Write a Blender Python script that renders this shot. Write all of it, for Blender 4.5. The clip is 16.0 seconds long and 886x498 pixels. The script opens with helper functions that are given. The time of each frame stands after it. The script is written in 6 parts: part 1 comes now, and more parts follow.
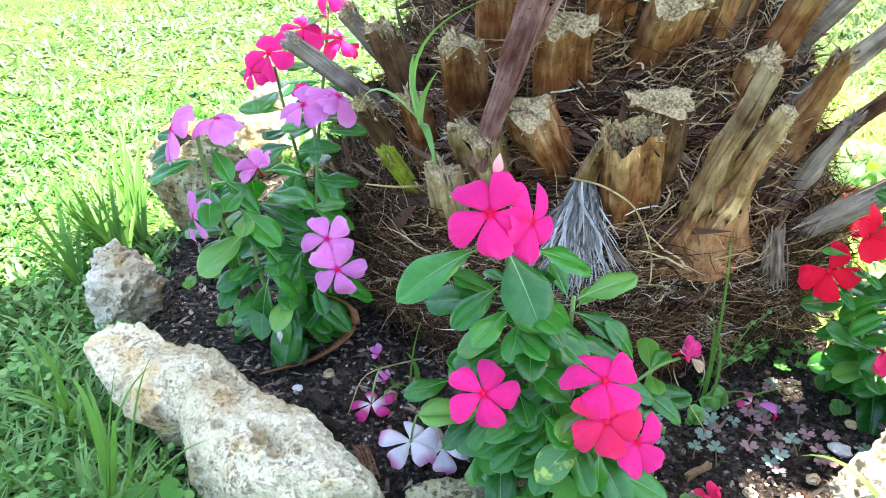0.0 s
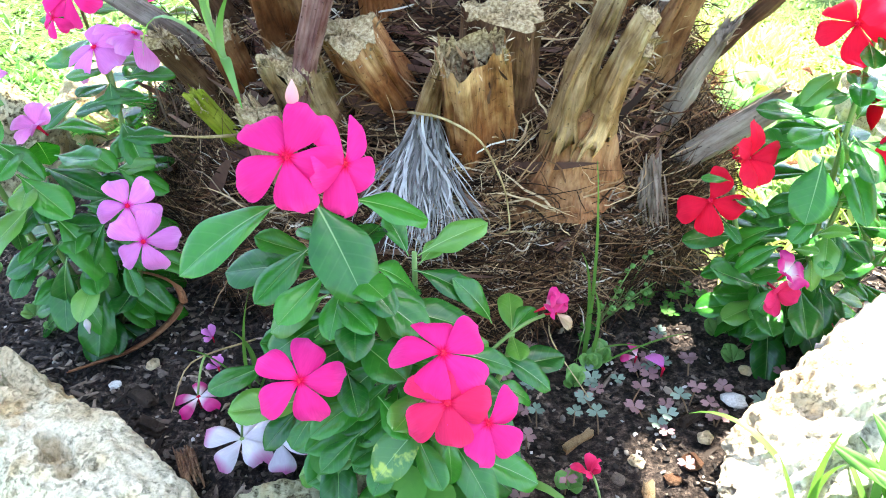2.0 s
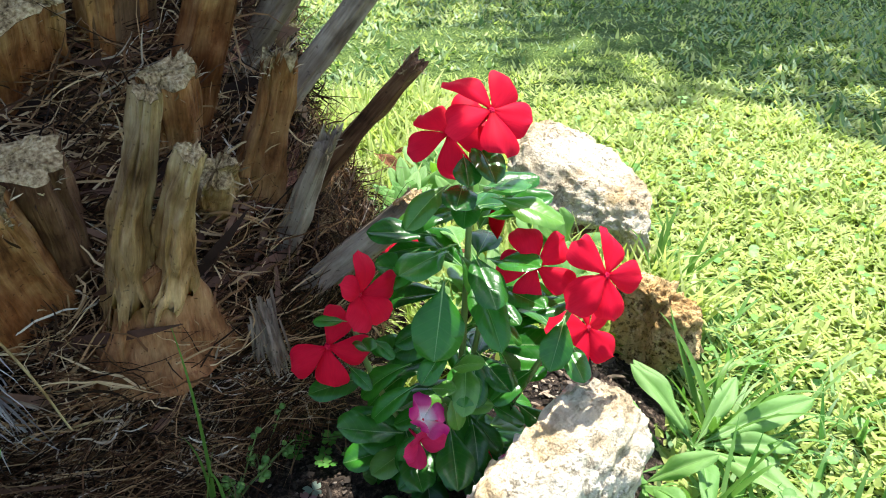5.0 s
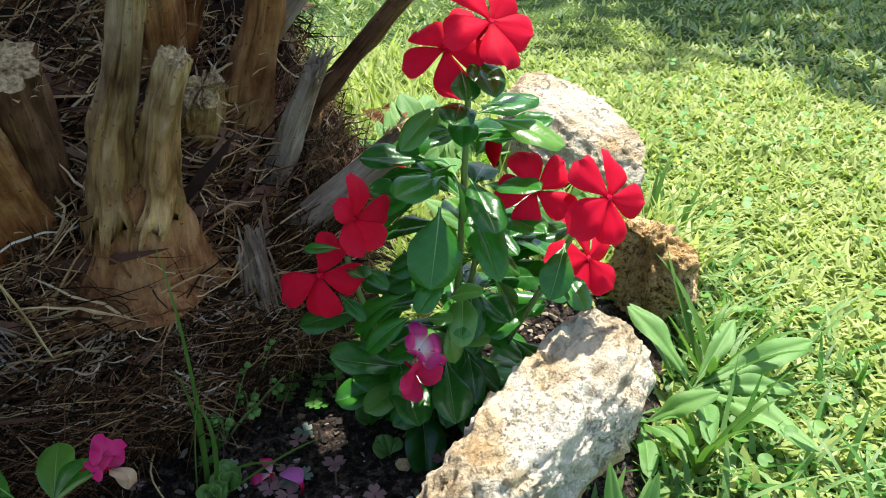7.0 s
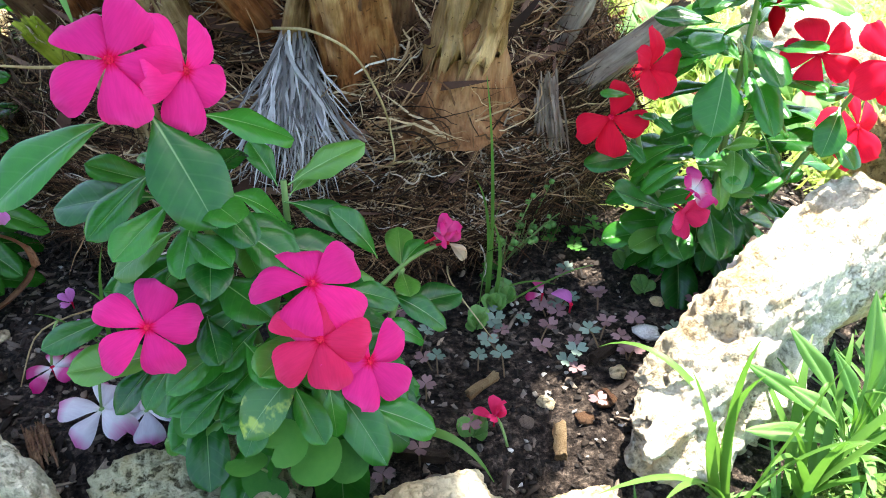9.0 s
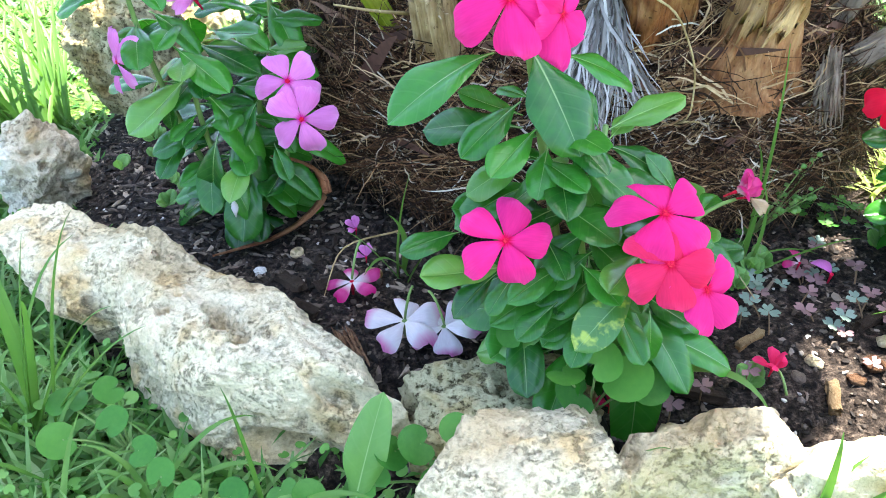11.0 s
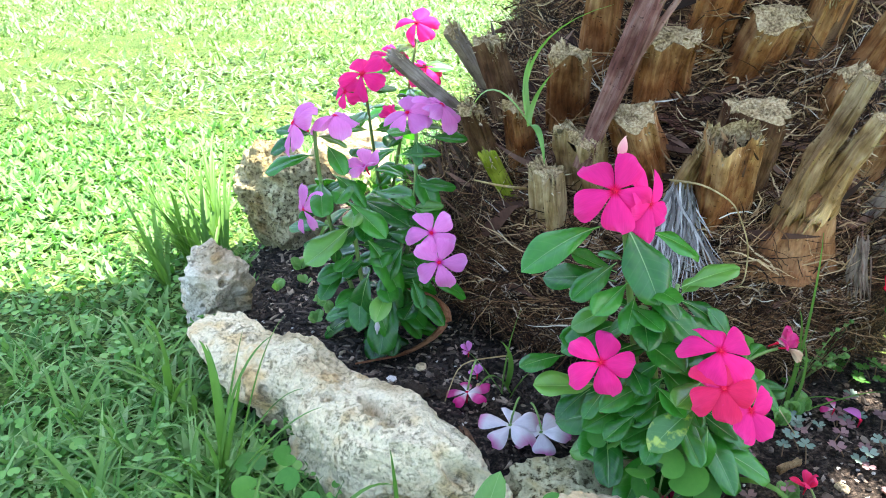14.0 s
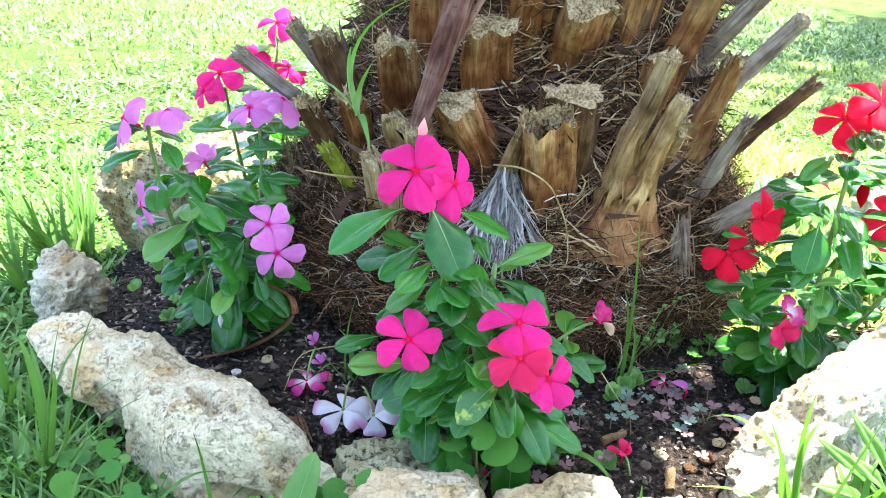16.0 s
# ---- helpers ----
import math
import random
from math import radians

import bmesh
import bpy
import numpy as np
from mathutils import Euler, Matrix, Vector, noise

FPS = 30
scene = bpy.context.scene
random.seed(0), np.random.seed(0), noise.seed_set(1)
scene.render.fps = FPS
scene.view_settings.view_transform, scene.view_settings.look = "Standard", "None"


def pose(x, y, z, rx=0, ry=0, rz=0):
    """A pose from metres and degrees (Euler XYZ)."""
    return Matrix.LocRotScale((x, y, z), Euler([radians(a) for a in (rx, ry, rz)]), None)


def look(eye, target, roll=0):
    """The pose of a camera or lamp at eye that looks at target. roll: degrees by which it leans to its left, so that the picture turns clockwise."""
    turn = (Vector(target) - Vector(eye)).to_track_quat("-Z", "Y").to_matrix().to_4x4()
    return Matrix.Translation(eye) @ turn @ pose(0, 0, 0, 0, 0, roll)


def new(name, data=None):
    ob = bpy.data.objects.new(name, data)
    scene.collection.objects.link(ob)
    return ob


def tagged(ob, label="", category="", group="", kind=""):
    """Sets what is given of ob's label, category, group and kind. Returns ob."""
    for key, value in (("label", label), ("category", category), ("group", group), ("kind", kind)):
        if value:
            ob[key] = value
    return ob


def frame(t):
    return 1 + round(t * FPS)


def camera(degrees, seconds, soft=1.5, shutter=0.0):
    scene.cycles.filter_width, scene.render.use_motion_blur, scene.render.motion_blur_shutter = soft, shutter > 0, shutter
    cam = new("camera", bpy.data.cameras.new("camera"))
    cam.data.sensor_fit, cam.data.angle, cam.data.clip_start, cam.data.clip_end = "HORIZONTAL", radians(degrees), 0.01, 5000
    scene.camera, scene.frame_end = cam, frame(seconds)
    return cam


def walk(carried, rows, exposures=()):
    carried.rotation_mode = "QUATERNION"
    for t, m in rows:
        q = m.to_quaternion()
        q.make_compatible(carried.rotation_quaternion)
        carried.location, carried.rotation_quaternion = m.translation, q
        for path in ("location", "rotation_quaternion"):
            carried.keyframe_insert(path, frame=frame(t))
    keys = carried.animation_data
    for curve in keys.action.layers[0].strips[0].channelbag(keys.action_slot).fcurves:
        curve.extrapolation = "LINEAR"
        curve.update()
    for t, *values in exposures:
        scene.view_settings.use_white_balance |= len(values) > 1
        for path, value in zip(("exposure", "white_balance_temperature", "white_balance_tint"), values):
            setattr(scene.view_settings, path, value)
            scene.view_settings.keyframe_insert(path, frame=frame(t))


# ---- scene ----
cam = camera(55.6, 16.0, 1.0)
METRES, EYE, TILT, LEAN, TURN = 0.8, 0.405, -28.0, 0.0, 0.0
ROWS = [
    (0.0, 0.0, 0.0, 0.0, 0.0, 0.0, -0.0),
    (0.5, 0.0294, 0.0082, -0.0057, -1.04, -0.79, 1.01),
    (1.0, 0.0606, 0.0289, -0.0101, -2.79, -1.56, 2.37),
    (1.5, 0.0678, 0.0655, -0.012, -4.1, -2.24, 3.27),
    (2.0, 0.0717, 0.1114, -0.0093, -5.48, -2.85, 4.11),
    (2.5, 0.0835, 0.1488, -0.0051, -7.28, -3.5, 4.89),
    (3.0, 0.1163, 0.1583, 0.0024, -9.82, -3.64, 5.78),
    (3.5, 0.1669, 0.1647, 0.0145, -12.96, -3.24, 7.14),
    (4.0, 0.2114, 0.1713, 0.0339, -16.65, -2.15, 9.18),
    (6.5, 0.2277, 0.2254, 0.0263, -22.35, -1.48, 12.0),
    (7.0, 0.2152, 0.2195, 0.0064, -22.35, -2.79, 11.58),
    (7.5, 0.1959, 0.2021, -0.0119, -19.67, -3.53, 10.96),
    (8.0, 0.1687, 0.1901, -0.0286, -17.02, -4.23, 9.44),
    (8.5, 0.1322, 0.1742, -0.0406, -13.91, -4.3, 8.18),
    (9.0, 0.0997, 0.1673, -0.0485, -11.12, -4.67, 6.87),
    (9.5, 0.0633, 0.1615, -0.0573, -8.58, -4.96, 5.3),
    (10.0, 0.029, 0.1597, -0.0616, -6.68, -5.22, 4.28),
    (12.5, -0.0803, 0.0575, -0.0659, 0.12, -1.48, -1.17),
    (13.0, -0.082, 0.0216, -0.0601, 0.48, 1.16, -1.78),
    (13.5, -0.0828, -0.0092, -0.0642, 0.56, 3.45, -2.21),
    (14.0, -0.0837, -0.0385, -0.079, 0.61, 5.1, -2.45),
    (14.5, -0.0703, -0.0501, -0.0897, 0.53, 6.05, -2.43),
    (15.0, -0.0354, -0.0542, -0.0965, -0.74, 6.64, -2.03),
    (15.5, -0.0088, -0.0526, -0.1004, -2.11, 6.27, -1.21),
    (16.0, 0.0185, -0.0508, -0.1009, -3.25, 6.01, -0.28),
]

EXPOSURES = [(0.0, 3.15), (1.0, 3.25), (3.0, 3.42), (3.6, 3.13), (4.2, 2.45), (6.2, 1.32), (7.2, 1.4), (7.6, 1.65), (8.2, 1.88), (9.0, 2.65), (9.5, 3.05), (10.0, 3.25), (12.5, 3.1), (14.5, 2.9), (16.0, 3.05)]
walk(cam, [(t, pose(0, 0, EYE, TILT, LEAN, TURN) @ pose(METRES * x, METRES * y, METRES * z, 90 + pitch, roll, yaw)) for t, x, y, z, yaw, pitch, roll in ROWS], EXPOSURES)

# ---- light: a high sun behind and to the right of the palm, blue sky ----
SUN_EL, SUN_AZ = radians(70), math.atan2(0.8, 0.6)
SUN_DIR = Vector((math.sin(SUN_AZ) * math.cos(SUN_EL), math.cos(SUN_AZ) * math.cos(SUN_EL), math.sin(SUN_EL)))
world = bpy.data.worlds.new("sky")
scene.world = world
world.use_nodes = True
wn = world.node_tree.nodes
sky = wn.new("ShaderNodeTexSky")
sky.dust_density, sky.ozone_density = 1.7, 0.95
sky.sky_type, sky.sun_disc, sky.sun_elevation, sky.sun_rotation = "NISHITA", False, SUN_EL, SUN_AZ
wn["Background"].inputs[1].default_value = 0.13
world.node_tree.links.new(sky.outputs[0], wn["Background"].inputs[0])
sun = new("sun", bpy.data.lights.new("sun", "SUN"))
sun.data.energy, sun.data.angle, sun.data.color = 4.0, radians(0.53), (1.0, 0.96, 0.9)
sun.matrix_world = look(SUN_DIR * 20, (0, 0, 0))

# ---- materials ----
def material(name):
    m = bpy.data.materials.new(name)
    m.use_nodes = True
    t = m.node_tree
    return m, t, t.nodes["Principled BSDF"]


def node(t, kind, **kw):
    n = t.nodes.new(kind)
    for k, v in kw.items():
        n.inputs[k].default_value = v
    return n


def ramp(t, fac, stops):
    r = t.nodes.new("ShaderNodeValToRGB")
    e = r.color_ramp.elements
    while len(e) < len(stops):
        e.new(0.5)
    for k, (p, c) in enumerate(stops):
        e[k].position, e[k].color = p, (*c, 1)
    t.links.new(fac, r.inputs[0])
    return r.outputs[0]


def maths(t, op, a, b=0.5):
    n = t.nodes.new("ShaderNodeMath")
    n.operation = op
    for k, v in enumerate((a, b)):
        if isinstance(v, (int, float)):
            n.inputs[k].default_value = v
        else:
            t.links.new(v, n.inputs[k])
    return n.outputs[0]


def blend(t, fac, a, b, how="MIX"):
    n = t.nodes.new("ShaderNodeMix")
    n.data_type, n.blend_type = "RGBA", how
    for sock, v in ((n.inputs[0], fac), (n.inputs[6], a), (n.inputs[7], b)):
        if isinstance(v, (int, float)):
            sock.default_value = v
        elif isinstance(v, tuple):
            sock.default_value = (*v, 1)
        else:
            t.links.new(v, sock)
    return n.outputs[2]


def noise_fac(t, scale, detail=4.0, coords=None, rough=0.55, distortion=0.0):
    n = node(t, "ShaderNodeTexNoise", Scale=scale, Detail=detail, Roughness=rough, Distortion=distortion)
    if coords is None:
        c = t.nodes.new("ShaderNodeNewGeometry")
        coords = c.outputs["Position"]
    t.links.new(coords, n.inputs["Vector"])
    return n.outputs["Fac"]


def bump(t, b, height, strength=0.5, distance=0.002):
    n = node(t, "ShaderNodeBump", Strength=strength, Distance=distance)
    t.links.new(height, n.inputs["Height"])
    t.links.new(n.outputs[0], b.inputs["Normal"])
    return n


def stretched(t, sx, sy, sz):
    c = t.nodes.new("ShaderNodeTexCoord")
    m = node(t, "ShaderNodeMapping", Scale=(sx, sy, sz))
    t.links.new(c.outputs["Object"], m.inputs["Vector"])
    return m.outputs[0]


def translucent(m, t, b, colour, amount):
    """Thin leaf or petal: part of the light goes through."""
    tr = t.nodes.new("ShaderNodeBsdfTranslucent")
    if isinstance(colour, tuple):
        tr.inputs[0].default_value = (*colour, 1)
    else:
        t.links.new(colour, tr.inputs[0])
    mix = node(t, "ShaderNodeMixShader", Fac=amount)
    out = t.nodes["Material Output"]
    t.links.new(b.outputs[0], mix.inputs[1])
    t.links.new(tr.outputs[0], mix.inputs[2])
    t.links.new(mix.outputs[0], out.inputs["Surface"])


def island_random(t):
    return t.nodes.new("ShaderNodeNewGeometry").outputs["Random Per Island"]


def object_random(t):
    return t.nodes.new("ShaderNodeObjectInfo").outputs["Random"]


def soil_material():
    m, t, b = material("damp_soil")
    n1, n2, n3 = noise_fac(t, 26, 5), noise_fac(t, 190, 6, rough=0.65), noise_fac(t, 620, 4, rough=0.7)
    c1 = ramp(t, n2, [(0.36, (0.006, 0.0045, 0.0035)), (0.5, (0.034, 0.026, 0.021)), (0.66, (0.13, 0.105, 0.085))])
    c2 = ramp(t, n1, [(0.35, (0.55, 0.52, 0.5)), (0.65, (1.5, 1.42, 1.32))])
    c = blend(t, 1.0, c1, c2, "MULTIPLY")
    c = blend(t, 1.0, c, ramp(t, n3, [(0.35, (0.4, 0.38, 0.36)), (0.55, (1, 1, 1)), (0.72, (2.2, 2.05, 1.9))]), "MULTIPLY")
    t.links.new(c, b.inputs["Base Color"])
    b.inputs["Specular IOR Level"].default_value = 0.15
    b.inputs["Roughness"].default_value = 0.9
    bump(t, b, maths(t, "ADD", n2, maths(t, "MULTIPLY", n3, 0.5)), 1.0, 0.005)
    return m


def thatch_material():
    m, t, b = material("lawn_thatch")
    n1, n2 = noise_fac(t, 9, 4), noise_fac(t, 240, 5)
    c = ramp(t, n2, [(0.3, (0.015, 0.034, 0.006)), (0.5, (0.06, 0.11, 0.018)), (0.68, (0.2, 0.26, 0.08))])
    c2 = ramp(t, n1, [(0.35, (0.7, 0.75, 0.7)), (0.65, (1.2, 1.15, 1.1))])
    t.links.new(blend(t, 1.0, c, c2, "MULTIPLY"), b.inputs["Base Color"])
    b.inputs["Specular IOR Level"].default_value = 0.12
    b.inputs["Roughness"].default_value = 0.9
    bump(t, b, n2, 0.9, 0.01)
    return m


def grass_material(name, stops, amount=0.35):
    m, t, b = material(name)
    n = ramp(t, noise_fac(t, 34, 4, rough=0.6), [(0.3, (0, 0, 0)), (0.7, (1, 1, 1))])
    n = maths(t, "ADD", maths(t, "MULTIPLY", n, 0.3), maths(t, "MULTIPLY", noise_fac(t, 6, 2), 0.25))
    r = maths(t, "ADD", maths(t, "MULTIPLY", island_random(t), 0.5), n)
    c = ramp(t, r, stops)
    t.links.new(c, b.inputs["Base Color"])
    b.inputs["Roughness"].default_value = 0.5
    b.inputs["Specular IOR Level"].default_value = 0.35
    translucent(m, t, b, blend(t, 1.0, c, (1.22, 1.25, 0.9), "MULTIPLY"), amount)
    return m


def leaf_material(name, dark, light, vein, gloss=0.3, amount=0.22, veins=True, spots=None):
    m, t, b = material(name)
    tc = t.nodes.new("ShaderNodeTexCoord")
    sep = t.nodes.new("ShaderNodeSeparateXYZ")
    t.links.new(tc.outputs["Object"], sep.inputs[0])
    x, y = sep.outputs[0], maths(t, "ABSOLUTE", sep.outputs[1])
    n = noise_fac(t, 7, 4, tc.outputs["Object"])
    r = maths(t, "ADD", maths(t, "MULTIPLY", object_random(t), 0.62), maths(t, "MULTIPLY", n, 0.5))
    c = ramp(t, r, [(0.15, dark), (0.9, light)])
    if spots:
        sp = ramp(t, noise_fac(t, 5, 3, tc.outputs["Object"]), [(0.5, (0, 0, 0)), (0.62, (1, 1, 1))])
        c = blend(t, sp, c, spots)
    if veins:
        rib = ramp(t, maths(t, "ADD", y, maths(t, "MULTIPLY", x, 0.008)), [(0.004, (1, 1, 1)), (0.011, (0, 0, 0))])
        saw = maths(t, "FRACT", maths(t, "MULTIPLY", maths(t, "SUBTRACT", x, maths(t, "MULTIPLY", y, 0.9)), 8.0))
        side = ramp(t, maths(t, "ABSOLUTE", maths(t, "SUBTRACT", saw, 0.5)), [(0.03, (1, 1, 1)), (0.1, (0, 0, 0))])
        c = blend(t, maths(t, "MULTIPLY", side, 0.035), c, vein)
        c = blend(t, maths(t, "MULTIPLY", rib, 0.75), c, vein)
        bump(t, b, maths(t, "ADD", maths(t, "MULTIPLY", side, -0.12), maths(t, "MULTIPLY", noise_fac(t, 9, 3, tc.outputs["Object"]), 0.8)), 0.3, 0.0012)
    t.links.new(c, b.inputs["Base Color"])
    b.inputs["Specular IOR Level"].default_value = 0.5 if veins else 0.2
    b.inputs["Roughness"].default_value = gloss
    translucent(m, t, b, blend(t, 1.0, c, (1.5, 1.7, 0.5), "MULTIPLY"), amount)
    return m


def petal_material(name, throat, main, rim, amount=0.48, reach=0.2):
    m, t, b = material(name)
    tc = t.nodes.new("ShaderNodeTexCoord")
    sep = t.nodes.new("ShaderNodeSeparateXYZ")
    t.links.new(tc.outputs["Object"], sep.inputs[0])
    streak = noise_fac(t, 6, 3, stretched(t, 0.6, 5, 1))
    f = maths(t, "ADD", sep.outputs[0], maths(t, "MULTIPLY", maths(t, "SUBTRACT", streak, 0.5), 0.18))
    c = ramp(t, f, [(reach * 0.4, throat), (reach, main), (0.75, main), (1.0, rim)])
    v = ramp(t, object_random(t), [(0.0, (0.84, 0.84, 0.87)), (1.0, (1.06, 1.06, 1.05))])
    c = blend(t, 1.0, c, v, "MULTIPLY")
    c = blend(t, 0.28, c, ramp(t, streak, [(0.35, (0.8, 0.72, 0.78)), (0.65, (1.08, 1.1, 1.1))]), "MULTIPLY")
    t.links.new(c, b.inputs["Base Color"])
    b.inputs["Roughness"].default_value = 0.6
    b.inputs["Specular IOR Level"].default_value = 0.1
    bump(t, b, streak, 0.12, 0.0005)
    translucent(m, t, b, c, amount)
    return m


def stone_material(name="porous_limestone", tint=(1, 1, 1), low=0.4, pit=0.7):
    """Cream limestone: pale crust, tan zones, dark crevices in patches, rough fine relief."""
    m, t, b = material(name)
    n1, n2, n3 = noise_fac(t, 16, 5), noise_fac(t, 110, 6, rough=0.7), noise_fac(t, 420, 4, rough=0.7)
    c = ramp(t, n1, [(0.34, (0.5, 0.37, 0.2)), (0.44, (0.66, 0.52, 0.31)), (0.56, (0.78, 0.67, 0.45))])
    zone = ramp(t, noise_fac(t, 26, 3), [(0.56, (0, 0, 0)), (0.68, (0.7, 0.7, 0.7))])
    c = blend(t, zone, c, blend(t, 1.0, c, (0.85, 0.66, 0.4), "MULTIPLY"))
    patch = ramp(t, noise_fac(t, 30, 3, rough=0.6, distortion=0.5), [(low, (0, 0, 0)), (low + 0.2, (1, 1, 1))])
    crev = ramp(t, noise_fac(t, 210, 6, rough=0.75), [(0.38, (1, 1, 1)), (0.47, (0, 0, 0))])
    c = blend(t, maths(t, "MULTIPLY", maths(t, "MULTIPLY", patch, crev), pit), c, (0.2, 0.15, 0.085))
    c = blend(t, 1.0, c, tint, "MULTIPLY")
    c = blend(t, 0.55, c, ramp(t, n3, [(0.32, (0.6, 0.57, 0.52)), (0.55, (1.04, 1.03, 1.02))]), "MULTIPLY")
    v = ramp(t, object_random(t), [(0.0, (0.92, 0.9, 0.87)), (1.0, (1.08, 1.08, 1.08))])
    t.links.new(blend(t, 1.0, c, v, "MULTIPLY"), b.inputs["Base Color"])
    b.inputs["Specular IOR Level"].default_value = 0.12
    b.inputs["Roughness"].default_value = 0.95
    h = maths(t, "ADD", maths(t, "MULTIPLY", n2, 1.0), maths(t, "SUBTRACT", maths(t, "MULTIPLY", n3, 0.5), maths(t, "MULTIPLY", maths(t, "MULTIPLY", patch, crev), 0.5)))
    bump(t, b, h, 1.0, 0.006)
    return m


def fibre_material(name, stops):
    m, t, b = material(name)
    c = ramp(t, island_random(t), stops)
    n = noise_fac(t, 180, 3)
    t.links.new(blend(t, 1.0, c, ramp(t, n, [(0.3, (0.7, 0.7, 0.7)), (0.7, (1.15, 1.15, 1.15))]), "MULTIPLY"), b.inputs["Base Color"])
    b.inputs["Specular IOR Level"].default_value = 0.15
    b.inputs["Roughness"].default_value = 0.7
    return m


def trunk_material():
    m, t, b = material("shade_darkened_matted_fibre")
    n1 = noise_fac(t, 30, 5, stretched(t, 1, 1, 9), distortion=1.0)
    n2 = noise_fac(t, 160, 4, stretched(t, 1, 1, 4))
    # Ramp's low end is darker than the fibre: shade of the gaps painted in.
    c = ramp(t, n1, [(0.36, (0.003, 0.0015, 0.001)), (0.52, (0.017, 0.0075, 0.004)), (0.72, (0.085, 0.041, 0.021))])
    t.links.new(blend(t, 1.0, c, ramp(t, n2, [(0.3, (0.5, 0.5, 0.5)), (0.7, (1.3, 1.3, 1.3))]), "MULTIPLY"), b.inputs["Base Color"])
    b.inputs["Specular IOR Level"].default_value = 0.12
    b.inputs["Roughness"].default_value = 0.9
    bump(t, b, maths(t, "ADD", n1, n2), 1.0, 0.006)
    return m


def wood_material(name, dark, mid, light, along=7.0, foot=None):
    """Dry leaf base: streaks along the local z axis, blotches, small dark specks and a browner, fresher foot."""
    m, t, b = material(name)
    g = noise_fac(t, 170, 5, stretched(t, 1, 1, 1 / along), 0.65, 0.4)
    fine = noise_fac(t, 600, 3, stretched(t, 1, 1, 1 / (along * 2)))
    blot = noise_fac(t, 45, 4)
    r = maths(t, "ADD", maths(t, "MULTIPLY", g, 0.55), maths(t, "MULTIPLY", blot, 0.45))
    c = ramp(t, r, [(0.32, dark), (0.45, mid), (0.64, light)])
    if foot:
        sep = t.nodes.new("ShaderNodeSeparateXYZ")
        t.links.new(t.nodes.new("ShaderNodeTexCoord").outputs["Object"], sep.inputs[0])
        low = ramp(t, maths(t, "ADD", sep.outputs[2], maths(t, "MULTIPLY", maths(t, "SUBTRACT", blot, 0.5), 0.06)), [(0.055, (1, 1, 1)), (0.085, (0, 0, 0))])
        c = blend(t, maths(t, "MULTIPLY", low, 0.8), c, blend(t, 1.0, c, foot, "MULTIPLY"))
    c = blend(t, 0.4, c, ramp(t, fine, [(0.35, (0.5, 0.46, 0.42)), (0.6, (1.12, 1.1, 1.08))]), "MULTIPLY")
    c = blend(t, 0.8, c, ramp(t, noise_fac(t, 22, 3, rough=0.6), [(0.36, (0.5, 0.42, 0.36)), (0.6, (1.1, 1.08, 1.05))]), "MULTIPLY")
    c = blend(t, ramp(t, noise_fac(t, 330, 2), [(0.66, (0, 0, 0)), (0.7, (0.7, 0.7, 0.7))]), c, dark)
    v = ramp(t, object_random(t), [(0.0, (0.72, 0.69, 0.66)), (1.0, (1.15, 1.12, 1.05))])
    t.links.new(blend(t, 1.0, c, v, "MULTIPLY"), b.inputs["Base Color"])
    b.inputs["Specular IOR Level"].default_value = 0.12
    b.inputs["Roughness"].default_value = 0.75
    bump(t, b, maths(t, "ADD", g, maths(t, "MULTIPLY", fine, 0.5)), 0.8, 0.003)
    return m


def grain_material(name, dark, mid, light, scale=700):
    m, t, b = material(name)
    n, n2 = noise_fac(t, scale, 4), noise_fac(t, 90, 3)
    c = ramp(t, maths(t, "ADD", maths(t, "MULTIPLY", n, 0.65), maths(t, "MULTIPLY", n2, 0.35)), [(0.36, dark), (0.5, mid), (0.64, light)])
    t.links.new(c, b.inputs["Base Color"])
    b.inputs["Specular IOR Level"].default_value = 0.12
    b.inputs["Roughness"].default_value = 0.9
    bump(t, b, n, 1.0, 0.002)
    return m


SOIL, THATCH, STONE, TRUNK = soil_material(), thatch_material(), stone_material(pit=0.5), trunk_material()
STONE_LICHEN = stone_material("lichen_limestone", (0.66, 0.7, 0.62), 0.28, 0.95)
STONE_BROWN = stone_material("brown_limestone", (0.9, 0.77, 0.58), 0.3, 0.95)
STONE_GREY = stone_material("grey_limestone", (1.0, 1.1, 1.34), 0.4, 0.7)
STONE_WHITE = stone_material("white_limestone", (1.0, 1.08, 1.3), 0.42, 0.7)
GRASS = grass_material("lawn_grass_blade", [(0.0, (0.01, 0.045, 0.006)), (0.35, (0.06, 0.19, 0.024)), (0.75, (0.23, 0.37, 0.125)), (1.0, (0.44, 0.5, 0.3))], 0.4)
GRASS_FAR = grass_material("far_lawn_grass_blade", [(0.0, (0.015, 0.04, 0.005)), (0.4, (0.07, 0.16, 0.028)), (0.75, (0.26, 0.36, 0.17)), (1.0, (0.54, 0.6, 0.45))], 0.3)
# Lit copy of GRASS: sunlight's yellow and paleness are put into the colour.
GRASS_SUN = grass_material("sunlit_lawn_grass_blade", [(0.0, (0.09, 0.17, 0.03)), (0.3, (0.265, 0.36, 0.08)), (0.7, (0.44, 0.5, 0.17)), (1.0, (0.6, 0.64, 0.36))], 0.45)
TALL = grass_material("tall_grass_blade", [(0.0, (0.05, 0.13, 0.02)), (0.6, (0.1, 0.22, 0.035)), (1.0, (0.18, 0.3, 0.06))])
CLOVER = leaf_material("round_weed_leaf", (0.03, 0.13, 0.02), (0.08, 0.22, 0.035), (0.15, 0.26, 0.09), 0.45, 0.25, False)
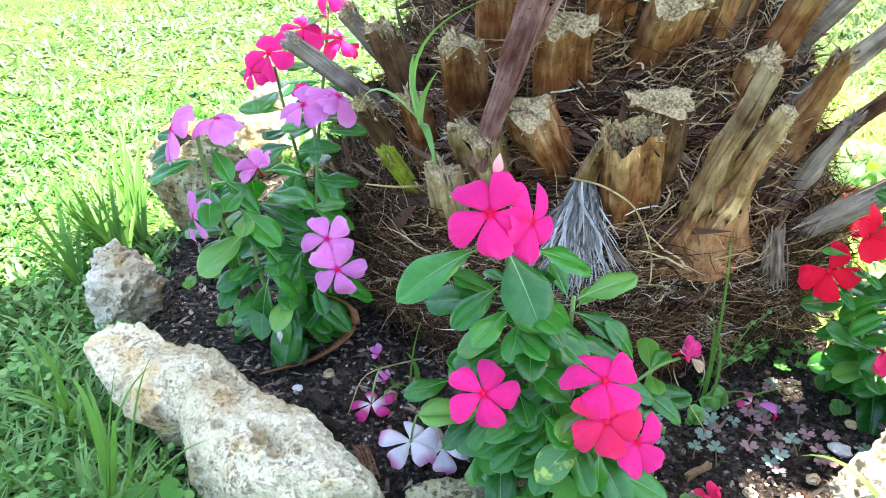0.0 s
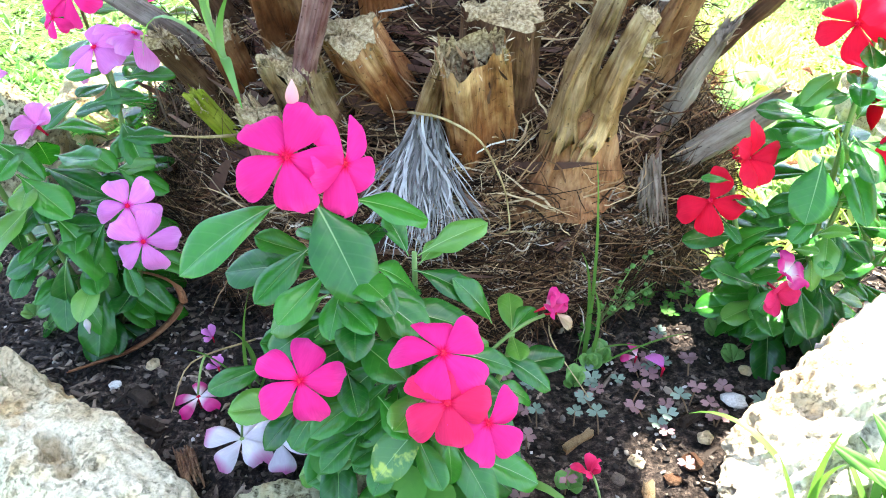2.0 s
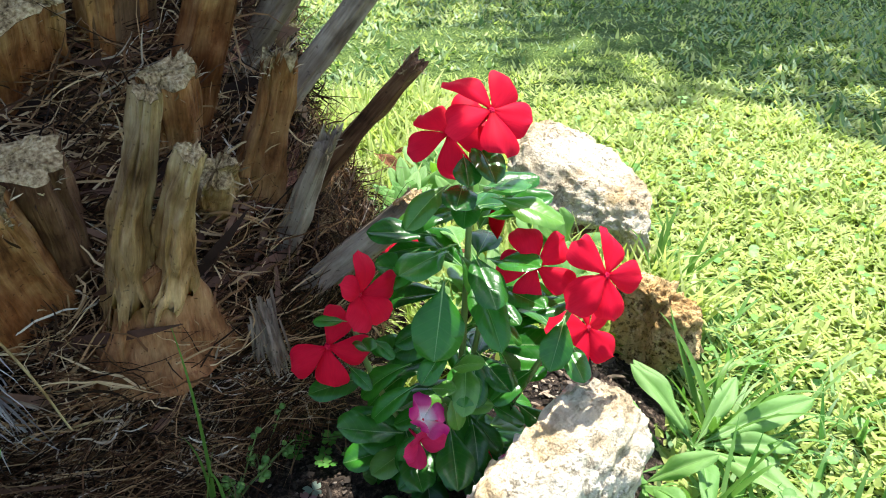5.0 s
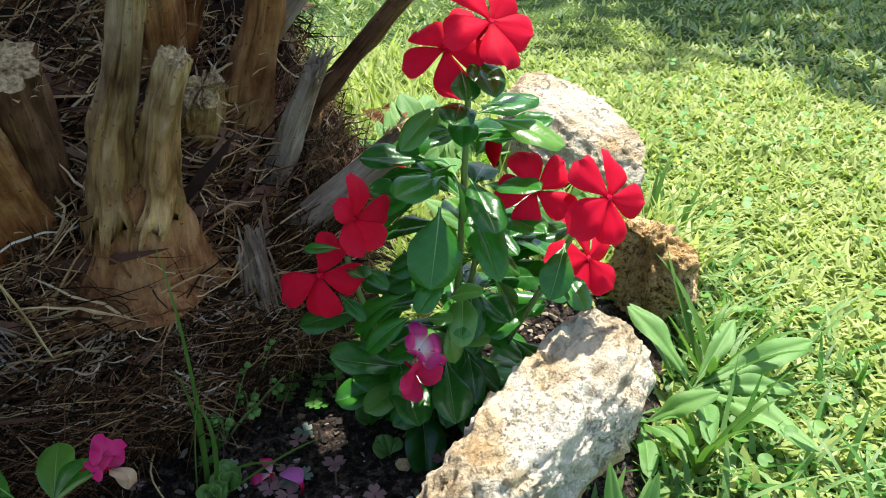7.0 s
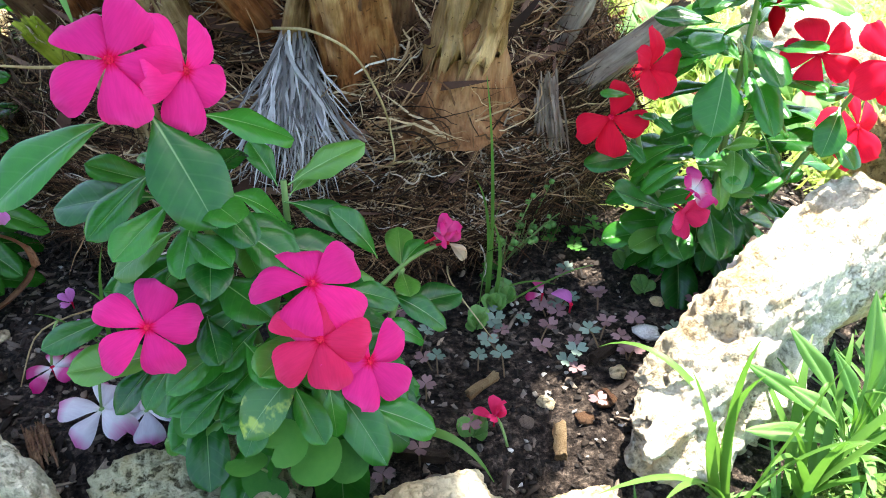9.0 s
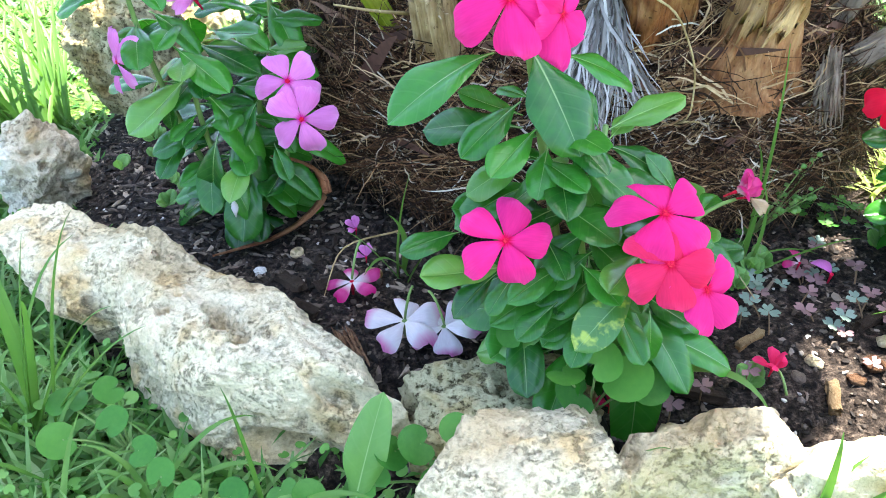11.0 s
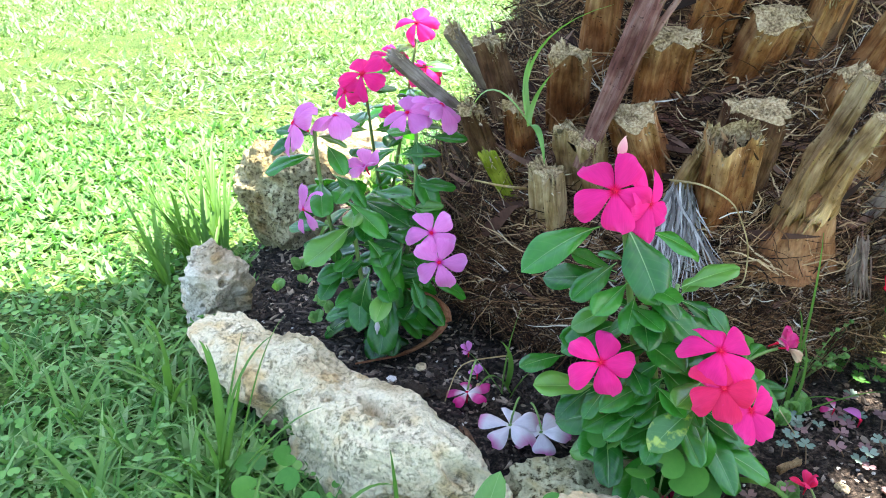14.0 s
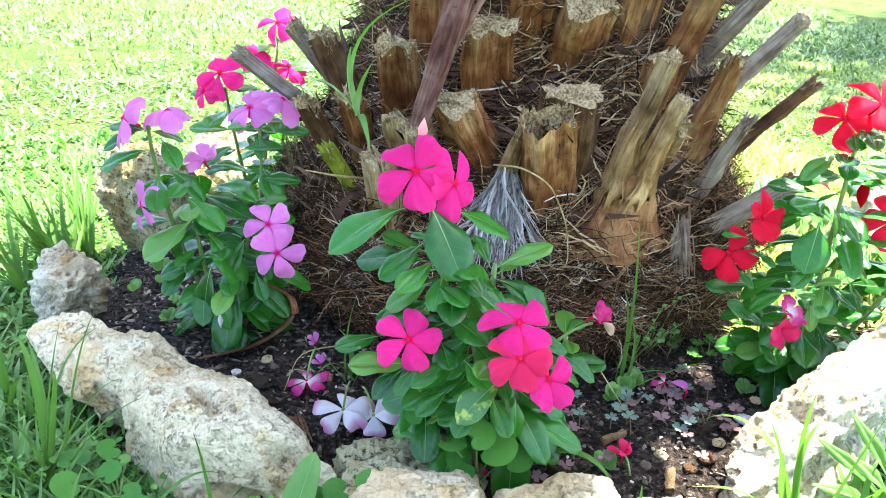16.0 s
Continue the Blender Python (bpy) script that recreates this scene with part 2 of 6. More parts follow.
LEAF = leaf_material("vinca_leaf", (0.008, 0.07, 0.009), (0.042, 0.205, 0.02), (0.28, 0.44, 0.18), 0.27, 0.34)
LEAF_YOUNG = leaf_material("young_vinca_leaf", (0.06, 0.18, 0.02), (0.12, 0.27, 0.04), (0.35, 0.5, 0.2))
LEAF_SPOT = leaf_material("yellow_marked_vinca_leaf", (0.03, 0.11, 0.02), (0.06, 0.17, 0.03), (0.3, 0.45, 0.2), spots=(0.32, 0.4, 0.06))
WEED = leaf_material("pale_weed_leaf", (0.075, 0.2, 0.035), (0.17, 0.32, 0.085), (0.3, 0.44, 0.2), 0.62, 0.3)
STEM = leaf_material("plant_stem", (0.13, 0.22, 0.06), (0.2, 0.3, 0.09), (0.2, 0.3, 0.1), 0.45, 0.05, False)
STEM_RED = leaf_material("woody_stem", (0.12, 0.08, 0.04), (0.2, 0.13, 0.07), (0.2, 0.15, 0.1), 0.6, 0.02, False)
HOT = petal_material("hot_pink_petal", (0.78, 0.0, 0.07), (0.91, 0.03, 0.26), (0.92, 0.055, 0.31))
LILAC = petal_material("lilac_pink_petal", (0.68, 0.02, 0.3), (0.82, 0.24, 0.6), (0.85, 0.34, 0.68))
RED = petal_material("red_petal", (0.55, 0.0, 0.015), (0.78, 0.009, 0.042), (0.8, 0.018, 0.058))
ROSE = petal_material("rose_red_petal", (0.65, 0.0, 0.05), (0.82, 0.03, 0.13), (0.85, 0.05, 0.18))
WHITE_P = petal_material("bleached_petal", (0.82, 0.78, 0.68), (0.85, 0.78, 0.78), (0.7, 0.2, 0.42))
MAGENTA = petal_material("fading_magenta_petal", (0.8, 0.62, 0.66), (0.68, 0.07, 0.25), (0.6, 0.015, 0.16), reach=0.5)
STRIPED = petal_material("withered_striped_petal", (0.85, 0.8, 0.78), (0.66, 0.08, 0.27), (0.48, 0.008, 0.15), reach=0.6)
DRIED = petal_material("dried_beige_petal", (0.45, 0.25, 0.16), (0.62, 0.47, 0.33), (0.5, 0.33, 0.2))
PALE_PINK = petal_material("pale_pink_bud", (0.85, 0.5, 0.45), (0.88, 0.4, 0.46), (0.9, 0.3, 0.42))
EYE_RED = grain_material("flower_eye", (0.45, 0.0, 0.03), (0.66, 0.005, 0.05), (0.8, 0.05, 0.07), 900)
FIBRE = fibre_material("palm_fibre", [(0.0, (0.012, 0.006, 0.003)), (0.3, (0.045, 0.02, 0.009)), (0.55, (0.15, 0.07, 0.032)), (0.8, (0.32, 0.19, 0.092)), (1.0, (0.6, 0.44, 0.26))])
BLEACHED = fibre_material("bleached_palm_fibre", [(0.0, (0.2, 0.14, 0.09)), (0.5, (0.38, 0.3, 0.22)), (1.0, (0.62, 0.55, 0.46))])
SHEATH = fibre_material("leaf_sheath", [(0.0, (0.015, 0.008, 0.006)), (0.5, (0.085, 0.04, 0.028)), (1.0, (0.26, 0.15, 0.105))])
# Brown fibre with the shade between leaf bases deepened into its colour.
FIBRE_SHADED = fibre_material("shade_darkened_palm_fibre", [(0.0, (0.005, 0.0025, 0.0015)), (0.45, (0.022, 0.0095, 0.0045)), (0.78, (0.095, 0.044, 0.02)), (1.0, (0.36, 0.23, 0.12))])
SILVER = fibre_material("silvery_dry_fibre", [(0.0, (0.05, 0.042, 0.036)), (0.45, (0.18, 0.163, 0.147)), (1.0, (0.47, 0.445, 0.415))])
BOOT = wood_material("dry_leaf_base", (0.05, 0.018, 0.008), (0.27, 0.132, 0.055), (0.53, 0.345, 0.18), 6.0, foot=(0.72, 0.48, 0.36))
BOOT_ORANGE = wood_material("orange_leaf_base", (0.09, 0.035, 0.014), (0.34, 0.165, 0.075), (0.55, 0.34, 0.18), 6.0)
BOOT_DARK = wood_material("brown_leaf_base", (0.03, 0.014, 0.009), (0.12, 0.062, 0.036), (0.27, 0.17, 0.1))
BOOT_PALE = wood_material("weathered_leaf_base", (0.09, 0.05, 0.022), (0.33, 0.235, 0.12), (0.62, 0.5, 0.32), 8.0, foot=(0.95, 0.8, 0.66))
BOOT_GREEN = wood_material("green_leaf_base", (0.1, 0.14, 0.01), (0.24, 0.32, 0.02), (0.36, 0.42, 0.06))
SHEATH_RED = wood_material("reddish_leaf_sheath", (0.03, 0.012, 0.009), (0.13, 0.055, 0.04), (0.27, 0.15, 0.11), 0.25)
GREY_WOOD = wood_material("grey_weathered_wood", (0.09, 0.07, 0.055), (0.27, 0.225, 0.185), (0.48, 0.43, 0.37), 10.0)
PURPLE_WOOD = wood_material("purplish_leaf_stalk", (0.05, 0.018, 0.014), (0.2, 0.085, 0.07), (0.45, 0.3, 0.26), 9.0)
CUT = grain_material("sawn_pith", (0.1, 0.062, 0.028), (0.32, 0.225, 0.115), (0.52, 0.4, 0.23), 520)
FRAY = fibre_material("frayed_fibre", [(0.0, (0.2, 0.13, 0.07)), (0.6, (0.38, 0.28, 0.16)), (1.0, (0.55, 0.45, 0.3))])
DRY = wood_material("dry_leaf_brown", (0.13, 0.045, 0.022), (0.3, 0.125, 0.065), (0.42, 0.22, 0.12), 1.0)
BARK = wood_material("dark_bark", (0.02, 0.015, 0.011), (0.06, 0.045, 0.034), (0.13, 0.1, 0.08), 3.0)
PALE = grain_material("chalky_white", (0.5, 0.47, 0.42), (0.68, 0.66, 0.6), (0.8, 0.78, 0.74), 900)
CRUMB = fibre_material("soil_crumb", [(0.0, (0.006, 0.0045, 0.0035)), (0.6, (0.026, 0.019, 0.014)), (0.88, (0.1, 0.078, 0.06)), (1.0, (0.24, 0.2, 0.16))])
MULCH = fibre_material("bark_mulch", [(0.0, (0.006, 0.0045, 0.0035)), (0.5, (0.03, 0.022, 0.016)), (0.8, (0.13, 0.098, 0.072)), (1.0, (0.36, 0.28, 0.2))])
GRIT = fibre_material("pale_grit", [(0.0, (0.2, 0.17, 0.13)), (1.0, (0.55, 0.52, 0.46))])
STRAW = wood_material("yellow_straw", (0.3, 0.22, 0.1), (0.45, 0.36, 0.18), (0.55, 0.47, 0.28))
OX_GREY = leaf_material("grey_green_sorrel", (0.09, 0.14, 0.1), (0.19, 0.25, 0.2), (0.3, 0.35, 0.28), 0.6, 0.15, False)
OX_PURPLE = leaf_material("purplish_sorrel", (0.14, 0.075, 0.075), (0.28, 0.17, 0.17), (0.4, 0.3, 0.3), 0.6, 0.15, False)
GRASS_CLOVER = grass_material("lawn_clover", [(0.0, (0.05, 0.16, 0.025)), (0.6, (0.12, 0.28, 0.05)), (1.0, (0.22, 0.38, 0.09))], 0.3)

# ---- building helpers ----
UP = Vector((0, 0, 1))
rng = np.random.default_rng(7)


def mesh_of(name, verts, faces, mats, smooth=True, slots=None):
    me = bpy.data.meshes.new(name)
    me.from_pydata([tuple(v) for v in verts], [], [tuple(f) for f in faces])
    for m in mats if isinstance(mats, (list, tuple)) else (mats,):
        me.materials.append(m)
    if slots is not None:
        me.polygons.foreach_set("material_index", slots)
    if smooth:
        me.polygons.foreach_set("use_smooth", [True] * len(me.polygons))
    me.update()
    return me


def strip_mesh(name, verts, faces, mat, smooth=True):
    """A big mesh of quads from arrays."""
    me = bpy.data.meshes.new(name)
    me.vertices.add(len(verts))
    me.vertices.foreach_set("co", np.ascontiguousarray(verts, dtype=np.float32).ravel())
    me.loops.add(faces.size)
    me.loops.foreach_set("vertex_index", np.ascontiguousarray(faces, dtype=np.int32).ravel())
    me.polygons.add(len(faces))
    me.polygons.foreach_set("loop_start", np.arange(0, faces.size, faces.shape[1], dtype=np.int32))
    me.polygons.foreach_set("use_smooth", np.full(len(faces), smooth))
    me.materials.append(mat)
    me.update(calc_edges=True)
    return me


def part(name, data, parent, label="", m=None, mat=None):
    """Links a mesh as one object under a thing or part."""
    if isinstance(data, bmesh.types.BMesh):
        me = bpy.data.meshes.new(name)
        data.to_mesh(me)
        data.free()
        me.materials.append(mat)
        data = me
    ob = new(name, data)
    ob.parent = parent
    if m is not None:
        ob.matrix_local = m
    return tagged(ob, label)


def thing(name, label, category, group="", at=(0, 0, 0), data=None, kind=""):
    ob = new(name, data)
    ob.location = at
    return tagged(ob, label, category, group, kind)


def axes(origin, xdir, normal, size=1.0):
    """A pose whose x runs along xdir and whose z is as near normal as can be."""
    x = Vector(xdir).normalized()
    z = Vector(normal)
    z = z - x * z.dot(x)
    z = z.normalized() if z.length > 1e-5 else x.orthogonal().normalized()
    y = z.cross(x)
    m = Matrix((x, y, z)).transposed().to_4x4()
    return Matrix.Translation(origin) @ m @ Matrix.Diagonal((size, size, size, 1))


def tube(path, radii, sides=8):
    """Vertices and faces of a round tube along a path."""
    vs, fs = [], []
    n = len(path)
    side = None
    for i, p in enumerate(path):
        d = (path[min(i + 1, n - 1)] - path[max(i - 1, 0)]).normalized()
        if side is None:
            side = d.orthogonal().normalized()
        side = (side - d * side.dot(d)).normalized()
        other = d.cross(side)
        for k in range(sides):
            a = 2 * math.pi * k / sides
            vs.append(p + (side * math.cos(a) + other * math.sin(a)) * radii[i])
    for i in range(n - 1):
        for k in range(sides):
            k2 = (k + 1) % sides
            fs.append((i * sides + k, i * sides + k2, (i + 1) * sides + k2, (i + 1) * sides + k))
    fs.append(tuple(range(sides))[::-1])
    fs.append(tuple((n - 1) * sides + k for k in range(sides)))
    return vs, fs


def arc(a, b, lift=(0, 0, 0), n=8):
    """Points from a to b, bowed by lift at the middle."""
    a, b, lift = Vector(a), Vector(b), Vector(lift)
    return [a.lerp(b, i / n) + lift * (4 * (i / n) * (1 - i / n)) for i in range(n + 1)]


def ribbons(start, direction, normal, length, width, bend, segs, wander=0.0, taper=1.2, seed=1):
    """Many thin strips at once: each starts somewhere, goes its way and bends towards its normal by bend radians."""
    g = np.random.default_rng(seed)
    n = len(start)
    d = direction / np.linalg.norm(direction, axis=1, keepdims=True)
    nn = normal - d * np.sum(normal * d, axis=1, keepdims=True)
    nn /= np.linalg.norm(nn, axis=1, keepdims=True) + 1e-9
    side = np.cross(d, nn)
    p = start.copy()
    rows = []
    step = (length / segs)[:, None]
    for k in range(segs + 1):
        s = k / segs
        w = (width * (1 - s ** taper * 0.93) * (0.55 + 0.45 * min(1, s * 4)))[:, None] * 0.5
        rows.append(np.stack([p - side * w, p + side * w], axis=1))
        a = (bend / segs)[:, None]
        d2 = d * np.cos(a) + nn * np.sin(a)
        nn = nn * np.cos(a) - d * np.sin(a)
        d = d2
        if wander:
            j = g.normal(0, wander, (n, 1))
            d3 = d * np.cos(j) + side * np.sin(j)
            side = side * np.cos(j) - d * np.sin(j)
            d = d3
        p = p + d * step
    v = np.stack(rows, axis=1).reshape(n, -1, 3)
    per = 2 * (segs + 1)
    base = (np.arange(n) * per)[:, None, None]
    f = np.array([[2 * k, 2 * k + 1, 2 * k + 3, 2 * k + 2] for k in range(segs)])[None] + base
    return v.reshape(-1, 3), f.reshape(-1, 4)


# ---- ground ----
BED = (0.14, 0.78)
SHADE_REACH = 1 / math.tan(SUN_EL)


def bed_reach(x, y):
    """1 on the ring of stones, less inside."""
    return math.hypot((x - BED[0]) / 0.43, (y - BED[1]) / 0.435)


def build_ground():
    xs = np.concatenate([-np.geomspace(80, 3, 14), np.linspace(-2.2, 2.6, 121), np.geomspace(3.4, 80, 14)])
    ys = np.concatenate([-np.geomspace(80, 1.2, 14), np.linspace(-0.6, 4.2, 121), np.geomspace(5, 80, 14)])
    vs, fs = [], []
    for y in ys:
        for x in xs:
            z = -0.032 + 0.012 * noise.noise((x * 1.5, y * 1.5, 0)) + 0.004 * noise.noise((x * 12, y * 12, 2))
            r = bed_reach(x, y)
            if r < 1.05:
                z -= 0.012
            vs.append((x, y, z))
    w = len(xs)
    for j in range(len(ys) - 1):
        for i in range(w - 1):
            fs.append((j * w + i, j * w + i + 1, (j + 1) * w + i + 1, (j + 1) * w + i))
    tagged(new("ground", mesh_of("ground", vs, fs, THATCH)), "mown green lawn ground round the palm bed", "lawn", kind="structure")


def soil_height(x, y):
    h = 0.006 * noise.noise((x * 9, y * 9, 5)) + 0.004 * noise.noise((x * 30, y * 30, 1)) + 0.0022 * noise.noise((x * 90, y * 90, 3)) + 0.0012 * noise.noise((x * 260, y * 260, 8))
    r = bed_reach(x, y)
    return h - 0.002 - 0.035 * max(0.0, r - 0.88) / 0.2


def build_soil():
    vs, fs = [], []
    rings, around = 110, 300
    for i in range(rings + 1):
        r = 0.25 + 0.87 * i / rings
        for k in range(around):
            a = 2 * math.pi * k / around
            x, y = BED[0] + 0.43 * r * math.cos(a), BED[1] + 0.435 * r * math.sin(a)
            vs.append((x, y, soil_height(x, y)))
    for i in range(rings):
        for k in range(around):
            k2 = (k + 1) % around
            fs.append((i * around + k, (i + 1) * around + k, (i + 1) * around + k2, i * around + k2))
    tagged(new("soil_bed", mesh_of("soil_bed", vs, fs, SOIL)), "dark crumbly soil of the round flower bed", "soil", kind="structure")


build_ground()
build_soil()


# ---- stones ----
def stone(label, at, size, turn, lumps, seed, detail=5, rough=1.0, tilt=0.0, holes=(), facets=9, groove=0.0, pitch=0.0, cuts=(), mat=STONE):
    """A limestone: a star-shaped union of rounded blocks (offset, radii as shares of size, yaw), cut by flat faces, worn and pitted."""
    bm = bmesh.new()
    bmesh.ops.create_icosphere(bm, subdivisions=detail, radius=1.0)
    s = np.array(size)
    d = np.array([v.co[:] for v in bm.verts])
    d /= np.linalg.norm(d, axis=1, keepdims=True)

    def inside(t):
        hit = np.zeros(t.shape, dtype=bool)
        for ox, oy, oz, rx, ry, rz, yaw in lumps:
            c, q = math.cos(radians(yaw)), math.sin(radians(yaw))
            x, y, z = d[:, 0] * t - ox, d[:, 1] * t - oy, d[:, 2] * t - oz
            x, y = x * c + y * q, y * c - x * q
            hit |= np.abs(x / rx) ** 3 + np.abs(y / ry) ** 3 + np.abs(z / rz) ** 3 < 1
        return hit

    reach = np.full(len(d), 0.03)
    for t in np.arange(0.03, 1.7, 0.02):
        reach = np.where(inside(np.full(len(d), t)), t, reach)
    step = 0.01
    for _ in range(6):
        reach = np.where(inside(reach + step), reach + step, reach)
        step /= 2
    p = d * reach[:, None] * s
    g = np.random.default_rng(seed)
    for _ in range(facets):
        nrm = g.normal(0, 1, 3) * np.array((1, 1, 0.8))
        nrm /= np.linalg.norm(nrm)
        far = p @ nrm
        cut = np.quantile(far, 0.88) * g.uniform(0.8, 0.98)
        p -= np.maximum(0, far - cut)[:, None] * nrm * 0.92
    for nx, ny, nz, off in cuts:
        nrm = np.array((nx, ny, nz)) / math.sqrt(nx * nx + ny * ny + nz * nz)
        p -= np.maximum(0, p @ nrm - off)[:, None] * nrm * 0.95
    rough_at = Vector((seed * 7.3, seed * 3.1, seed * 1.7))
    for k, v in enumerate(bm.verts):
        w, dd = Vector(p[k]), Vector(d[k])
        q = w + rough_at
        ridge = noise.ridged_multi_fractal(q * 20, 0.9, 2.3, 5, 1.0, 2.0)
        n = (noise.noise(q * 15) * 0.009 + (ridge - 1.3) * 0.006 - noise.turbulence(q * 55, 4, True) * 0.005 + noise.noise(q * 160) * 0.0022 + noise.noise(q * 330) * 0.0014 + 0.003) * rough
        ledge = noise.noise(Vector((q.x * 7, q.y * 38, q.z * 38)))
        n -= (0.004 * rough + groove) * max(0, ledge - 0.15) / 0.4
        porous = noise.noise(q * 16 + Vector((9, 9, 9))) + 0.3
        if porous > 0:
            n -= 0.0065 * min(1, porous * 2.5) * rough * max(0, 0.34 - noise.voronoi(q * 75)[0][0]) / 0.34
            n -= 0.008 * min(1, porous * 2) * rough * max(0, 0.26 - noise.voronoi(q * 32 + Vector((3, 1, 2)))[0][0]) / 0.26
        for hx, hy, hz, hr in holes:
            away = (w - Vector((hx, hy, hz))).length / hr
            if away < 1.2:
                n -= 0.016 * max(0.0, 1 - (away / 1.2) ** 4)
        v.co = w + dd * n
    bmesh.ops.recalc_face_normals(bm, faces=bm.faces)
    for f in bm.faces:
        f.smooth = True
    me = bpy.data.meshes.new("stone")
    bm.to_mesh(me)
    bm.free()
    me.materials.append(mat)
    ob = thing("edging_stone", label, "stone", "stones round the flower bed", at, me)
    ob.rotation_euler = (radians(tilt), radians(pitch), radians(turn))
    return ob


stone("long pale limestone slab with grooves, edging the bed", (-0.165, 0.478, -0.006), (0.185, 0.075, 0.045), -43.5,
      [(-0.1, 0.2, 0, 0.62, 0.42, 0.8, 0), (-0.58, 0.18, -0.05, 0.42, 0.66, 0.82, 8), (0.36, 0.06, 0.05, 0.5, 0.52, 0.9, -4), (0.7, 0.02, -0.1, 0.27, 0.44, 0.8, 0)], 3, 7, 0.8, groove=0.012, facets=4, holes=[(0.055, 0.004, 0.04, 0.007), (0.068, 0.0, 0.04, 0.009), (0.085, -0.004, 0.038, 0.007), (-0.02, 0.022, 0.036, 0.006), (0.03, -0.012, 0.036, 0.006), (-0.09, 0.004, 0.036, 0.007)])
stone("small upright rough grey limestone on the lawn edge", (-0.3, 0.668, 0.0), (0.052, 0.042, 0.07), 20,
      [(0, 0, -0.45, 0.95, 0.9, 0.5, 0), (-0.05, 0, 0, 0.66, 0.7, 0.55, 20), (-0.15, 0.05, 0.5, 0.3, 0.36, 0.55, 40)], 5, 6, 1.3, facets=14, mat=STONE_GREY)
stone("tall dark pitted limestone block with a mossy base", (-0.262, 0.845, 0.025), (0.062, 0.056, 0.082), -15,
      [(0, 0, 0, 0.9, 0.9, 0.95, 0), (0.25, -0.2, 0.3, 0.7, 0.7, 0.6, 20)], 8, 6, 1.4, mat=STONE_LICHEN)
stone("sunlit limestone behind the lilac flowers", (-0.235, 1.06, 0.01), (0.1, 0.075, 0.075), 30,
      [(0, 0, 0, 0.95, 0.9, 0.9, 0), (-0.4, 0.2, 0.3, 0.5, 0.6, 0.6, 0)], 11, 6)
stone("small lichen-grey limestone wedge beside fallen petals", (0.024, 0.392, -0.008), (0.056, 0.034, 0.037), -3,
      [(0, 0, 0, 0.95, 0.9, 0.9, 0), (0.4, 0.1, 0.2, 0.5, 0.7, 0.7, 0)], 14, 6, 0.9, facets=2, cuts=[(-0.12, -0.2, 0.95, 0.022), (-0.9, -0.3, 0.2, 0.044)], mat=STONE_LICHEN)
stone("low sandy limestone along the front of the bed", (0.034, 0.336, -0.004), (0.072, 0.042, 0.046), 8,
      [(0, 0, 0, 0.95, 0.9, 0.9, 0), (-0.3, -0.2, 0.1, 0.6, 0.7, 0.8, 0)], 17, 6, 0.8)
stone("cracked tan limestone with a groove, front of the bed", (0.115, 0.337, -0.004), (0.048, 0.038, 0.048), -6,
      [(0, 0, 0, 0.95, 0.95, 0.9, 0)], 20, 6, 0.65, groove=0.004)
stone("pale limestone joining the large stone at the front", (0.177, 0.325, -0.006), (0.06, 0.038, 0.046), -14,
      [(0, 0, 0, 0.95, 0.95, 0.9, 0), (0.3, 0.1, 0, 0.6, 0.7, 0.7, 0)], 23, 6, 0.8)
stone("large white limestone boulder with round holes, partly sunlit", (0.3195, 0.4165, 0.015), (0.128, 0.038, 0.046), 23.5,
      [(0.12, 0, 0, 0.8, 0.8, 0.82, 0), (0.34, 0.12, 0.2, 0.6, 0.7, 0.85, 0), (-0.28, -0.08, -0.15, 0.66, 0.78, 0.68, 0), (-0.9, 0.0, 0.25, 0.48, 0.62, 0.5, 8)], 41, 7, 1.1, 8,
      [(-0.016, 0.017, 0.044, 0.0045), (-0.088, -0.004, 0.034, 0.003)], facets=3, groove=0.007, pitch=-19, mat=STONE_WHITE)
stone("rough brown pitted limestone on the lawn edge", (0.536, 0.578, 0.018), (0.038, 0.034, 0.062), 15,
      [(0, 0, 0, 0.95, 0.9, 0.9, 0), (0.1, 0.2, 0.3, 0.6, 0.6, 0.6, 0)], 29, 6, 1.5, cuts=[(-0.25, -0.35, 0.9, 0.036)], mat=STONE_BROWN)
stone("bright sunlit white limestone at the edge of the lawn", (0.595, 0.77, 0.035), (0.056, 0.1, 0.07), 12,
      [(0, 0, 0, 0.9, 0.9, 0.85, 0), (0.1, 0.35, 0.2, 0.6, 0.5, 0.7, 0), (0, -0.5, -0.1, 0.8, 0.45, 0.7, 0)], 32, 6, 0.75, 0, cuts=[(-0.15, -0.35, 0.92, 0.034)], mat=STONE_WHITE)


# ---- the palm ----
PALM = (0.13, 0.765)


# Above z 0.42 the unseen trunk is bulged and shifted to shape its shade.
TRUNK_Z = (-0.1, 0.0, 0.03, 0.06, 0.1, 0.15, 0.2, 0.27, 0.42, 0.7, 1.2, 1.5, 7.0)
TRUNK_R = (0.17, 0.19, 0.222, 0.232, 0.222, 0.2, 0.18, 0.16, 0.16, 0.27, 0.27, 0.325, 0.325)
TRUNK_X = (0.0, 0.0, 0.0, 0.0, 0.0, 0.004, 0.01, 0.02, 0.025, 0.085, 0.085, 0.0, 0.0)


def flank(a, z):
    """How far the visible trunk is flattened at its sides."""
    return 0.018 * np.abs(np.cos(a)) ** 1.5 * np.clip((z - 0.06) / 0.1, 0, 1) * np.where(np.asarray(z) < 0.45, 1, 0)


def trunk_radius(z):
    return float(np.interp(z, TRUNK_Z, TRUNK_R))


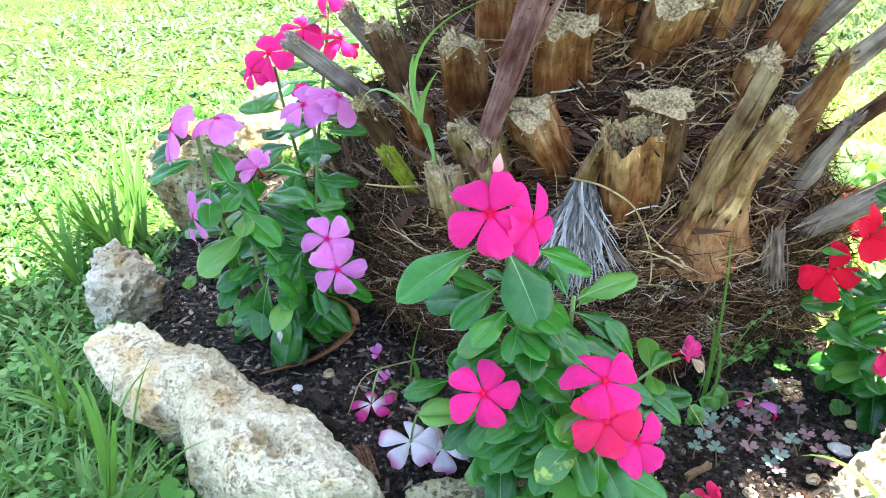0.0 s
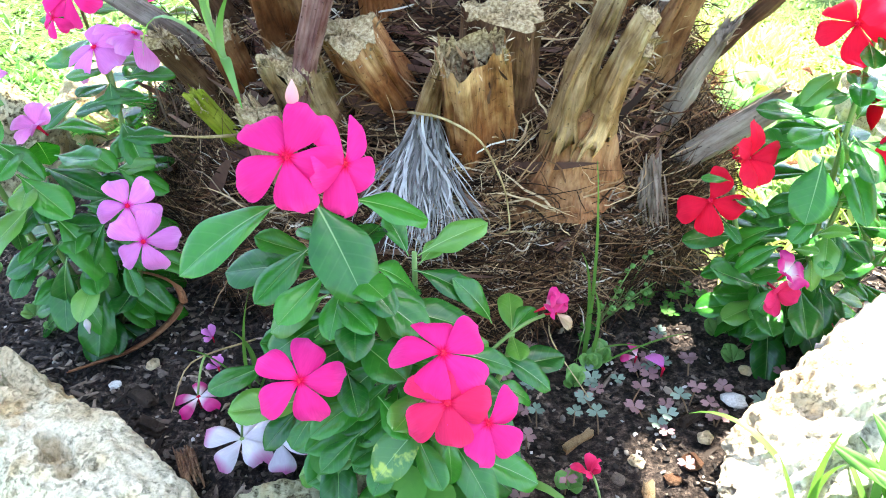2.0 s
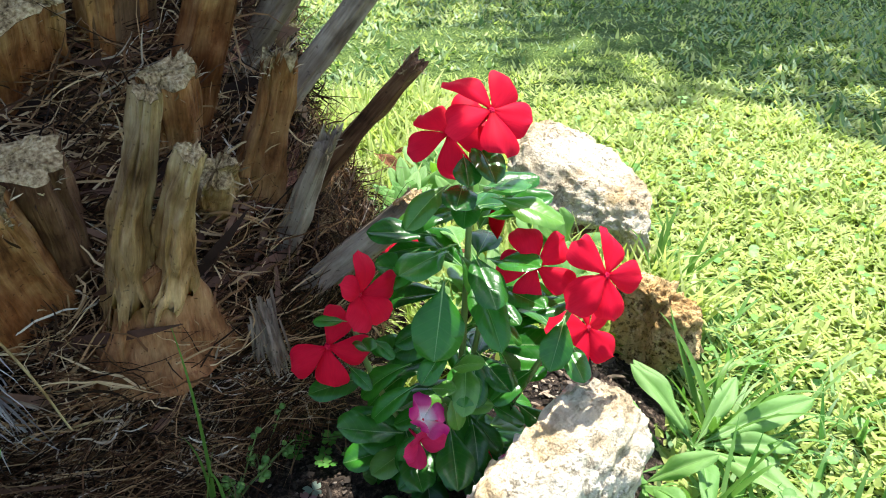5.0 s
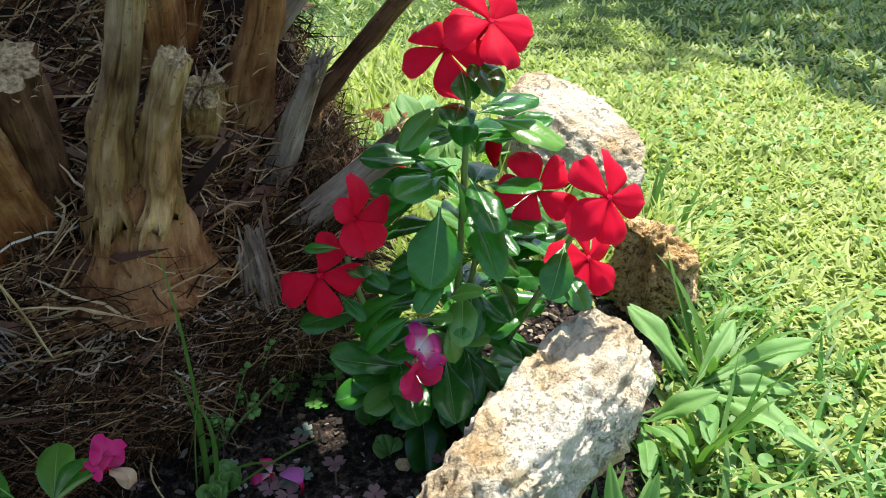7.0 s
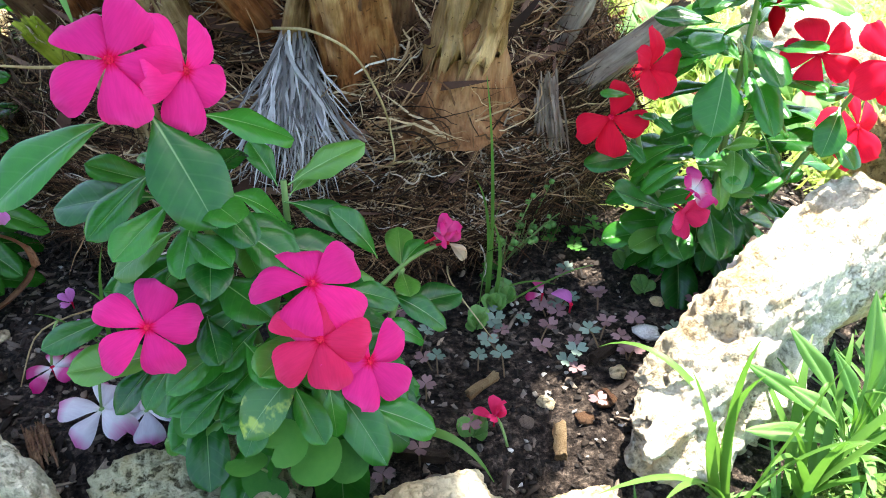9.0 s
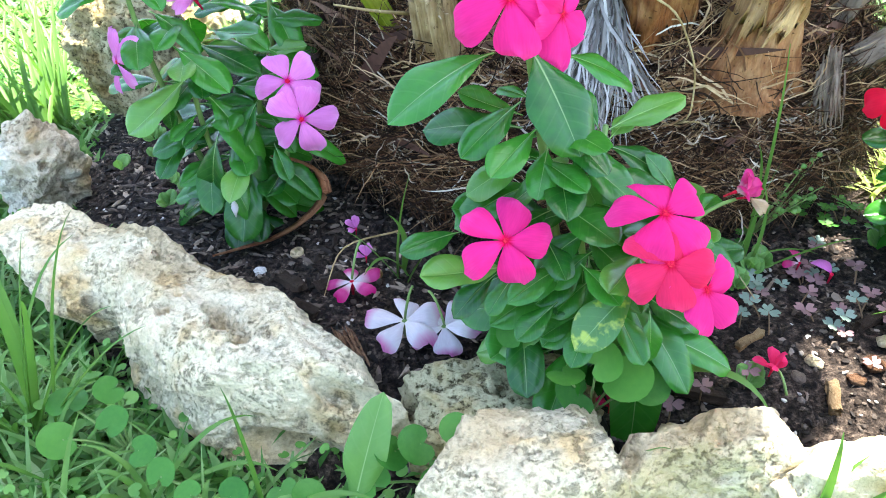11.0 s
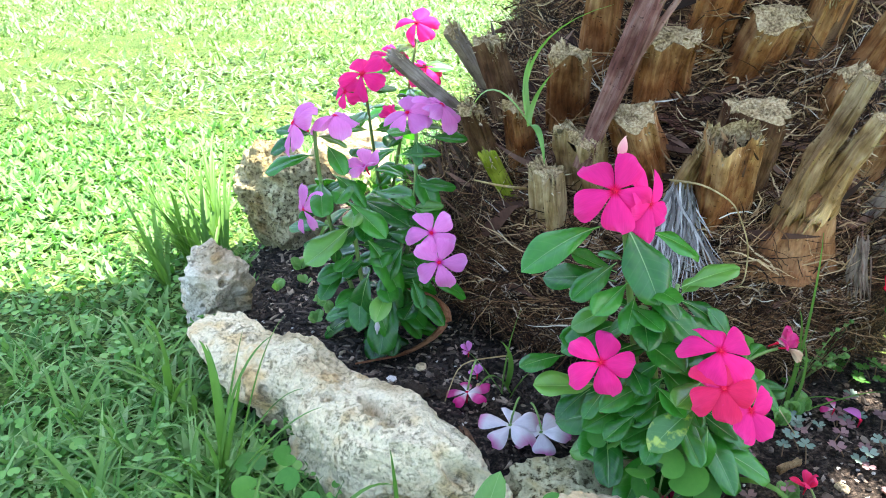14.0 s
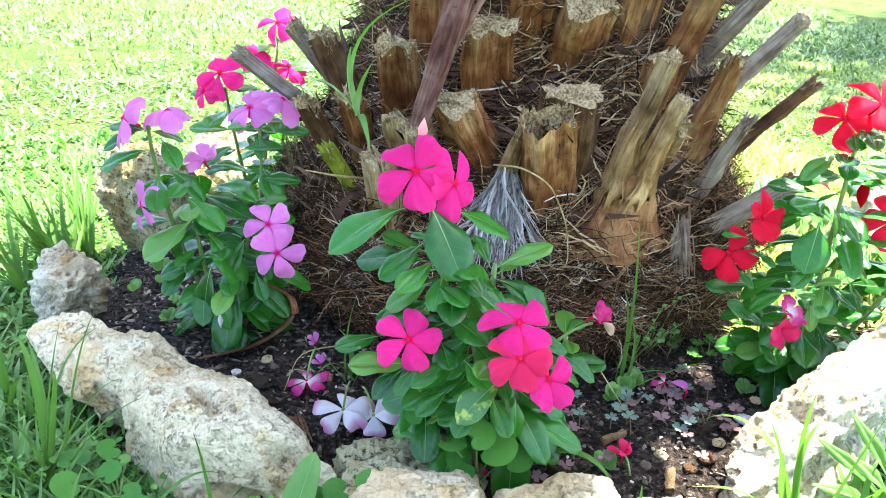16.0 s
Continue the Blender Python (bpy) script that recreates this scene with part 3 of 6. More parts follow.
palm = thing("palm_tree", "stout palm trunk clad in cut leaf bases and matted brown fibre", "palm tree", at=(*PALM, 0))


def build_trunk():
    zs = np.concatenate([np.linspace(-0.08, 0.4, 110), np.linspace(0.45, 6.6, 60)])
    around = 260
    vs, fs = [], []
    for z in zs:
        for k in range(around):
            a = 2 * math.pi * k / around
            c, s = math.cos(a), math.sin(a)
            r = trunk_radius(z)
            r += 0.018 * noise.noise((c * 4, s * 4, z * 18)) + 0.006 * noise.noise((c * 9, s * 9, z * 60)) + 0.003 * noise.noise((c * 25, s * 25, z * 130))
            r -= 0.014 * max(0, math.sin(z * 75 + a * 3)) + flank(a, z)
            vs.append((c * r + float(np.interp(z, TRUNK_Z, TRUNK_X)), s * r, z))
    for i in range(len(zs) - 1):
        for k in range(around):
            k2 = (k + 1) % around
            fs.append((i * around + k, i * around + k2, (i + 1) * around + k2, (i + 1) * around + k))
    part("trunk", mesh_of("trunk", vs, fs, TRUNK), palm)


def build_fibres(name, label, bundles, strands, seed, zlo, zhi, length, width, mat, out=0.012, hang=0.0, loose=0.12, wander=0.07, alo=150, ahi=400):
    """Bundles of fibre wrapped round the trunk: the strands of a bundle run nearly side by side, some break away."""
    g = np.random.default_rng(seed)
    n = bundles * strands
    each = np.repeat(np.arange(bundles), strands)
    a = np.radians(g.uniform(alo, ahi, bundles)[each] + g.normal(0, 2.2, n))
    z = np.clip(g.uniform(zlo, zhi, bundles)[each] + g.normal(0, 0.006, n), zlo * 0.6, zhi)
    r = np.interp(z, TRUNK_Z, TRUNK_R) + g.uniform(-0.003, out, bundles)[each] + g.normal(0, 0.0025, n) - flank(a, z)
    radial = np.stack([np.cos(a), np.sin(a), np.zeros(n)], 1)
    tang = np.stack([-np.sin(a), np.cos(a), np.zeros(n)], 1)
    start = radial * r[:, None] + np.stack([np.interp(z, TRUNK_Z, TRUNK_X), np.zeros(n), z], 1)
    sign = g.choice([-1.0, 1.0], bundles)[each][:, None]
    slope = (g.normal(0.05, 0.4, bundles) - hang)[each] + g.normal(0, loose, n)
    d = tang * sign + np.stack([np.zeros(n), np.zeros(n), slope], 1) + radial * (g.normal(0.1, 0.1, bundles)[each] + g.normal(0, loose, n))[:, None]
    ln = g.uniform(*length, bundles)[each] * g.uniform(0.5, 1.1, n)
    bend = g.normal(0, 0.2, n) - ln / 0.22
    v, f = ribbons(start, d, radial, ln, g.uniform(*width, n), bend, 7, wander, 3.0, seed)
    part(name, strip_mesh(name, v, f, mat), palm, label)["kind"] = "stuff"


build_trunk()
build_fibres("fibre_mat", "matted tan and brown palm fibre", 1300, 15, 3, 0.012, 0.34, (0.04, 0.1), (0.0004, 0.0012), FIBRE_SHADED, 0.012, 0.0, 0.22, 0.16)
build_fibres("loose_fibre", "loose tangled palm fibre between the leaf bases", 760, 15, 6, 0.085, 0.34, (0.02, 0.07), (0.0005, 0.0016), FIBRE, 0.026, 0.1, 0.35, 0.3)
build_fibres("crinkled_fibre", "crinkled clumps of brown palm fibre", 520, 16, 26, 0.05, 0.33, (0.012, 0.035), (0.0006, 0.0018), FIBRE, 0.022, 0.2, 0.6, 0.45)
build_fibres("skirt_fibre", "loose fibre hanging round the trunk foot", 800, 16, 4, 0.02, 0.11, (0.03, 0.08), (0.0004, 0.0012), FIBRE_SHADED, 0.018, 0.2, 0.35, 0.22)
build_fibres("skirt_strand", "tan strands over the fibre at the trunk foot", 240, 14, 24, 0.03, 0.12, (0.025, 0.075), (0.0004, 0.0012), FIBRE, 0.02, 0.25, 0.3, 0.2)
build_fibres("skirt_clump", "crinkled tan clumps of fibre low on the trunk", 170, 14, 27, 0.025, 0.1, (0.012, 0.035), (0.0005, 0.0016), BLEACHED, 0.02, 0.4, 0.6, 0.4)
build_fibres("hanging_fibre", "fine fibre hanging down at the trunk foot", 150, 14, 14, 0.03, 0.08, (0.03, 0.07), (0.0003, 0.0008), FIBRE, 0.012, 1.6, 0.5, 0.2)
build_fibres("sheath_scrap", "flat brown scraps of leaf sheath", 420, 1, 8, 0.06, 0.34, (0.04, 0.09), (0.003, 0.009), SHEATH, 0.012, 0.0, 0.2, 0.08)
build_fibres("sheath_strip", "torn strips of brown leaf sheath", 260, 2, 18, 0.1, 0.36, (0.04, 0.1), (0.004, 0.012), SHEATH, 0.02, 0.0, 0.3, 0.1)
build_fibres("bleached_fibre", "bleached pale strands of palm fibre", 230, 5, 9, 0.06, 0.34, (0.02, 0.06), (0.0004, 0.0016), BLEACHED, 0.028, 0.1, 0.5, 0.3)


def leaf_base(base, tip, wide0, wide1, thick0, thick1, mat, cut=True, keel=0.5, label="", bow=0.0, split=0.0, jag=0.0, name="leaf_base", hollow=0.0, torn=0.0, gnarl=0.0):
    """A cut palm leaf stalk from the trunk out to its sawn end."""
    base, tip = Vector(base) - Vector((*PALM, 0)), Vector(tip) - Vector((*PALM, 0))
    axis = tip - base
    length = axis.length
    axis.normalize()
    radial = Vector((base.x, base.y, 0)).normalized()
    side = UP.cross(radial).normalized()
    side = (side - axis * side.dot(axis)).normalized()
    outw = side.cross(axis)
    if outw.dot(radial) < 0:
        outw = -outw
    seed = Vector((base.x * 31, base.z * 47, tip.z * 13))
    low = base.z < 0.33
    n, m = (60, 24) if low else (10, 5)
    base = base - axis * 0.02
    length += 0.02
    vs, fs = [], []
    cen = lambda s: axis * (length * s) + outw * (bow * 4 * s * (1 - s))
    g = random.Random(int(abs(seed.x * 13 + seed.y * 7) * 1000))
    cracks = [(g.uniform(-0.42, 0.42), g.uniform(0.012, 0.035), g.uniform(0.04, 0.13), g.uniform(0, 9)) for _ in range(5)] if low else []
    for i in range(m + 1):
        s = i / m
        e = 1 - (1 - s) ** 1.35
        w, th = wide0 * 1.06 + (wide1 - wide0 * 1.06) * e, thick0 + (thick1 - thick0) * e
        for k in range(n):
            a = 2 * math.pi * k / n
            c, q = math.cos(a), math.sin(a)
            x = math.copysign(abs(c) ** 0.42, c) * w / 2
            off = x - 0.22 * w * math.sin(seed.x * 9 + seed.z)
            if q >= 0:
                y = th * (0.25 + keel * max(0.0, 1 - abs(off) / (w * 0.55))) * min(1.0, q * 4)
            else:
                y = -th * 0.3 * min(1.0, -q * 2)
            p = cen(s) + side * x + outw * y
            bend = noise.noise(seed + Vector((0, 3, s * 2.2))) * (0.05 + gnarl) * w
            p += side * bend
            d = noise.noise(seed + Vector((c * 2.5, q * 2.5, s * 1.2))) * 0.1 * w + noise.noise(seed + Vector((c * 6, q * 6, s * 3))) * 0.045 * w
            if low:
                d += 0.03 * w * noise.noise(seed + Vector((c * 16, q * 16, s * 1.4))) + gnarl * w * 0.7 * noise.noise(seed + Vector((c * 3, q * 3, s * 6)))
            if split and q > 0:
                d -= split * 1.6 * w * math.exp(-(((x / w) - 0.1 * noise.noise(seed + Vector((s * 3, 0, 0)))) / 0.045) ** 2) * min(1, s * 2)
            if q > 0:
                for xc, wd, deep, ph in cracks:
                    d -= deep * w * math.exp(-(((x / w) - xc - 0.03 * math.sin(s * 7 + ph)) / wd) ** 2) * max(0.0, math.sin(s * 3 + ph * 0.5))
            p += (side * c + outw * q) * d
            if i == m:
                p += axis * (jag * noise.noise(seed + Vector((c * 4, q * 4, 3))) + (jag + 0.003 * low) * 0.7 * noise.noise(seed + Vector((c * 13, q * 13, 9))))
            if torn and i == 0:
                p += axis * torn * noise.noise(seed + Vector((c * 5, q * 5, 1)))
            vs.append(p)
    for i in range(m):
        for k in range(n):
            k2 = (k + 1) % n
            fs.append((i * n + k, i * n + k2, (i + 1) * n + k2, (i + 1) * n + k))
    to_local = axes((0, 0, 0), outw, axis).inverted()
    vl = [to_local @ v for v in vs]
    ob = part(name, mesh_of(name, vl, fs, mat), palm, label, Matrix.Translation(base) @ to_local.inverted())
    # the sawn end: a rough disc
    end = vl[m * n:]
    mid = sum(end, Vector()) / n
    cv, cf = [], []
    for j in range(6):
        q = 1 - j / 6
        for k in range(n):
            p = mid + (end[k] - mid) * q
            p.z -= hollow * (1 - q) ** 0.5 * 1.2
            p.z += 0.0003 + (0.0022 * noise.noise((p.x * 260, p.y * 260, seed.x)) + 0.0022 * noise.noise((p.x * 800, p.y * 800, seed.x)) + 0.001) * (1 if j else 0)
            cv.append(p)
    cv.append(mid + Vector((0, 0, 0.002 - hollow * 1.2)))
    for j in range(5):
        for k in range(n):
            k2 = (k + 1) % n
            cf.append((j * n + k, j * n + k2, (j + 1) * n + k2, (j + 1) * n + k))
    for k in range(n):
        cf.append((5 * n + k, 5 * n + (k + 1) % n, 6 * n))
    part("cut_end", mesh_of("cut_end", cv, cf, CUT if cut else mat), ob, "rough sawn beige pith" if cut and not hollow else "")
    if low and 0.03 < wide0 < 0.08 and not torn:
        g = random.Random(int(abs(seed.x * 7 + seed.y) * 1000))
        for _ in range(100):
            sg = g.choice((-1, 1))
            up = g.uniform(-0.05, 0.3)
            COLLAR.append((base + axis * length * up + side * sg * wide0 * g.uniform(0.3, 0.85) + outw * g.uniform(-0.004, thick0 * 0.5 + 0.006), side * -sg * g.uniform(0.5, 1) + outw * g.uniform(0, 0.5) - UP * g.uniform(0.0, 0.6), outw))
    if hollow:
        g = np.random.default_rng(77)
        k = 80
        st = np.stack([mid.x + g.normal(0, thick1 * 0.22, k), mid.y + g.normal(0, wide1 * 0.3, k), mid.z - hollow * g.uniform(0.3, 1.0, k)], 1)
        go = np.stack([g.normal(0.1, 0.35, k), g.normal(0, 0.35, k), np.ones(k)], 1)
        fv, ff = ribbons(st, go, np.tile((1.0, 0, 0), (k, 1)), g.uniform(0.004, 0.013, k), g.uniform(0.0006, 0.0024, k), g.normal(0.3, 1.0, k), 4, 0.15, 3.0, 5)
        part("pith_fibre", strip_mesh("pith_fibre", fv, ff, FIBRE), ob, "rotten fibrous pith")["kind"] = "stuff"
    if low and not torn:
        g = np.random.default_rng(int(abs(seed.x + seed.y) * 1000))
        e = np.array([p[:] for p in end])
        pickat = g.integers(0, n, 60)
        st = e[pickat] + (e[(pickat + 1) % n] - e[pickat]) * g.random((60, 1)) - np.array((0, 0, 0.006))
        away = st - np.array(mid[:])
        away[:, 2] = 0
        away /= np.linalg.norm(away, axis=1, keepdims=True) + 1e-6
        go = away * g.uniform(0.0, 0.9, (60, 1)) + np.array((0, 0, 1.0)) + g.normal(0, 0.25, (60, 3))
        fv, ff = ribbons(st, go, away, g.uniform(0.003, 0.009, 60), g.uniform(0.0004, 0.0012, 60), g.normal(0.3, 0.5, 60), 3, 0.1, 3.0, 5)
        part("frayed_edge", strip_mesh("frayed_edge", fv, ff, FRAY), ob, "frayed fibre rim")["kind"] = "stuff"
    return ob


# rows of cut leaf bases, from the foot upwards
COLLAR = []
leaf_base((0.135, 0.563, 0.136), (0.1235, 0.516, 0.219), 0.043, 0.036, 0.024, 0.026, BOOT, keel=0.6, label="hollow rotting tan leaf base", split=0.05, jag=0.008, hollow=0.024, gnarl=0.08)
leaf_base((0.094, 0.556, 0.146), (0.109, 0.524, 0.208), 0.02, 0.01, 0.012, 0.008, BOOT_PALE, cut=False, label="frayed side flap of the rotting leaf base", split=0.2, jag=0.016, gnarl=0.12, name="leaf_base_flap")
leaf_base((0.19, 0.546, 0.124), (0.192, 0.533, 0.172), 0.082, 0.036, 0.032, 0.012, BOOT_ORANGE, cut=False, label="orange-brown foot of the tall forked leaf base", keel=0.55, jag=0.006)
leaf_base((0.183, 0.5305, 0.172), (0.1995, 0.506, 0.262), 0.023, 0.0105, 0.014, 0.015, BOOT_PALE, label="long pale prong of the forked leaf base", split=0.12, torn=0.04, gnarl=0.3)
leaf_base((0.2005, 0.5295, 0.168), (0.2155, 0.503, 0.235), 0.021, 0.011, 0.014, 0.014, BOOT_PALE, label="short pale prong of the forked leaf base", split=0.1, torn=0.04, gnarl=0.3)
leaf_base((0.083, 0.588, 0.166), (0.057, 0.552, 0.223), 0.036, 0.035, 0.026, 0.026, BOOT, keel=0.75)
leaf_base((0.146, 0.566, 0.176), (0.144, 0.538, 0.232), 0.042, 0.042, 0.024, 0.026, BOOT_DARK, keel=0.6, label="squat dark leaf base with a pale sawn top")
leaf_base((0.087, 0.604, 0.218), (0.084, 0.566, 0.275), 0.041, 0.038, 0.03, 0.028, BOOT, keel=0.45, split=0.14)
leaf_base((0.154, 0.608, 0.236), (0.158, 0.566, 0.292), 0.044, 0.039, 0.028, 0.028, BOOT, keel=0.55, split=0.05)
leaf_base((0.035, 0.597, 0.138), (0.021, 0.556, 0.204), 0.036, 0.036, 0.026, 0.022, BOOT_PALE, keel=0.5, split=0.1, jag=0.012, gnarl=0.08)
leaf_base((0.014, 0.6, 0.07), (0.001, 0.558, 0.172), 0.042, 0.026, 0.026, 0.02, BOOT_PALE, keel=0.4, split=0.15, jag=0.008, gnarl=0.05)
leaf_base((0.021, 0.62, 0.198), (0.015, 0.582, 0.256), 0.03, 0.028, 0.024, 0.02, BOOT, keel=0.5, split=0.16, jag=0.01, gnarl=0.06)
leaf_base((-0.012, 0.63, 0.108), (-0.043, 0.606, 0.168), 0.013, 0.016, 0.01, 0.012, BOOT_GREEN, cut=False, label="yellow-green split leaf base", jag=0.01)
leaf_base((-0.014, 0.634, 0.16), (-0.022, 0.598, 0.212), 0.022, 0.022, 0.02, 0.018, BOOT, jag=0.01, split=0.12, gnarl=0.08)
leaf_base((-0.04, 0.66, 0.15), (-0.058, 0.612, 0.205), 0.028, 0.02, 0.018, 0.014, BOOT_DARK, jag=0.012, gnarl=0.08)
leaf_base((-0.025, 0.68, 0.19), (-0.045, 0.64, 0.255), 0.03, 0.026, 0.02, 0.018, BOOT_DARK, jag=0.012, gnarl=0.08)
leaf_base((-0.04, 0.72, 0.2), (-0.075, 0.69, 0.255), 0.024, 0.02, 0.016, 0.014, GREY_WOOD, jag=0.01, gnarl=0.06)
leaf_base((-0.055, 0.72, 0.168), (-0.129, 0.713, 0.228), 0.03, 0.024, 0.014, 0.012, GREY_WOOD, cut=False, label="grey weathered stalk leaning outward", jag=0.012, gnarl=0.06, split=0.1)
leaf_base((0.03, 0.55, 0.196), (0.066, 0.544, 0.312), 0.011, 0.019, 0.006, 0.009, PURPLE_WOOD, cut=False, label="dry torn purplish-brown leaf stalk", keel=0.5, jag=0.02, bow=0.004, split=0.22, gnarl=0.14)
leaf_base((0.056, 0.547, 0.262), (0.083, 0.54, 0.312), 0.006, 0.004, 0.003, 0.003, PURPLE_WOOD, cut=False, label="split-off strip of the leaf stalk", keel=0.5, jag=0.006, name="stalk_scrap")
leaf_base((0.232, 0.6, 0.165), (0.232, 0.556, 0.205), 0.026, 0.022, 0.018, 0.016, BOOT_PALE, gnarl=0.08, jag=0.006)
leaf_base((0.22, 0.602, 0.204), (0.217, 0.562, 0.255), 0.026, 0.026, 0.02, 0.02, BOOT_ORANGE, jag=0.004)
leaf_base((0.26, 0.602, 0.182), (0.269, 0.56, 0.254), 0.029, 0.017, 0.022, 0.01, BOOT_ORANGE, label="curved orange-brown leaf base with a grey tip", jag=0.014, gnarl=0.16, split=0.14)
leaf_base((0.27, 0.63, 0.195), (0.335, 0.598, 0.283), 0.03, 0.016, 0.016, 0.012, GREY_WOOD, label="long bleached leaf stalk stub", gnarl=0.08, split=0.1)
leaf_base((0.262, 0.655, 0.225), (0.313, 0.63, 0.298), 0.028, 0.02, 0.016, 0.014, GREY_WOOD, label="bleached leaf stalk stub", cut=False, jag=0.014, gnarl=0.1)
leaf_base((0.196, 0.612, 0.242), (0.201, 0.576, 0.312), 0.03, 0.032, 0.022, 0.02, BOOT, split=0.2, jag=0.012)
leaf_base((0.23, 0.602, 0.232), (0.25, 0.57, 0.308), 0.026, 0.022, 0.02, 0.018, BOOT, split=0.16, jag=0.01)
leaf_base((0.276, 0.612, 0.132), (0.297, 0.582, 0.202), 0.03, 0.016, 0.018, 0.01, GREY_WOOD, cut=False, label="grey fibrous leaf base", jag=0.012, gnarl=0.12, split=0.1)
leaf_base((0.3, 0.658, 0.142), (0.364, 0.62, 0.227), 0.024, 0.018, 0.014, 0.012, BOOT_DARK, label="long brown leaf stalk stub", cut=False, jag=0.012, gnarl=0.1, split=0.1)
leaf_base((0.276, 0.614, 0.09), (0.342, 0.571, 0.16), 0.034, 0.024, 0.02, 0.017, GREY_WOOD, label="grey weathered leaf stalk stub", jag=0.004, split=0.12, gnarl=0.05)
leaf_base((0.115, 0.605, 0.262), (0.118, 0.565, 0.33), 0.034, 0.03, 0.022, 0.02, BOOT, split=0.1)
leaf_base((0.04, 0.62, 0.25), (0.038, 0.594, 0.312), 0.026, 0.024, 0.02, 0.018, BOOT, split=0.1)
leaf_base((0.2, 0.6, 0.27), (0.204, 0.565, 0.345), 0.034, 0.03, 0.022, 0.02, BOOT_DARK, split=0.1)


def sheath_band(a0, a1, z0, z1, width, out, seed):
    """A broad brown sheath wrapped round the trunk between two angles (degrees), hollow like a gutter, with a torn rim."""
    vs, fs = [], []
    n, m = 34, 8
    for i in range(n + 1):
        s = i / n
        a = radians(a0 + (a1 - a0) * s)
        zc = z0 + (z1 - z0) * s + 0.006 * noise.noise((s * 3, seed, 0))
        w = width * (0.35 + 0.65 * math.sin(math.pi * min(1, 0.1 + 0.85 * s))) * (1 + 0.3 * noise.noise((s * 7, seed, 4)))
        for j in range(m + 1):
            q = 2 * j / m - 1
            z = zc + q * w / 2 + 0.003 * noise.noise((s * 16, q * 2, seed))
            r = trunk_radius(z) - float(flank(a, z)) + out + 0.007 * q * q + 0.0035 * noise.noise((s * 10, q * 3, seed + 2))
            vs.append((math.cos(a) * r + float(np.interp(z, TRUNK_Z, TRUNK_X)), math.sin(a) * r, z))
    for i in range(n):
        for j in range(m):
            k = i * (m + 1) + j
            fs.append((k, k + m + 1, k + m + 2, k + 1))
    part("sheath_band", mesh_of("sheath_band", vs, fs, SHEATH_RED), palm, "broad reddish-brown strip of old leaf sheath")


for k, (a0, a1, z0, z1, w, o) in enumerate(((250, 282, 0.214, 0.2, 0.017, 0.012), (256, 306, 0.285, 0.262, 0.02, 0.014), (272, 304, 0.19, 0.212, 0.014, 0.012), (292, 322, 0.226, 0.262, 0.017, 0.014), (236, 258, 0.252, 0.232, 0.014, 0.012),
                                           (215, 240, 0.2, 0.178, 0.016, 0.012), (300, 330, 0.16, 0.185, 0.015, 0.014), (225, 262, 0.3, 0.278, 0.018, 0.014), (286, 310, 0.302, 0.29, 0.018, 0.016), (205, 232, 0.26, 0.236, 0.016, 0.012))):
    sheath_band(a0, a1, z0, z1, w, o, k * 3.1)


def collar_fibres():
    """Strands of the fibre mat that lie across the feet of the leaf bases."""
    g = np.random.default_rng(31)
    k = len(COLLAR)
    st, go, nn = (np.array([c[i][:] for c in COLLAR]) for i in range(3))
    v, f = ribbons(st, go, nn, g.uniform(0.02, 0.06, k), g.uniform(0.0003, 0.0011, k), g.normal(-0.9, 0.5, k), 6, 0.14, 3.0, 3)
    part("collar_fibre", strip_mesh("collar_fibre", v, f, FIBRE), palm, "tan strands across the feet of the leaf bases")["kind"] = "stuff"


collar_fibres()


def upper_leaf_bases():
    """Cut leaf bases behind, and unseen ones above, added to block the sun."""
    g = random.Random(5)
    row = 0
    z = 0.1
    while z < 6.4:
        count = 13 if z > 0.4 else 10
        for k in range(count):
            a = 2 * math.pi * (k + 0.5 * (row % 2)) / count + g.uniform(-0.12, 0.12)
            if z < 0.45 and not (0.7 < a % (2 * math.pi) < 2.3):
                continue
            r = trunk_radius(z)
            reach = 0.03 if z < 0.45 else g.uniform(0.02, 0.045)
            c, s = math.cos(a), math.sin(a)
            ax = PALM[0] + float(np.interp(z, TRUNK_Z, TRUNK_X))
            leaf_base((ax + c * (r - 0.02), PALM[1] + s * (r - 0.02), z), (ax + c * (r + reach), PALM[1] + s * (r + reach), z + g.uniform(0.06, 0.12)),
                      g.uniform(0.08, 0.12) if z > 0.4 else 0.045, 0.05 if z > 0.4 else 0.035, 0.035, 0.028, g.choice([BOOT, BOOT_DARK, BOOT]), split=0.08)
        z += 0.09 if z < 0.4 else 0.12 if z < 2.4 else 0.3
        row += 1


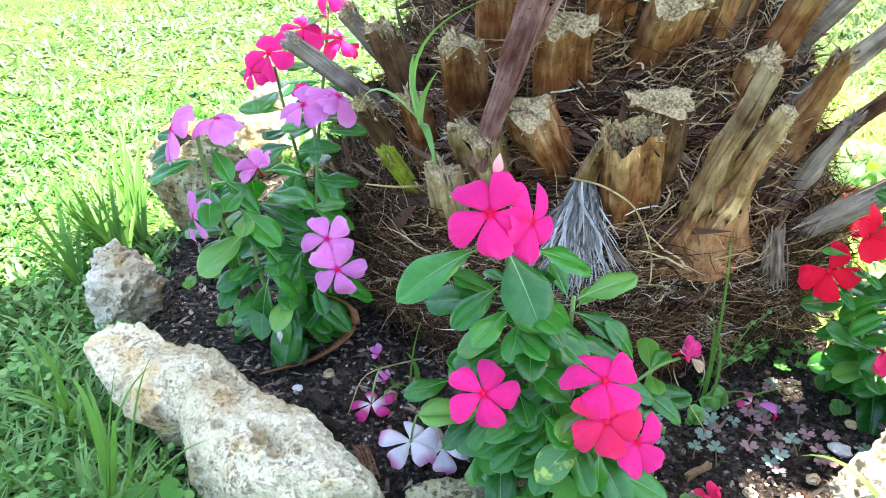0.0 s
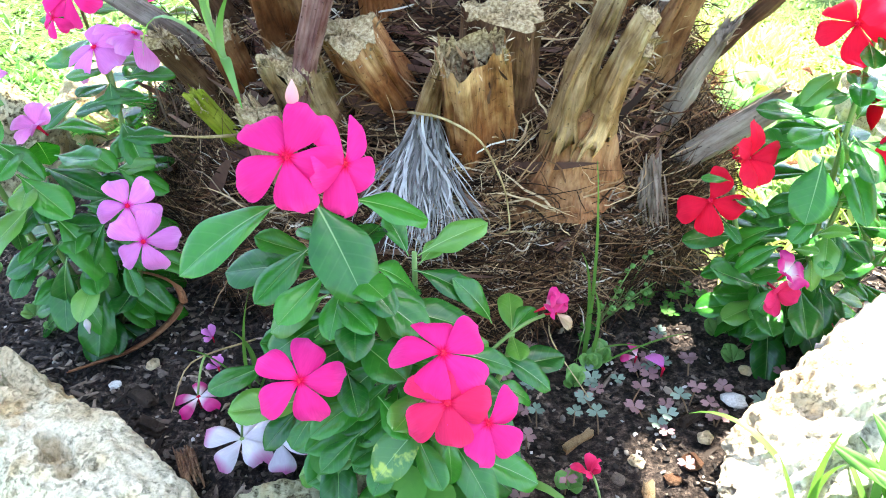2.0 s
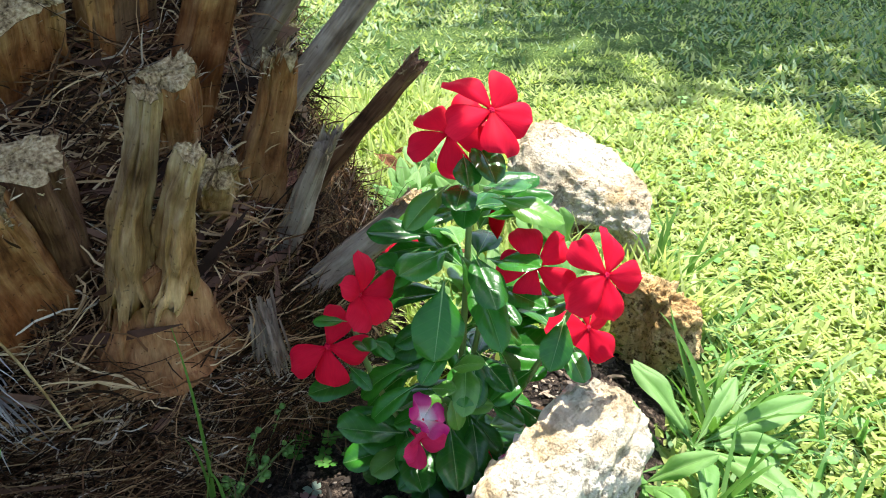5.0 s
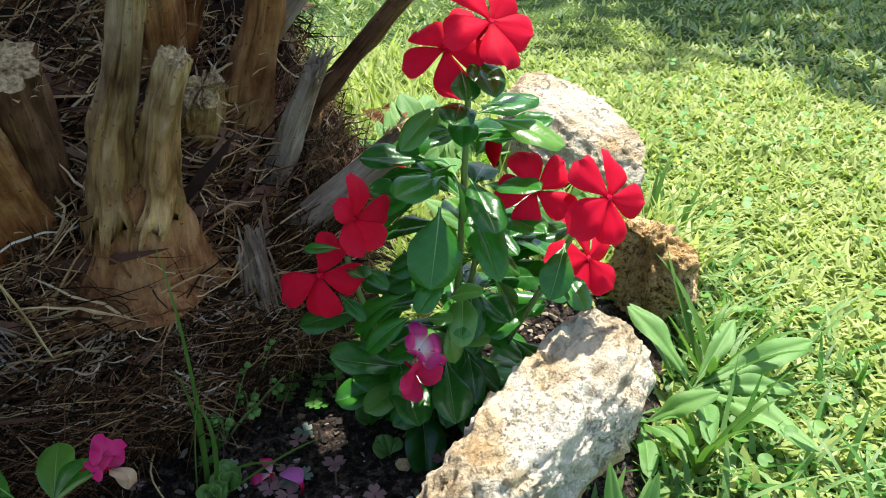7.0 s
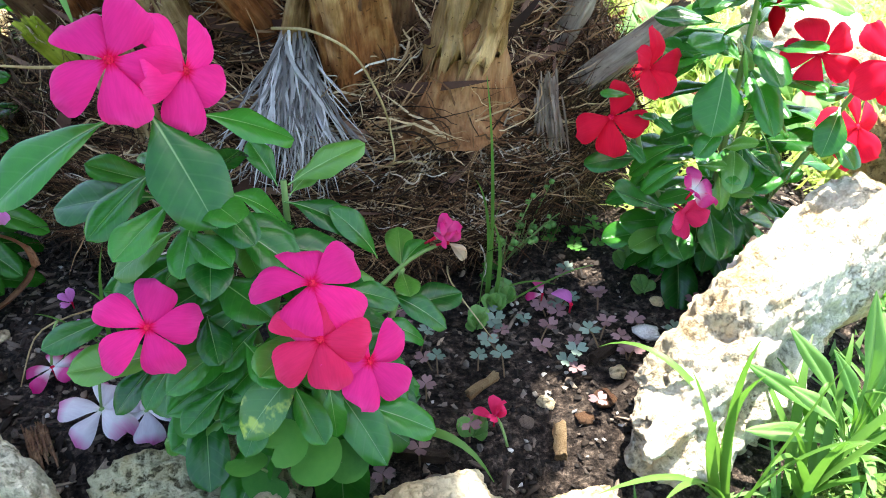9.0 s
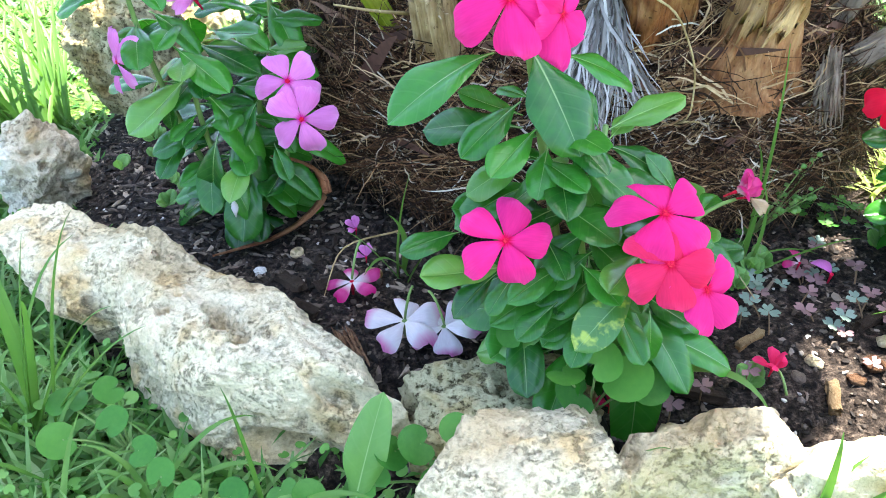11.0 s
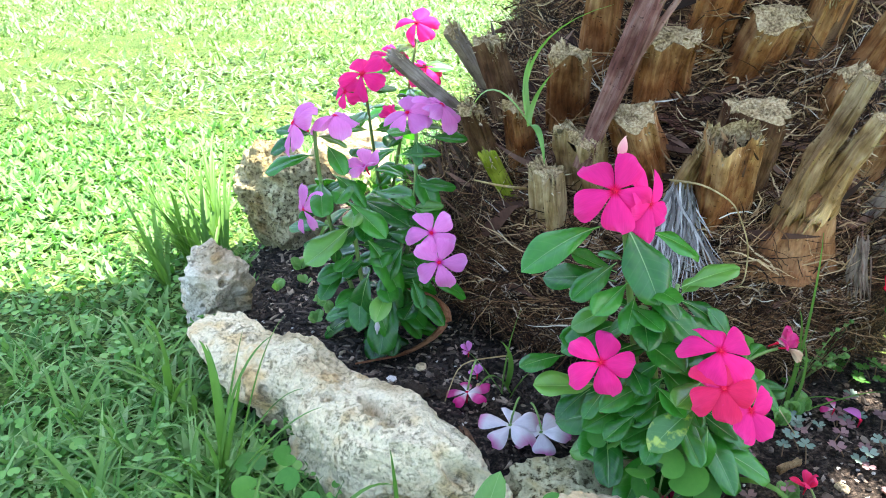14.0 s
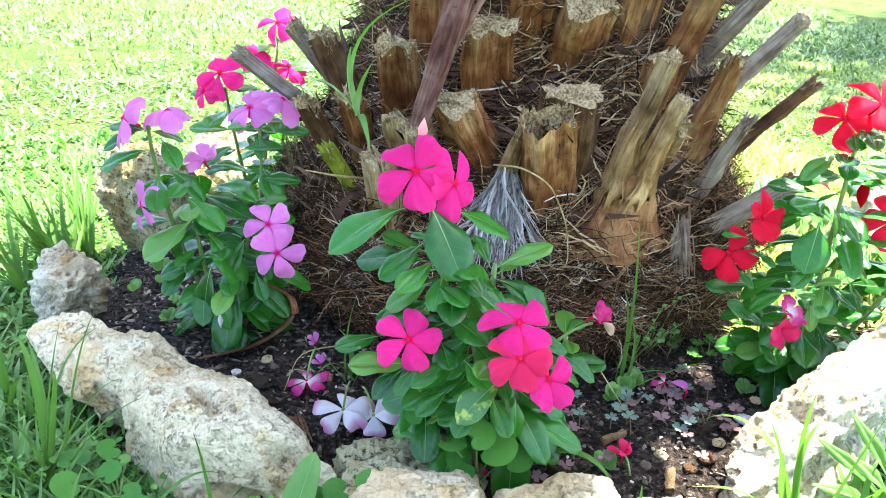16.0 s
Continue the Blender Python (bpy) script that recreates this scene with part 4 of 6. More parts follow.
# Crown out of view, set high so that its shade misses the bed.
def palm_crown():
    g = random.Random(3)
    for k in range(22):
        a = 2 * math.pi * k / 22 + g.uniform(-0.1, 0.1)
        rise = g.uniform(0.1, 1.1)
        length = g.uniform(1.3, 1.7)
        c, s = math.cos(a), math.sin(a)
        path = []
        for i in range(13):
            q = i / 12
            path.append(Vector((c * (0.1 + q * length * math.cos(rise * (1 - q))), s * (0.1 + q * length * math.cos(rise * (1 - q))), 6.5 + length * (math.sin(rise) * q - 0.9 * q * q * q))))
        vs, fs = tube(path, [0.022 * (1 - 0.85 * i / 12) for i in range(13)], 5)
        st, dr = [], []
        for i in range(2, 13):
            for j in range(5):
                p = path[i - 1].lerp(path[i], j / 5)
                d = (path[i] - path[i - 1]).normalized()
                for sg in (-1, 1):
                    st.append(p)
                    dr.append(d * 0.7 + UP.cross(d) * sg + UP * 0.25)
        n = len(st)
        v2, f2 = ribbons(np.array(st), np.array(dr), np.tile((0, 0, -1.0), (n, 1)), np.full(n, 0.34), np.full(n, 0.018), np.full(n, 0.5), 3)
        fr = part("frond", mesh_of("frond", vs, fs, STEM), palm, "arching green feather frond")
        part("leaflets", strip_mesh("leaflets", v2, f2, TALL), fr)["kind"] = "stuff"


upper_leaf_bases()
palm_crown()


def fibre_tuft():
    """Silvery brush of fibre hanging from the hollow leaf base."""
    g = np.random.default_rng(12)
    n = 380
    u = g.uniform(-1, 1, n)
    start = np.stack([0.1 + u * 0.007, 0.545 + g.normal(0, 0.004, n), 0.162 + g.normal(0, 0.006, n)], 1) - np.array([*PALM, 0])
    d = np.stack([u * 0.13 - 0.18 + g.normal(0, 0.06, n), -0.5 + g.normal(0, 0.1, n), np.full(n, -0.45)], 1)
    v, f = ribbons(start, d, np.tile((0, 0.2, -1.0), (n, 1)), g.uniform(0.03, 0.085, n), g.uniform(0.0006, 0.0022, n), g.normal(0.5, 0.22, n), 8, 0.15, 3.0, 5)
    part("fibre_tuft", strip_mesh("fibre_tuft", v, f, SILVER), palm, "silvery brush of dry hanging fibre")["kind"] = "stuff"


fibre_tuft()

# ---- an unseen tree, added beyond the lawn to cast shade on it ----
def shade_tree(x, y):
    tree = thing("shade_tree", "unseen leafy tree added to shade the far lawn", "tree", at=(x, y, -0.03))
    g = random.Random(9)
    vs, fs = tube(arc((0, 0, -0.1), (0.1, 0.05, 3.2), (0.08, 0, 0)), [0.16 - 0.012 * i for i in range(9)], 12)
    trunk = part("trunk", mesh_of("tree_trunk", vs, fs, BOOT_DARK), tree)
    st, dr = [], []
    for k in range(76):
        a, r, h = g.uniform(0, 6.283), 1.62 * math.sqrt(g.random()), g.uniform(3.8, 4.5)
        r *= 1 - 0.25 * abs(h - 4.1)
        tip = Vector((r * math.cos(a), r * math.sin(a), h))
        vs, fs = tube(arc((0.1, 0.05, 2.4 + g.random()), tip, (0, 0, 0.15)), [0.05 - 0.0045 * i for i in range(9)], 6)
        part("limb", mesh_of("limb", vs, fs, BOOT_DARK), trunk)
        for _ in range(400):
            st.append(tip + Vector((g.gauss(0, 0.28), g.gauss(0, 0.28), g.gauss(0, 0.2))))
            dr.append(Vector((g.gauss(0, 1), g.gauss(0, 1), g.gauss(-0.3, 0.7))))
    n = len(st)
    v, f = ribbons(np.array(st), np.array(dr), np.tile((0, 0.2, 1.0), (n, 1)), rng.uniform(0.1, 0.16, n), rng.uniform(0.06, 0.09, n), rng.normal(0, 0.4, n), 2)
    part("crown", strip_mesh("crown", v, f, TALL), tree)["kind"] = "stuff"


shade_tree(2.92 + 4.1 * SHADE_REACH * 0.8, 1.75 + 4.1 * SHADE_REACH * 0.6)


# ---- flowering plants ----
def leaf_mesh(name, droop, fold, wave, mat, wide=0.235):
    """An oblong leaf with a blunt tip: each half arches up from the sunken rib and falls to the margin."""
    vs, fs = [], []
    nx, ny = 16, 10
    for i in range(nx + 1):
        s = i / nx
        body = max(0.0, (s - 0.08) / 0.92)
        w = wide * (math.sin(math.pi / 2 * min(1, body / 0.62)) ** 1.05 if body < 0.62 else max(0.0, 1 - ((body - 0.62) / 0.38) ** 2.3) ** 0.6)
        w = max(w, 0.016 if s < 0.9 else 0.004)
        for j in range(ny + 1):
            q = 2 * j / ny - 1
            a = abs(q)
            z = -droop * s * s + fold * a * w + 0.34 * w * (a - a * a) - 0.12 * w * a ** 4
            z += wave * w * a * a * math.sin(s * 11 + (1.7 if q > 0 else 0)) + 0.02 * w * math.sin((s - 0.25 * a) * 42) * a * (1 - a)
            z -= 0.03 * w * math.exp(-(q / 0.12) ** 2)
            vs.append((s, q * w * (1 - 0.06 * math.sin(s * 9 + 2 * wave * 30) * a), z))
    for i in range(nx):
        for j in range(ny):
            a = i * (ny + 1) + j
            fs.append((a, a + 1, a + ny + 2, a + ny + 1))
    return mesh_of(name, vs, fs, mat)


LEAVES = {k: [leaf_mesh("leaf", d, f, w, m) for d, f, w in ((0.12, 0.2, 0.08), (0.26, 0.1, 0.14), (0.4, 0.25, 0.08), (-0.06, 0.3, 0.14), (0.2, 0.0, 0.12), (0.5, 0.15, 0.12))]
          for k, m in (("leaf", LEAF), ("young", LEAF_YOUNG), ("spot", LEAF_SPOT))}


def petal_mesh(name, mat, cup=0.06, wave=0.05, skew=0.08, wide=0.395, curl=0.1):
    """A wedge-shaped petal with a broad rounded end, narrow claw, recurved rim and one edge lifted over its neighbour."""
    vs, fs = [], []
    nx, ny = 12, 10
    for i in range(nx + 1):
        s = i / nx
        w = wide * (0.15 + 0.85 * math.sin(min(1, s / 0.74) * math.pi / 2) ** 1.3) * (1 if s < 0.74 else max(0.0, 1 - ((s - 0.74) / 0.262) ** 2.3) ** 0.5)
        for j in range(ny + 1):
            q = 2 * j / ny - 1
            x = 0.06 + 0.94 * s + 0.03 * q * s * s
            y = q * w + skew * s * s
            z = cup * (s - s * s * 1.6) - curl * max(0.0, s - 0.55) ** 2 * 2.2 + wave * math.sin(q * 2.2 + s * 2.6) * s
            z += 0.1 * w * (abs(q) - q * q) * 2 - 0.16 * w * abs(q) ** 3 + 0.012 * math.sin(q * 9 + s * 4) * s * s
            vs.append((x, y, z))
    for i in range(nx):
        for j in range(ny):
            a = i * (ny + 1) + j
            fs.append((a, a + 1, a + ny + 2, a + ny + 1))
    return mesh_of(name, vs, fs, mat)


PETALS = {k: [petal_mesh("petal", m, c, w, curl=u) for c, w, u in ((0.03, 0.04, 0.1), (0.08, 0.06, 0.35), (-0.03, 0.07, 0.2), (0.1, -0.03, 0.55), (0.05, 0.05, -0.1))] for k, m in
          (("hot", HOT), ("lilac", LILAC), ("red", RED), ("rose", ROSE), ("white", WHITE_P), ("magenta", MAGENTA), ("striped", STRIPED), ("dried", DRIED))}


def eye_mesh(mat):
    vs, fs = tube([Vector((0, 0, -0.6)), Vector((0, 0, -0.2)), Vector((0, 0, 0.0)), Vector((0, 0, 0.03))], [0.04, 0.055, 0.085, 0.035], 10)
    return mesh_of("flower", vs, fs, mat)


EYE_MESH, EYE_PALE = eye_mesh(EYE_RED), eye_mesh(STEM)


def bud_mesh(mat):
    path = [Vector((0.02 * math.sin(k), 0, -0.3 + 1.3 * k / 8)) for k in range(9)]
    vs, fs = tube(path, [0.06, 0.08, 0.13, 0.2, 0.24, 0.22, 0.17, 0.09, 0.015], 10)
    return mesh_of("bud", vs, fs, mat)


BUD_MESH, RED_BUD_MESH, PINK_BUD_MESH = bud_mesh(WHITE_P), bud_mesh(RED), bud_mesh(PALE_PINK)
pick = random.Random(21)


def flower(parent, at, facing, kind, size=0.026, turn=0.0, closed=0.0, flop=0.0, petals=5, label="", slim=1.0):
    """Five petals round a small dark eye, on a short tube. size: the petal's length."""
    origin = Vector(at) - parent.location
    f = Vector(facing).normalized()
    m = axes(origin, f.cross(UP) if abs(f.z) < 0.95 else (1, 0, 0), f, size)
    m = m @ Matrix.Rotation(radians(turn), 4, "Z")
    ob = part("flower", EYE_PALE if kind == "white" else EYE_MESH, parent, label, m)
    for k in range(petals):
        lift = closed + pick.uniform(-0.2, 0.16) + (flop * math.cos(k * 1.3 + 1) if flop else 0)
        pm = Matrix.Rotation(2 * math.pi * k / 5 + pick.uniform(-0.07, 0.07), 4, "Z") @ Matrix.Rotation(-lift, 4, "Y") @ Matrix.Rotation(0.16, 4, "X") @ Matrix.Diagonal((pick.uniform(0.9, 1.08), pick.uniform(0.9, 1.08) * slim, pick.uniform(0.8, 1.8), 1))
        part("petal", pick.choice(PETALS[kind]), ob, m=Matrix.Translation((0, 0, 0.003 * k)) @ pm)
    return ob


def leaf(parent, base, tip, kind="leaf", normal=None, droop=None, wide=1.0):
    base, tip = Vector(base) - parent.location, Vector(tip) - parent.location
    d = tip - base
    n = Vector(normal) if normal else UP + Vector((0, -0.35, 0))
    me = LEAVES[kind][droop if droop is not None else pick.randrange(6)]
    m = axes(base, d, n, d.length) @ Matrix.Diagonal((1, wide, 1, 1))
    return part("leaf", me, parent, m=m)


def stem(parent, path, r0=0.0024, r1=0.0015, mat=STEM, name="stem"):
    path = [Vector(p) - parent.location for p in path]
    vs, fs = tube(path, [r0 + (r1 - r0) * i / (len(path) - 1) for i in range(len(path))], 7)
    return part(name, mesh_of(name, vs, fs, mat), parent)


def leafy_stem(parent, a, b, bow, pairs, size, kind="leaf", young=1, start=0.2, droop=0.35, spin=0.0, top=True):
    """A stem with opposite pairs of leaves, each pair turned a quarter against the last."""
    path = arc(a, b, bow, 10)
    stem(parent, path)
    for i in range(pairs):
        q = start + (1 - start) * i / max(1, pairs - 1) * 0.97
        p = path[0].lerp(path[-1], q) + Vector(bow) * (4 * q * (1 - q))
        ang = spin + i * math.pi / 2 + pick.uniform(-0.35, 0.35)
        for sg in (0, math.pi):
            aa = ang + sg + pick.uniform(-0.25, 0.25)
            ln = size * pick.uniform(0.8, 1.15) * (0.75 if i >= pairs - young and top else 1)
            tilt = -droop + 0.55 * q + pick.uniform(-0.2, 0.2)
            d = Vector((math.cos(aa) * math.cos(tilt), math.sin(aa) * math.cos(tilt), math.sin(tilt)))
            leaf(parent, p, p + d * ln, "young" if i >= pairs - young and pick.random() < 0.5 else kind)


def vinca(label, at):
    return thing("vinca_plant", label, "flowering plant", "vinca plants round the palm", at)


hot = vinca("bushy vinca with hot pink flowers and glossy leaves", (0.078, 0.425, 0))
stem(hot, arc((0.072, 0.43, 0), (0.034, 0.424, 0.192), (0.0, 0.006, 0), 10), 0.0028, 0.0021)
stem(hot, arc((0.034, 0.424, 0.185), (0.028, 0.428, 0.204), (0, 0, 0), 4), 0.0018, 0.0015)
leafy_stem(hot, (0.075, 0.425, 0), (0.028, 0.4, 0.085), (-0.012, -0.004, 0), 3, 0.05, droop=0.7)
leafy_stem(hot, (0.085, 0.422, 0), (0.086, 0.385, 0.1), (0.004, -0.004, 0), 3, 0.05, droop=0.7, spin=0.6)
leafy_stem(hot, (0.085, 0.43, 0), (0.135, 0.446, 0.078), (0.01, 0, 0), 4, 0.04, droop=0.3)
stem(hot, arc((0.08, 0.435, 0), (0.083, 0.457, 0.128), (0, 0.006, 0)))
leafy_stem(hot, (0.08, 0.42, 0), (0.05, 0.39, 0.05), (0, -0.006, 0.01), 3, 0.052, droop=0.85)
leafy_stem(hot, (0.085, 0.42, 0), (0.1, 0.385, 0.05), (0, -0.004, 0.01), 3, 0.052, droop=0.85)
leafy_stem(hot, (0.08, 0.428, 0), (0.06, 0.43, 0.12), (0, 0, 0.01), 4, 0.04, droop=0.4)
leaf(hot, (0.021, 0.425, 0.179), (-0.025, 0.400, 0.175), wide=1.0)
leaf(hot, (0.035, 0.420, 0.184), (0.057, 0.385, 0.152), wide=1.25)
leaf(hot, (0.051, 0.430, 0.176), (0.093, 0.440, 0.163))
leaf(hot, (0.035, 0.425, 0.149), (0.005, 0.430, 0.158))
leaf(hot, (0.033, 0.420, 0.158), (0.004, 0.400, 0.146))
leaf(hot, (0.039, 0.410, 0.149), (0.016, 0.385, 0.142))
leaf(hot, (0.038, 0.425, 0.157), (0.025, 0.440, 0.160))
leaf(hot, (0.052, 0.420, 0.133), (0.085, 0.410, 0.129))
leaf(hot, (0.040, 0.410, 0.135), (0.058, 0.385, 0.133))
leaf(hot, (0.048, 0.420, 0.148), (0.068, 0.390, 0.141))
leaf(hot, (0.085, 0.458, 0.125), (0.118, 0.455, 0.148), "young")
leaf(hot, (0.082, 0.455, 0.118), (0.117, 0.440, 0.116))
leaf(hot, (0.080, 0.458, 0.125), (0.072, 0.470, 0.146))
leaf(hot, (0.085, 0.455, 0.121), (0.101, 0.470, 0.131), "young")
leaf(hot, (0.123, 0.445, 0.086), (0.113, 0.440, 0.118))
leaf(hot, (0.134, 0.445, 0.079), (0.150, 0.460, 0.089))
leaf(hot, (0.124, 0.430, 0.075), (0.151, 0.415, 0.071))
leaf(hot, (0.123, 0.430, 0.075), (0.088, 0.400, 0.108))
leaf(hot, (0.006, 0.415, 0.094), (-0.022, 0.400, 0.098))
leaf(hot, (0.005, 0.415, 0.097), (0.011, 0.420, 0.102), "young")
leaf(hot, (0.026, 0.410, 0.107), (0.039, 0.400, 0.134))
leaf(hot, (0.048, 0.405, 0.115), (0.071, 0.375, 0.113), wide=1.2)
leaf(hot, (0.044, 0.400, 0.098), (0.048, 0.370, 0.101))
leaf(hot, (0.022, 0.400, 0.079), (0.000, 0.385, 0.072))
leaf(hot, (0.029, 0.390, 0.085), (0.015, 0.375, 0.077))
leaf(hot, (0.053, 0.390, 0.089), (0.026, 0.375, 0.089))
leaf(hot, (0.058, 0.385, 0.093), (0.071, 0.360, 0.090), wide=1.1)
leaf(hot, (0.083, 0.375, 0.087), (0.052, 0.355, 0.076), "spot", wide=1.1)
leaf(hot, (0.090, 0.375, 0.072), (0.091, 0.360, 0.054))
leaf(hot, (0.075, 0.380, 0.072), (0.085, 0.360, 0.052))
leaf(hot, (0.049, 0.385, 0.072), (0.028, 0.370, 0.064))
leaf(hot, (0.065, 0.380, 0.068), (0.052, 0.360, 0.054))
leaf(hot, (0.114, 0.400, 0.081), (0.140, 0.400, 0.075))
flower(hot, (0.026, 0.418, 0.205), (0.0, -0.85, 0.5), "hot", 0.0255, 20)
flower(hot, (0.051, 0.43, 0.194), (0.6, -0.62, 0.25), "hot", 0.024, 62)
flower(hot, (0.023, 0.382, 0.109), (0.02, -0.75, 0.62), "hot", 0.0205, 28)
flower(hot, (0.088, 0.370, 0.127), (0.0, -0.5, 0.85), "hot", 0.0225, 60)
flower(hot, (0.088, 0.354, 0.112), (0.1, -0.72, 0.66), "rose", 0.021, 20)
flower(hot, (0.106, 0.355, 0.097), (0.5, -0.7, 0.55), "hot", 0.0205, 40)
flower(hot, (0.152, 0.444, 0.094), (0.4, -0.3, 0.4), "magenta", 0.0125, 0, 1.2, label="wilting striped flower")
flower(hot, (0.158, 0.441, 0.092), (0.8, -0.4, 0.3), "dried", 0.012, 20, 0.9, petals=2, label="shrivelled beige petals of a wilting flower")
stem(hot, arc((0.118, 0.436, 0.07), (0.152, 0.443, 0.09), (0, 0, 0.004), 5), 0.0012, 0.001)
part("bud", PINK_BUD_MESH, hot, "pale pink furled bud", axes(Vector((0.03, 0.432, 0.222)) - hot.location, (0, -1, 0), (0.1, -0.1, 1), 0.013))

lilac = vinca("vinca with lilac-pink flowers beside the trunk", (-0.13, 0.6, 0))
leafy_stem(lilac, (-0.135, 0.6, 0), (-0.182, 0.588, 0.188), (-0.01, 0, 0), 5, 0.04, start=0.15)
leafy_stem(lilac, (-0.125, 0.605, 0), (-0.105, 0.648, 0.18), (0.008, 0.01, 0), 5, 0.042, start=0.15, spin=0.5)
leafy_stem(lilac, (-0.125, 0.6, 0), (-0.09, 0.57, 0.1), (0.01, -0.004, 0), 4, 0.042, droop=0.5)
leafy_stem(lilac, (-0.13, 0.6, 0), (-0.15, 0.585, 0.13), (-0.006, -0.004, 0), 4, 0.042, droop=0.4)
leafy_stem(lilac, (-0.125, 0.595, 0), (-0.12, 0.575, 0.06), (0, -0.004, 0), 4, 0.044, droop=0.7)
leafy_stem(lilac, (-0.12, 0.605, 0), (-0.11, 0.61, 0.12), (0, 0, 0), 5, 0.042, droop=0.4)
leaf(lilac, (-0.151, 0.580, 0.113), (-0.186, 0.560, 0.083), "young", wide=1.2)
leaf(lilac, (-0.156, 0.580, 0.133), (-0.121, 0.555, 0.116))
leaf(lilac, (-0.147, 0.600, 0.128), (-0.105, 0.580, 0.118))
leaf(lilac, (-0.142, 0.580, 0.103), (-0.104, 0.555, 0.077))
leaf(lilac, (-0.173, 0.590, 0.176), (-0.156, 0.565, 0.170))
leaf(lilac, (-0.185, 0.585, 0.187), (-0.218, 0.580, 0.173))
leaf(lilac, (-0.182, 0.585, 0.169), (-0.223, 0.580, 0.163))
leaf(lilac, (-0.108, 0.630, 0.133), (-0.069, 0.630, 0.138))
leaf(lilac, (-0.107, 0.610, 0.121), (-0.070, 0.600, 0.110))
leaf(lilac, (-0.136, 0.570, 0.077), (-0.150, 0.555, 0.038))
leaf(lilac, (-0.126, 0.575, 0.077), (-0.108, 0.550, 0.049))
leaf(lilac, (-0.119, 0.570, 0.063), (-0.125, 0.550, 0.010))
leaf(lilac, (-0.105, 0.570, 0.061), (-0.073, 0.550, 0.054))
leaf(lilac, (-0.101, 0.575, 0.086), (-0.086, 0.560, 0.074))
leaf(lilac, (-0.141, 0.580, 0.083), (-0.158, 0.570, 0.069))
leaf(lilac, (-0.174, 0.585, 0.124), (-0.193, 0.570, 0.119))
leaf(lilac, (-0.169, 0.590, 0.152), (-0.139, 0.575, 0.143))
leaf(lilac, (-0.158, 0.600, 0.145), (-0.182, 0.590, 0.137))
leaf(lilac, (-0.128, 0.620, 0.135), (-0.102, 0.600, 0.125))
leaf(lilac, (-0.120, 0.630, 0.157), (-0.087, 0.630, 0.171))
leaf(lilac, (-0.125, 0.640, 0.159), (-0.148, 0.620, 0.156))
leaf(lilac, (-0.095, 0.640, 0.172), (-0.060, 0.640, 0.175))
leaf(lilac, (-0.104, 0.640, 0.170), (-0.101, 0.620, 0.161))
leaf(lilac, (-0.149, 0.580, 0.088), (-0.164, 0.565, 0.076))
leaf(lilac, (-0.109, 0.580, 0.097), (-0.124, 0.560, 0.079))
leaf(lilac, (-0.101, 0.570, 0.071), (-0.092, 0.555, 0.051))
leaf(lilac, (-0.134, 0.565, 0.054), (-0.116, 0.545, 0.037))
leaf(lilac, (-0.164, 0.580, 0.101), (-0.166, 0.570, 0.083))
for k in range(30):
    a, q = k * 2.4 + pick.uniform(-0.4, 0.4), k / 29
    b0 = Vector((-0.12 - 0.03 * q + 0.012 * math.cos(a), 0.592 + 0.012 * q + 0.008 * math.sin(a), 0.02 + 0.13 * q))
    leaf(lilac, b0, b0 + Vector((math.cos(a) * 0.04, math.sin(a) * 0.034, pick.uniform(-0.02, 0.006))) * pick.uniform(0.8, 1.15), wide=1.1)
flower(lilac, (-0.086, 0.554, 0.119), (0.1, -0.8, 0.5), "lilac", 0.0195, 0)
flower(lilac, (-0.079, 0.545, 0.098), (0.1, -0.85, 0.45), "lilac", 0.021, 30)
flower(lilac, (-0.113, 0.652, 0.19), (-0.25, -0.45, 0.75), "lilac", 0.024, 10, -0.15)
flower(lilac, (-0.083, 0.645, 0.2), (0.45, -0.05, 0.9), "lilac", 0.024, 50, -0.2)
flower(lilac, (-0.196, 0.573, 0.198), (-0.7, -0.35, 0.5), "lilac", 0.025, 0, -0.3)
flower(lilac, (-0.165, 0.585, 0.202), (0.2, 0.1, 0.95), "lilac", 0.022, 0, -0.25)
flower(lilac, (-0.191, 0.578, 0.125), (-0.85, -0.4, 0.1), "lilac", 0.021, 0)
flower(lilac, (-0.143, 0.6, 0.156), (-0.2, -0.4, 0.6), "lilac", 0.017, 0, 0.7)
part("bud", BUD_MESH, lilac, "tiny whitish bud", axes(Vector((-0.128, 0.55, 0.032)) - lilac.location, (0, -1, 0), (0, -0.6, 0.6), 0.01))

for k in range(26):
    a, q = pick.uniform(-2.9, -0.2), pick.uniform(0.15, 1.0)
    b0 = Vector((0.08 + 0.02 * math.cos(a), 0.405 + 0.012 * math.sin(a), 0.02 + 0.085 * q))
    leaf(hot, b0, b0 + Vector((math.cos(a) * 0.034, math.sin(a) * 0.02, -0.016 + 0.012 * q)) * pick.uniform(0.8, 1.15), wide=1.15)

for k in range(46):
    a, q = k * 2.4 + pick.uniform(-0.4, 0.4), k / 45
    b0 = Vector((0.075 - 0.03 * q + 0.012 * math.cos(a), 0.42 + 0.008 * math.sin(a), 0.03 + 0.12 * q))
    reach = 0.047 - 0.012 * q
    leaf(hot, b0, b0 + Vector((math.cos(a) * reach * 1.1, math.sin(a) * reach * 0.75, pick.uniform(-0.016, 0.008))) * pick.uniform(0.8, 1.15), "young" if k % 11 == 5 else "leaf", wide=1.15)

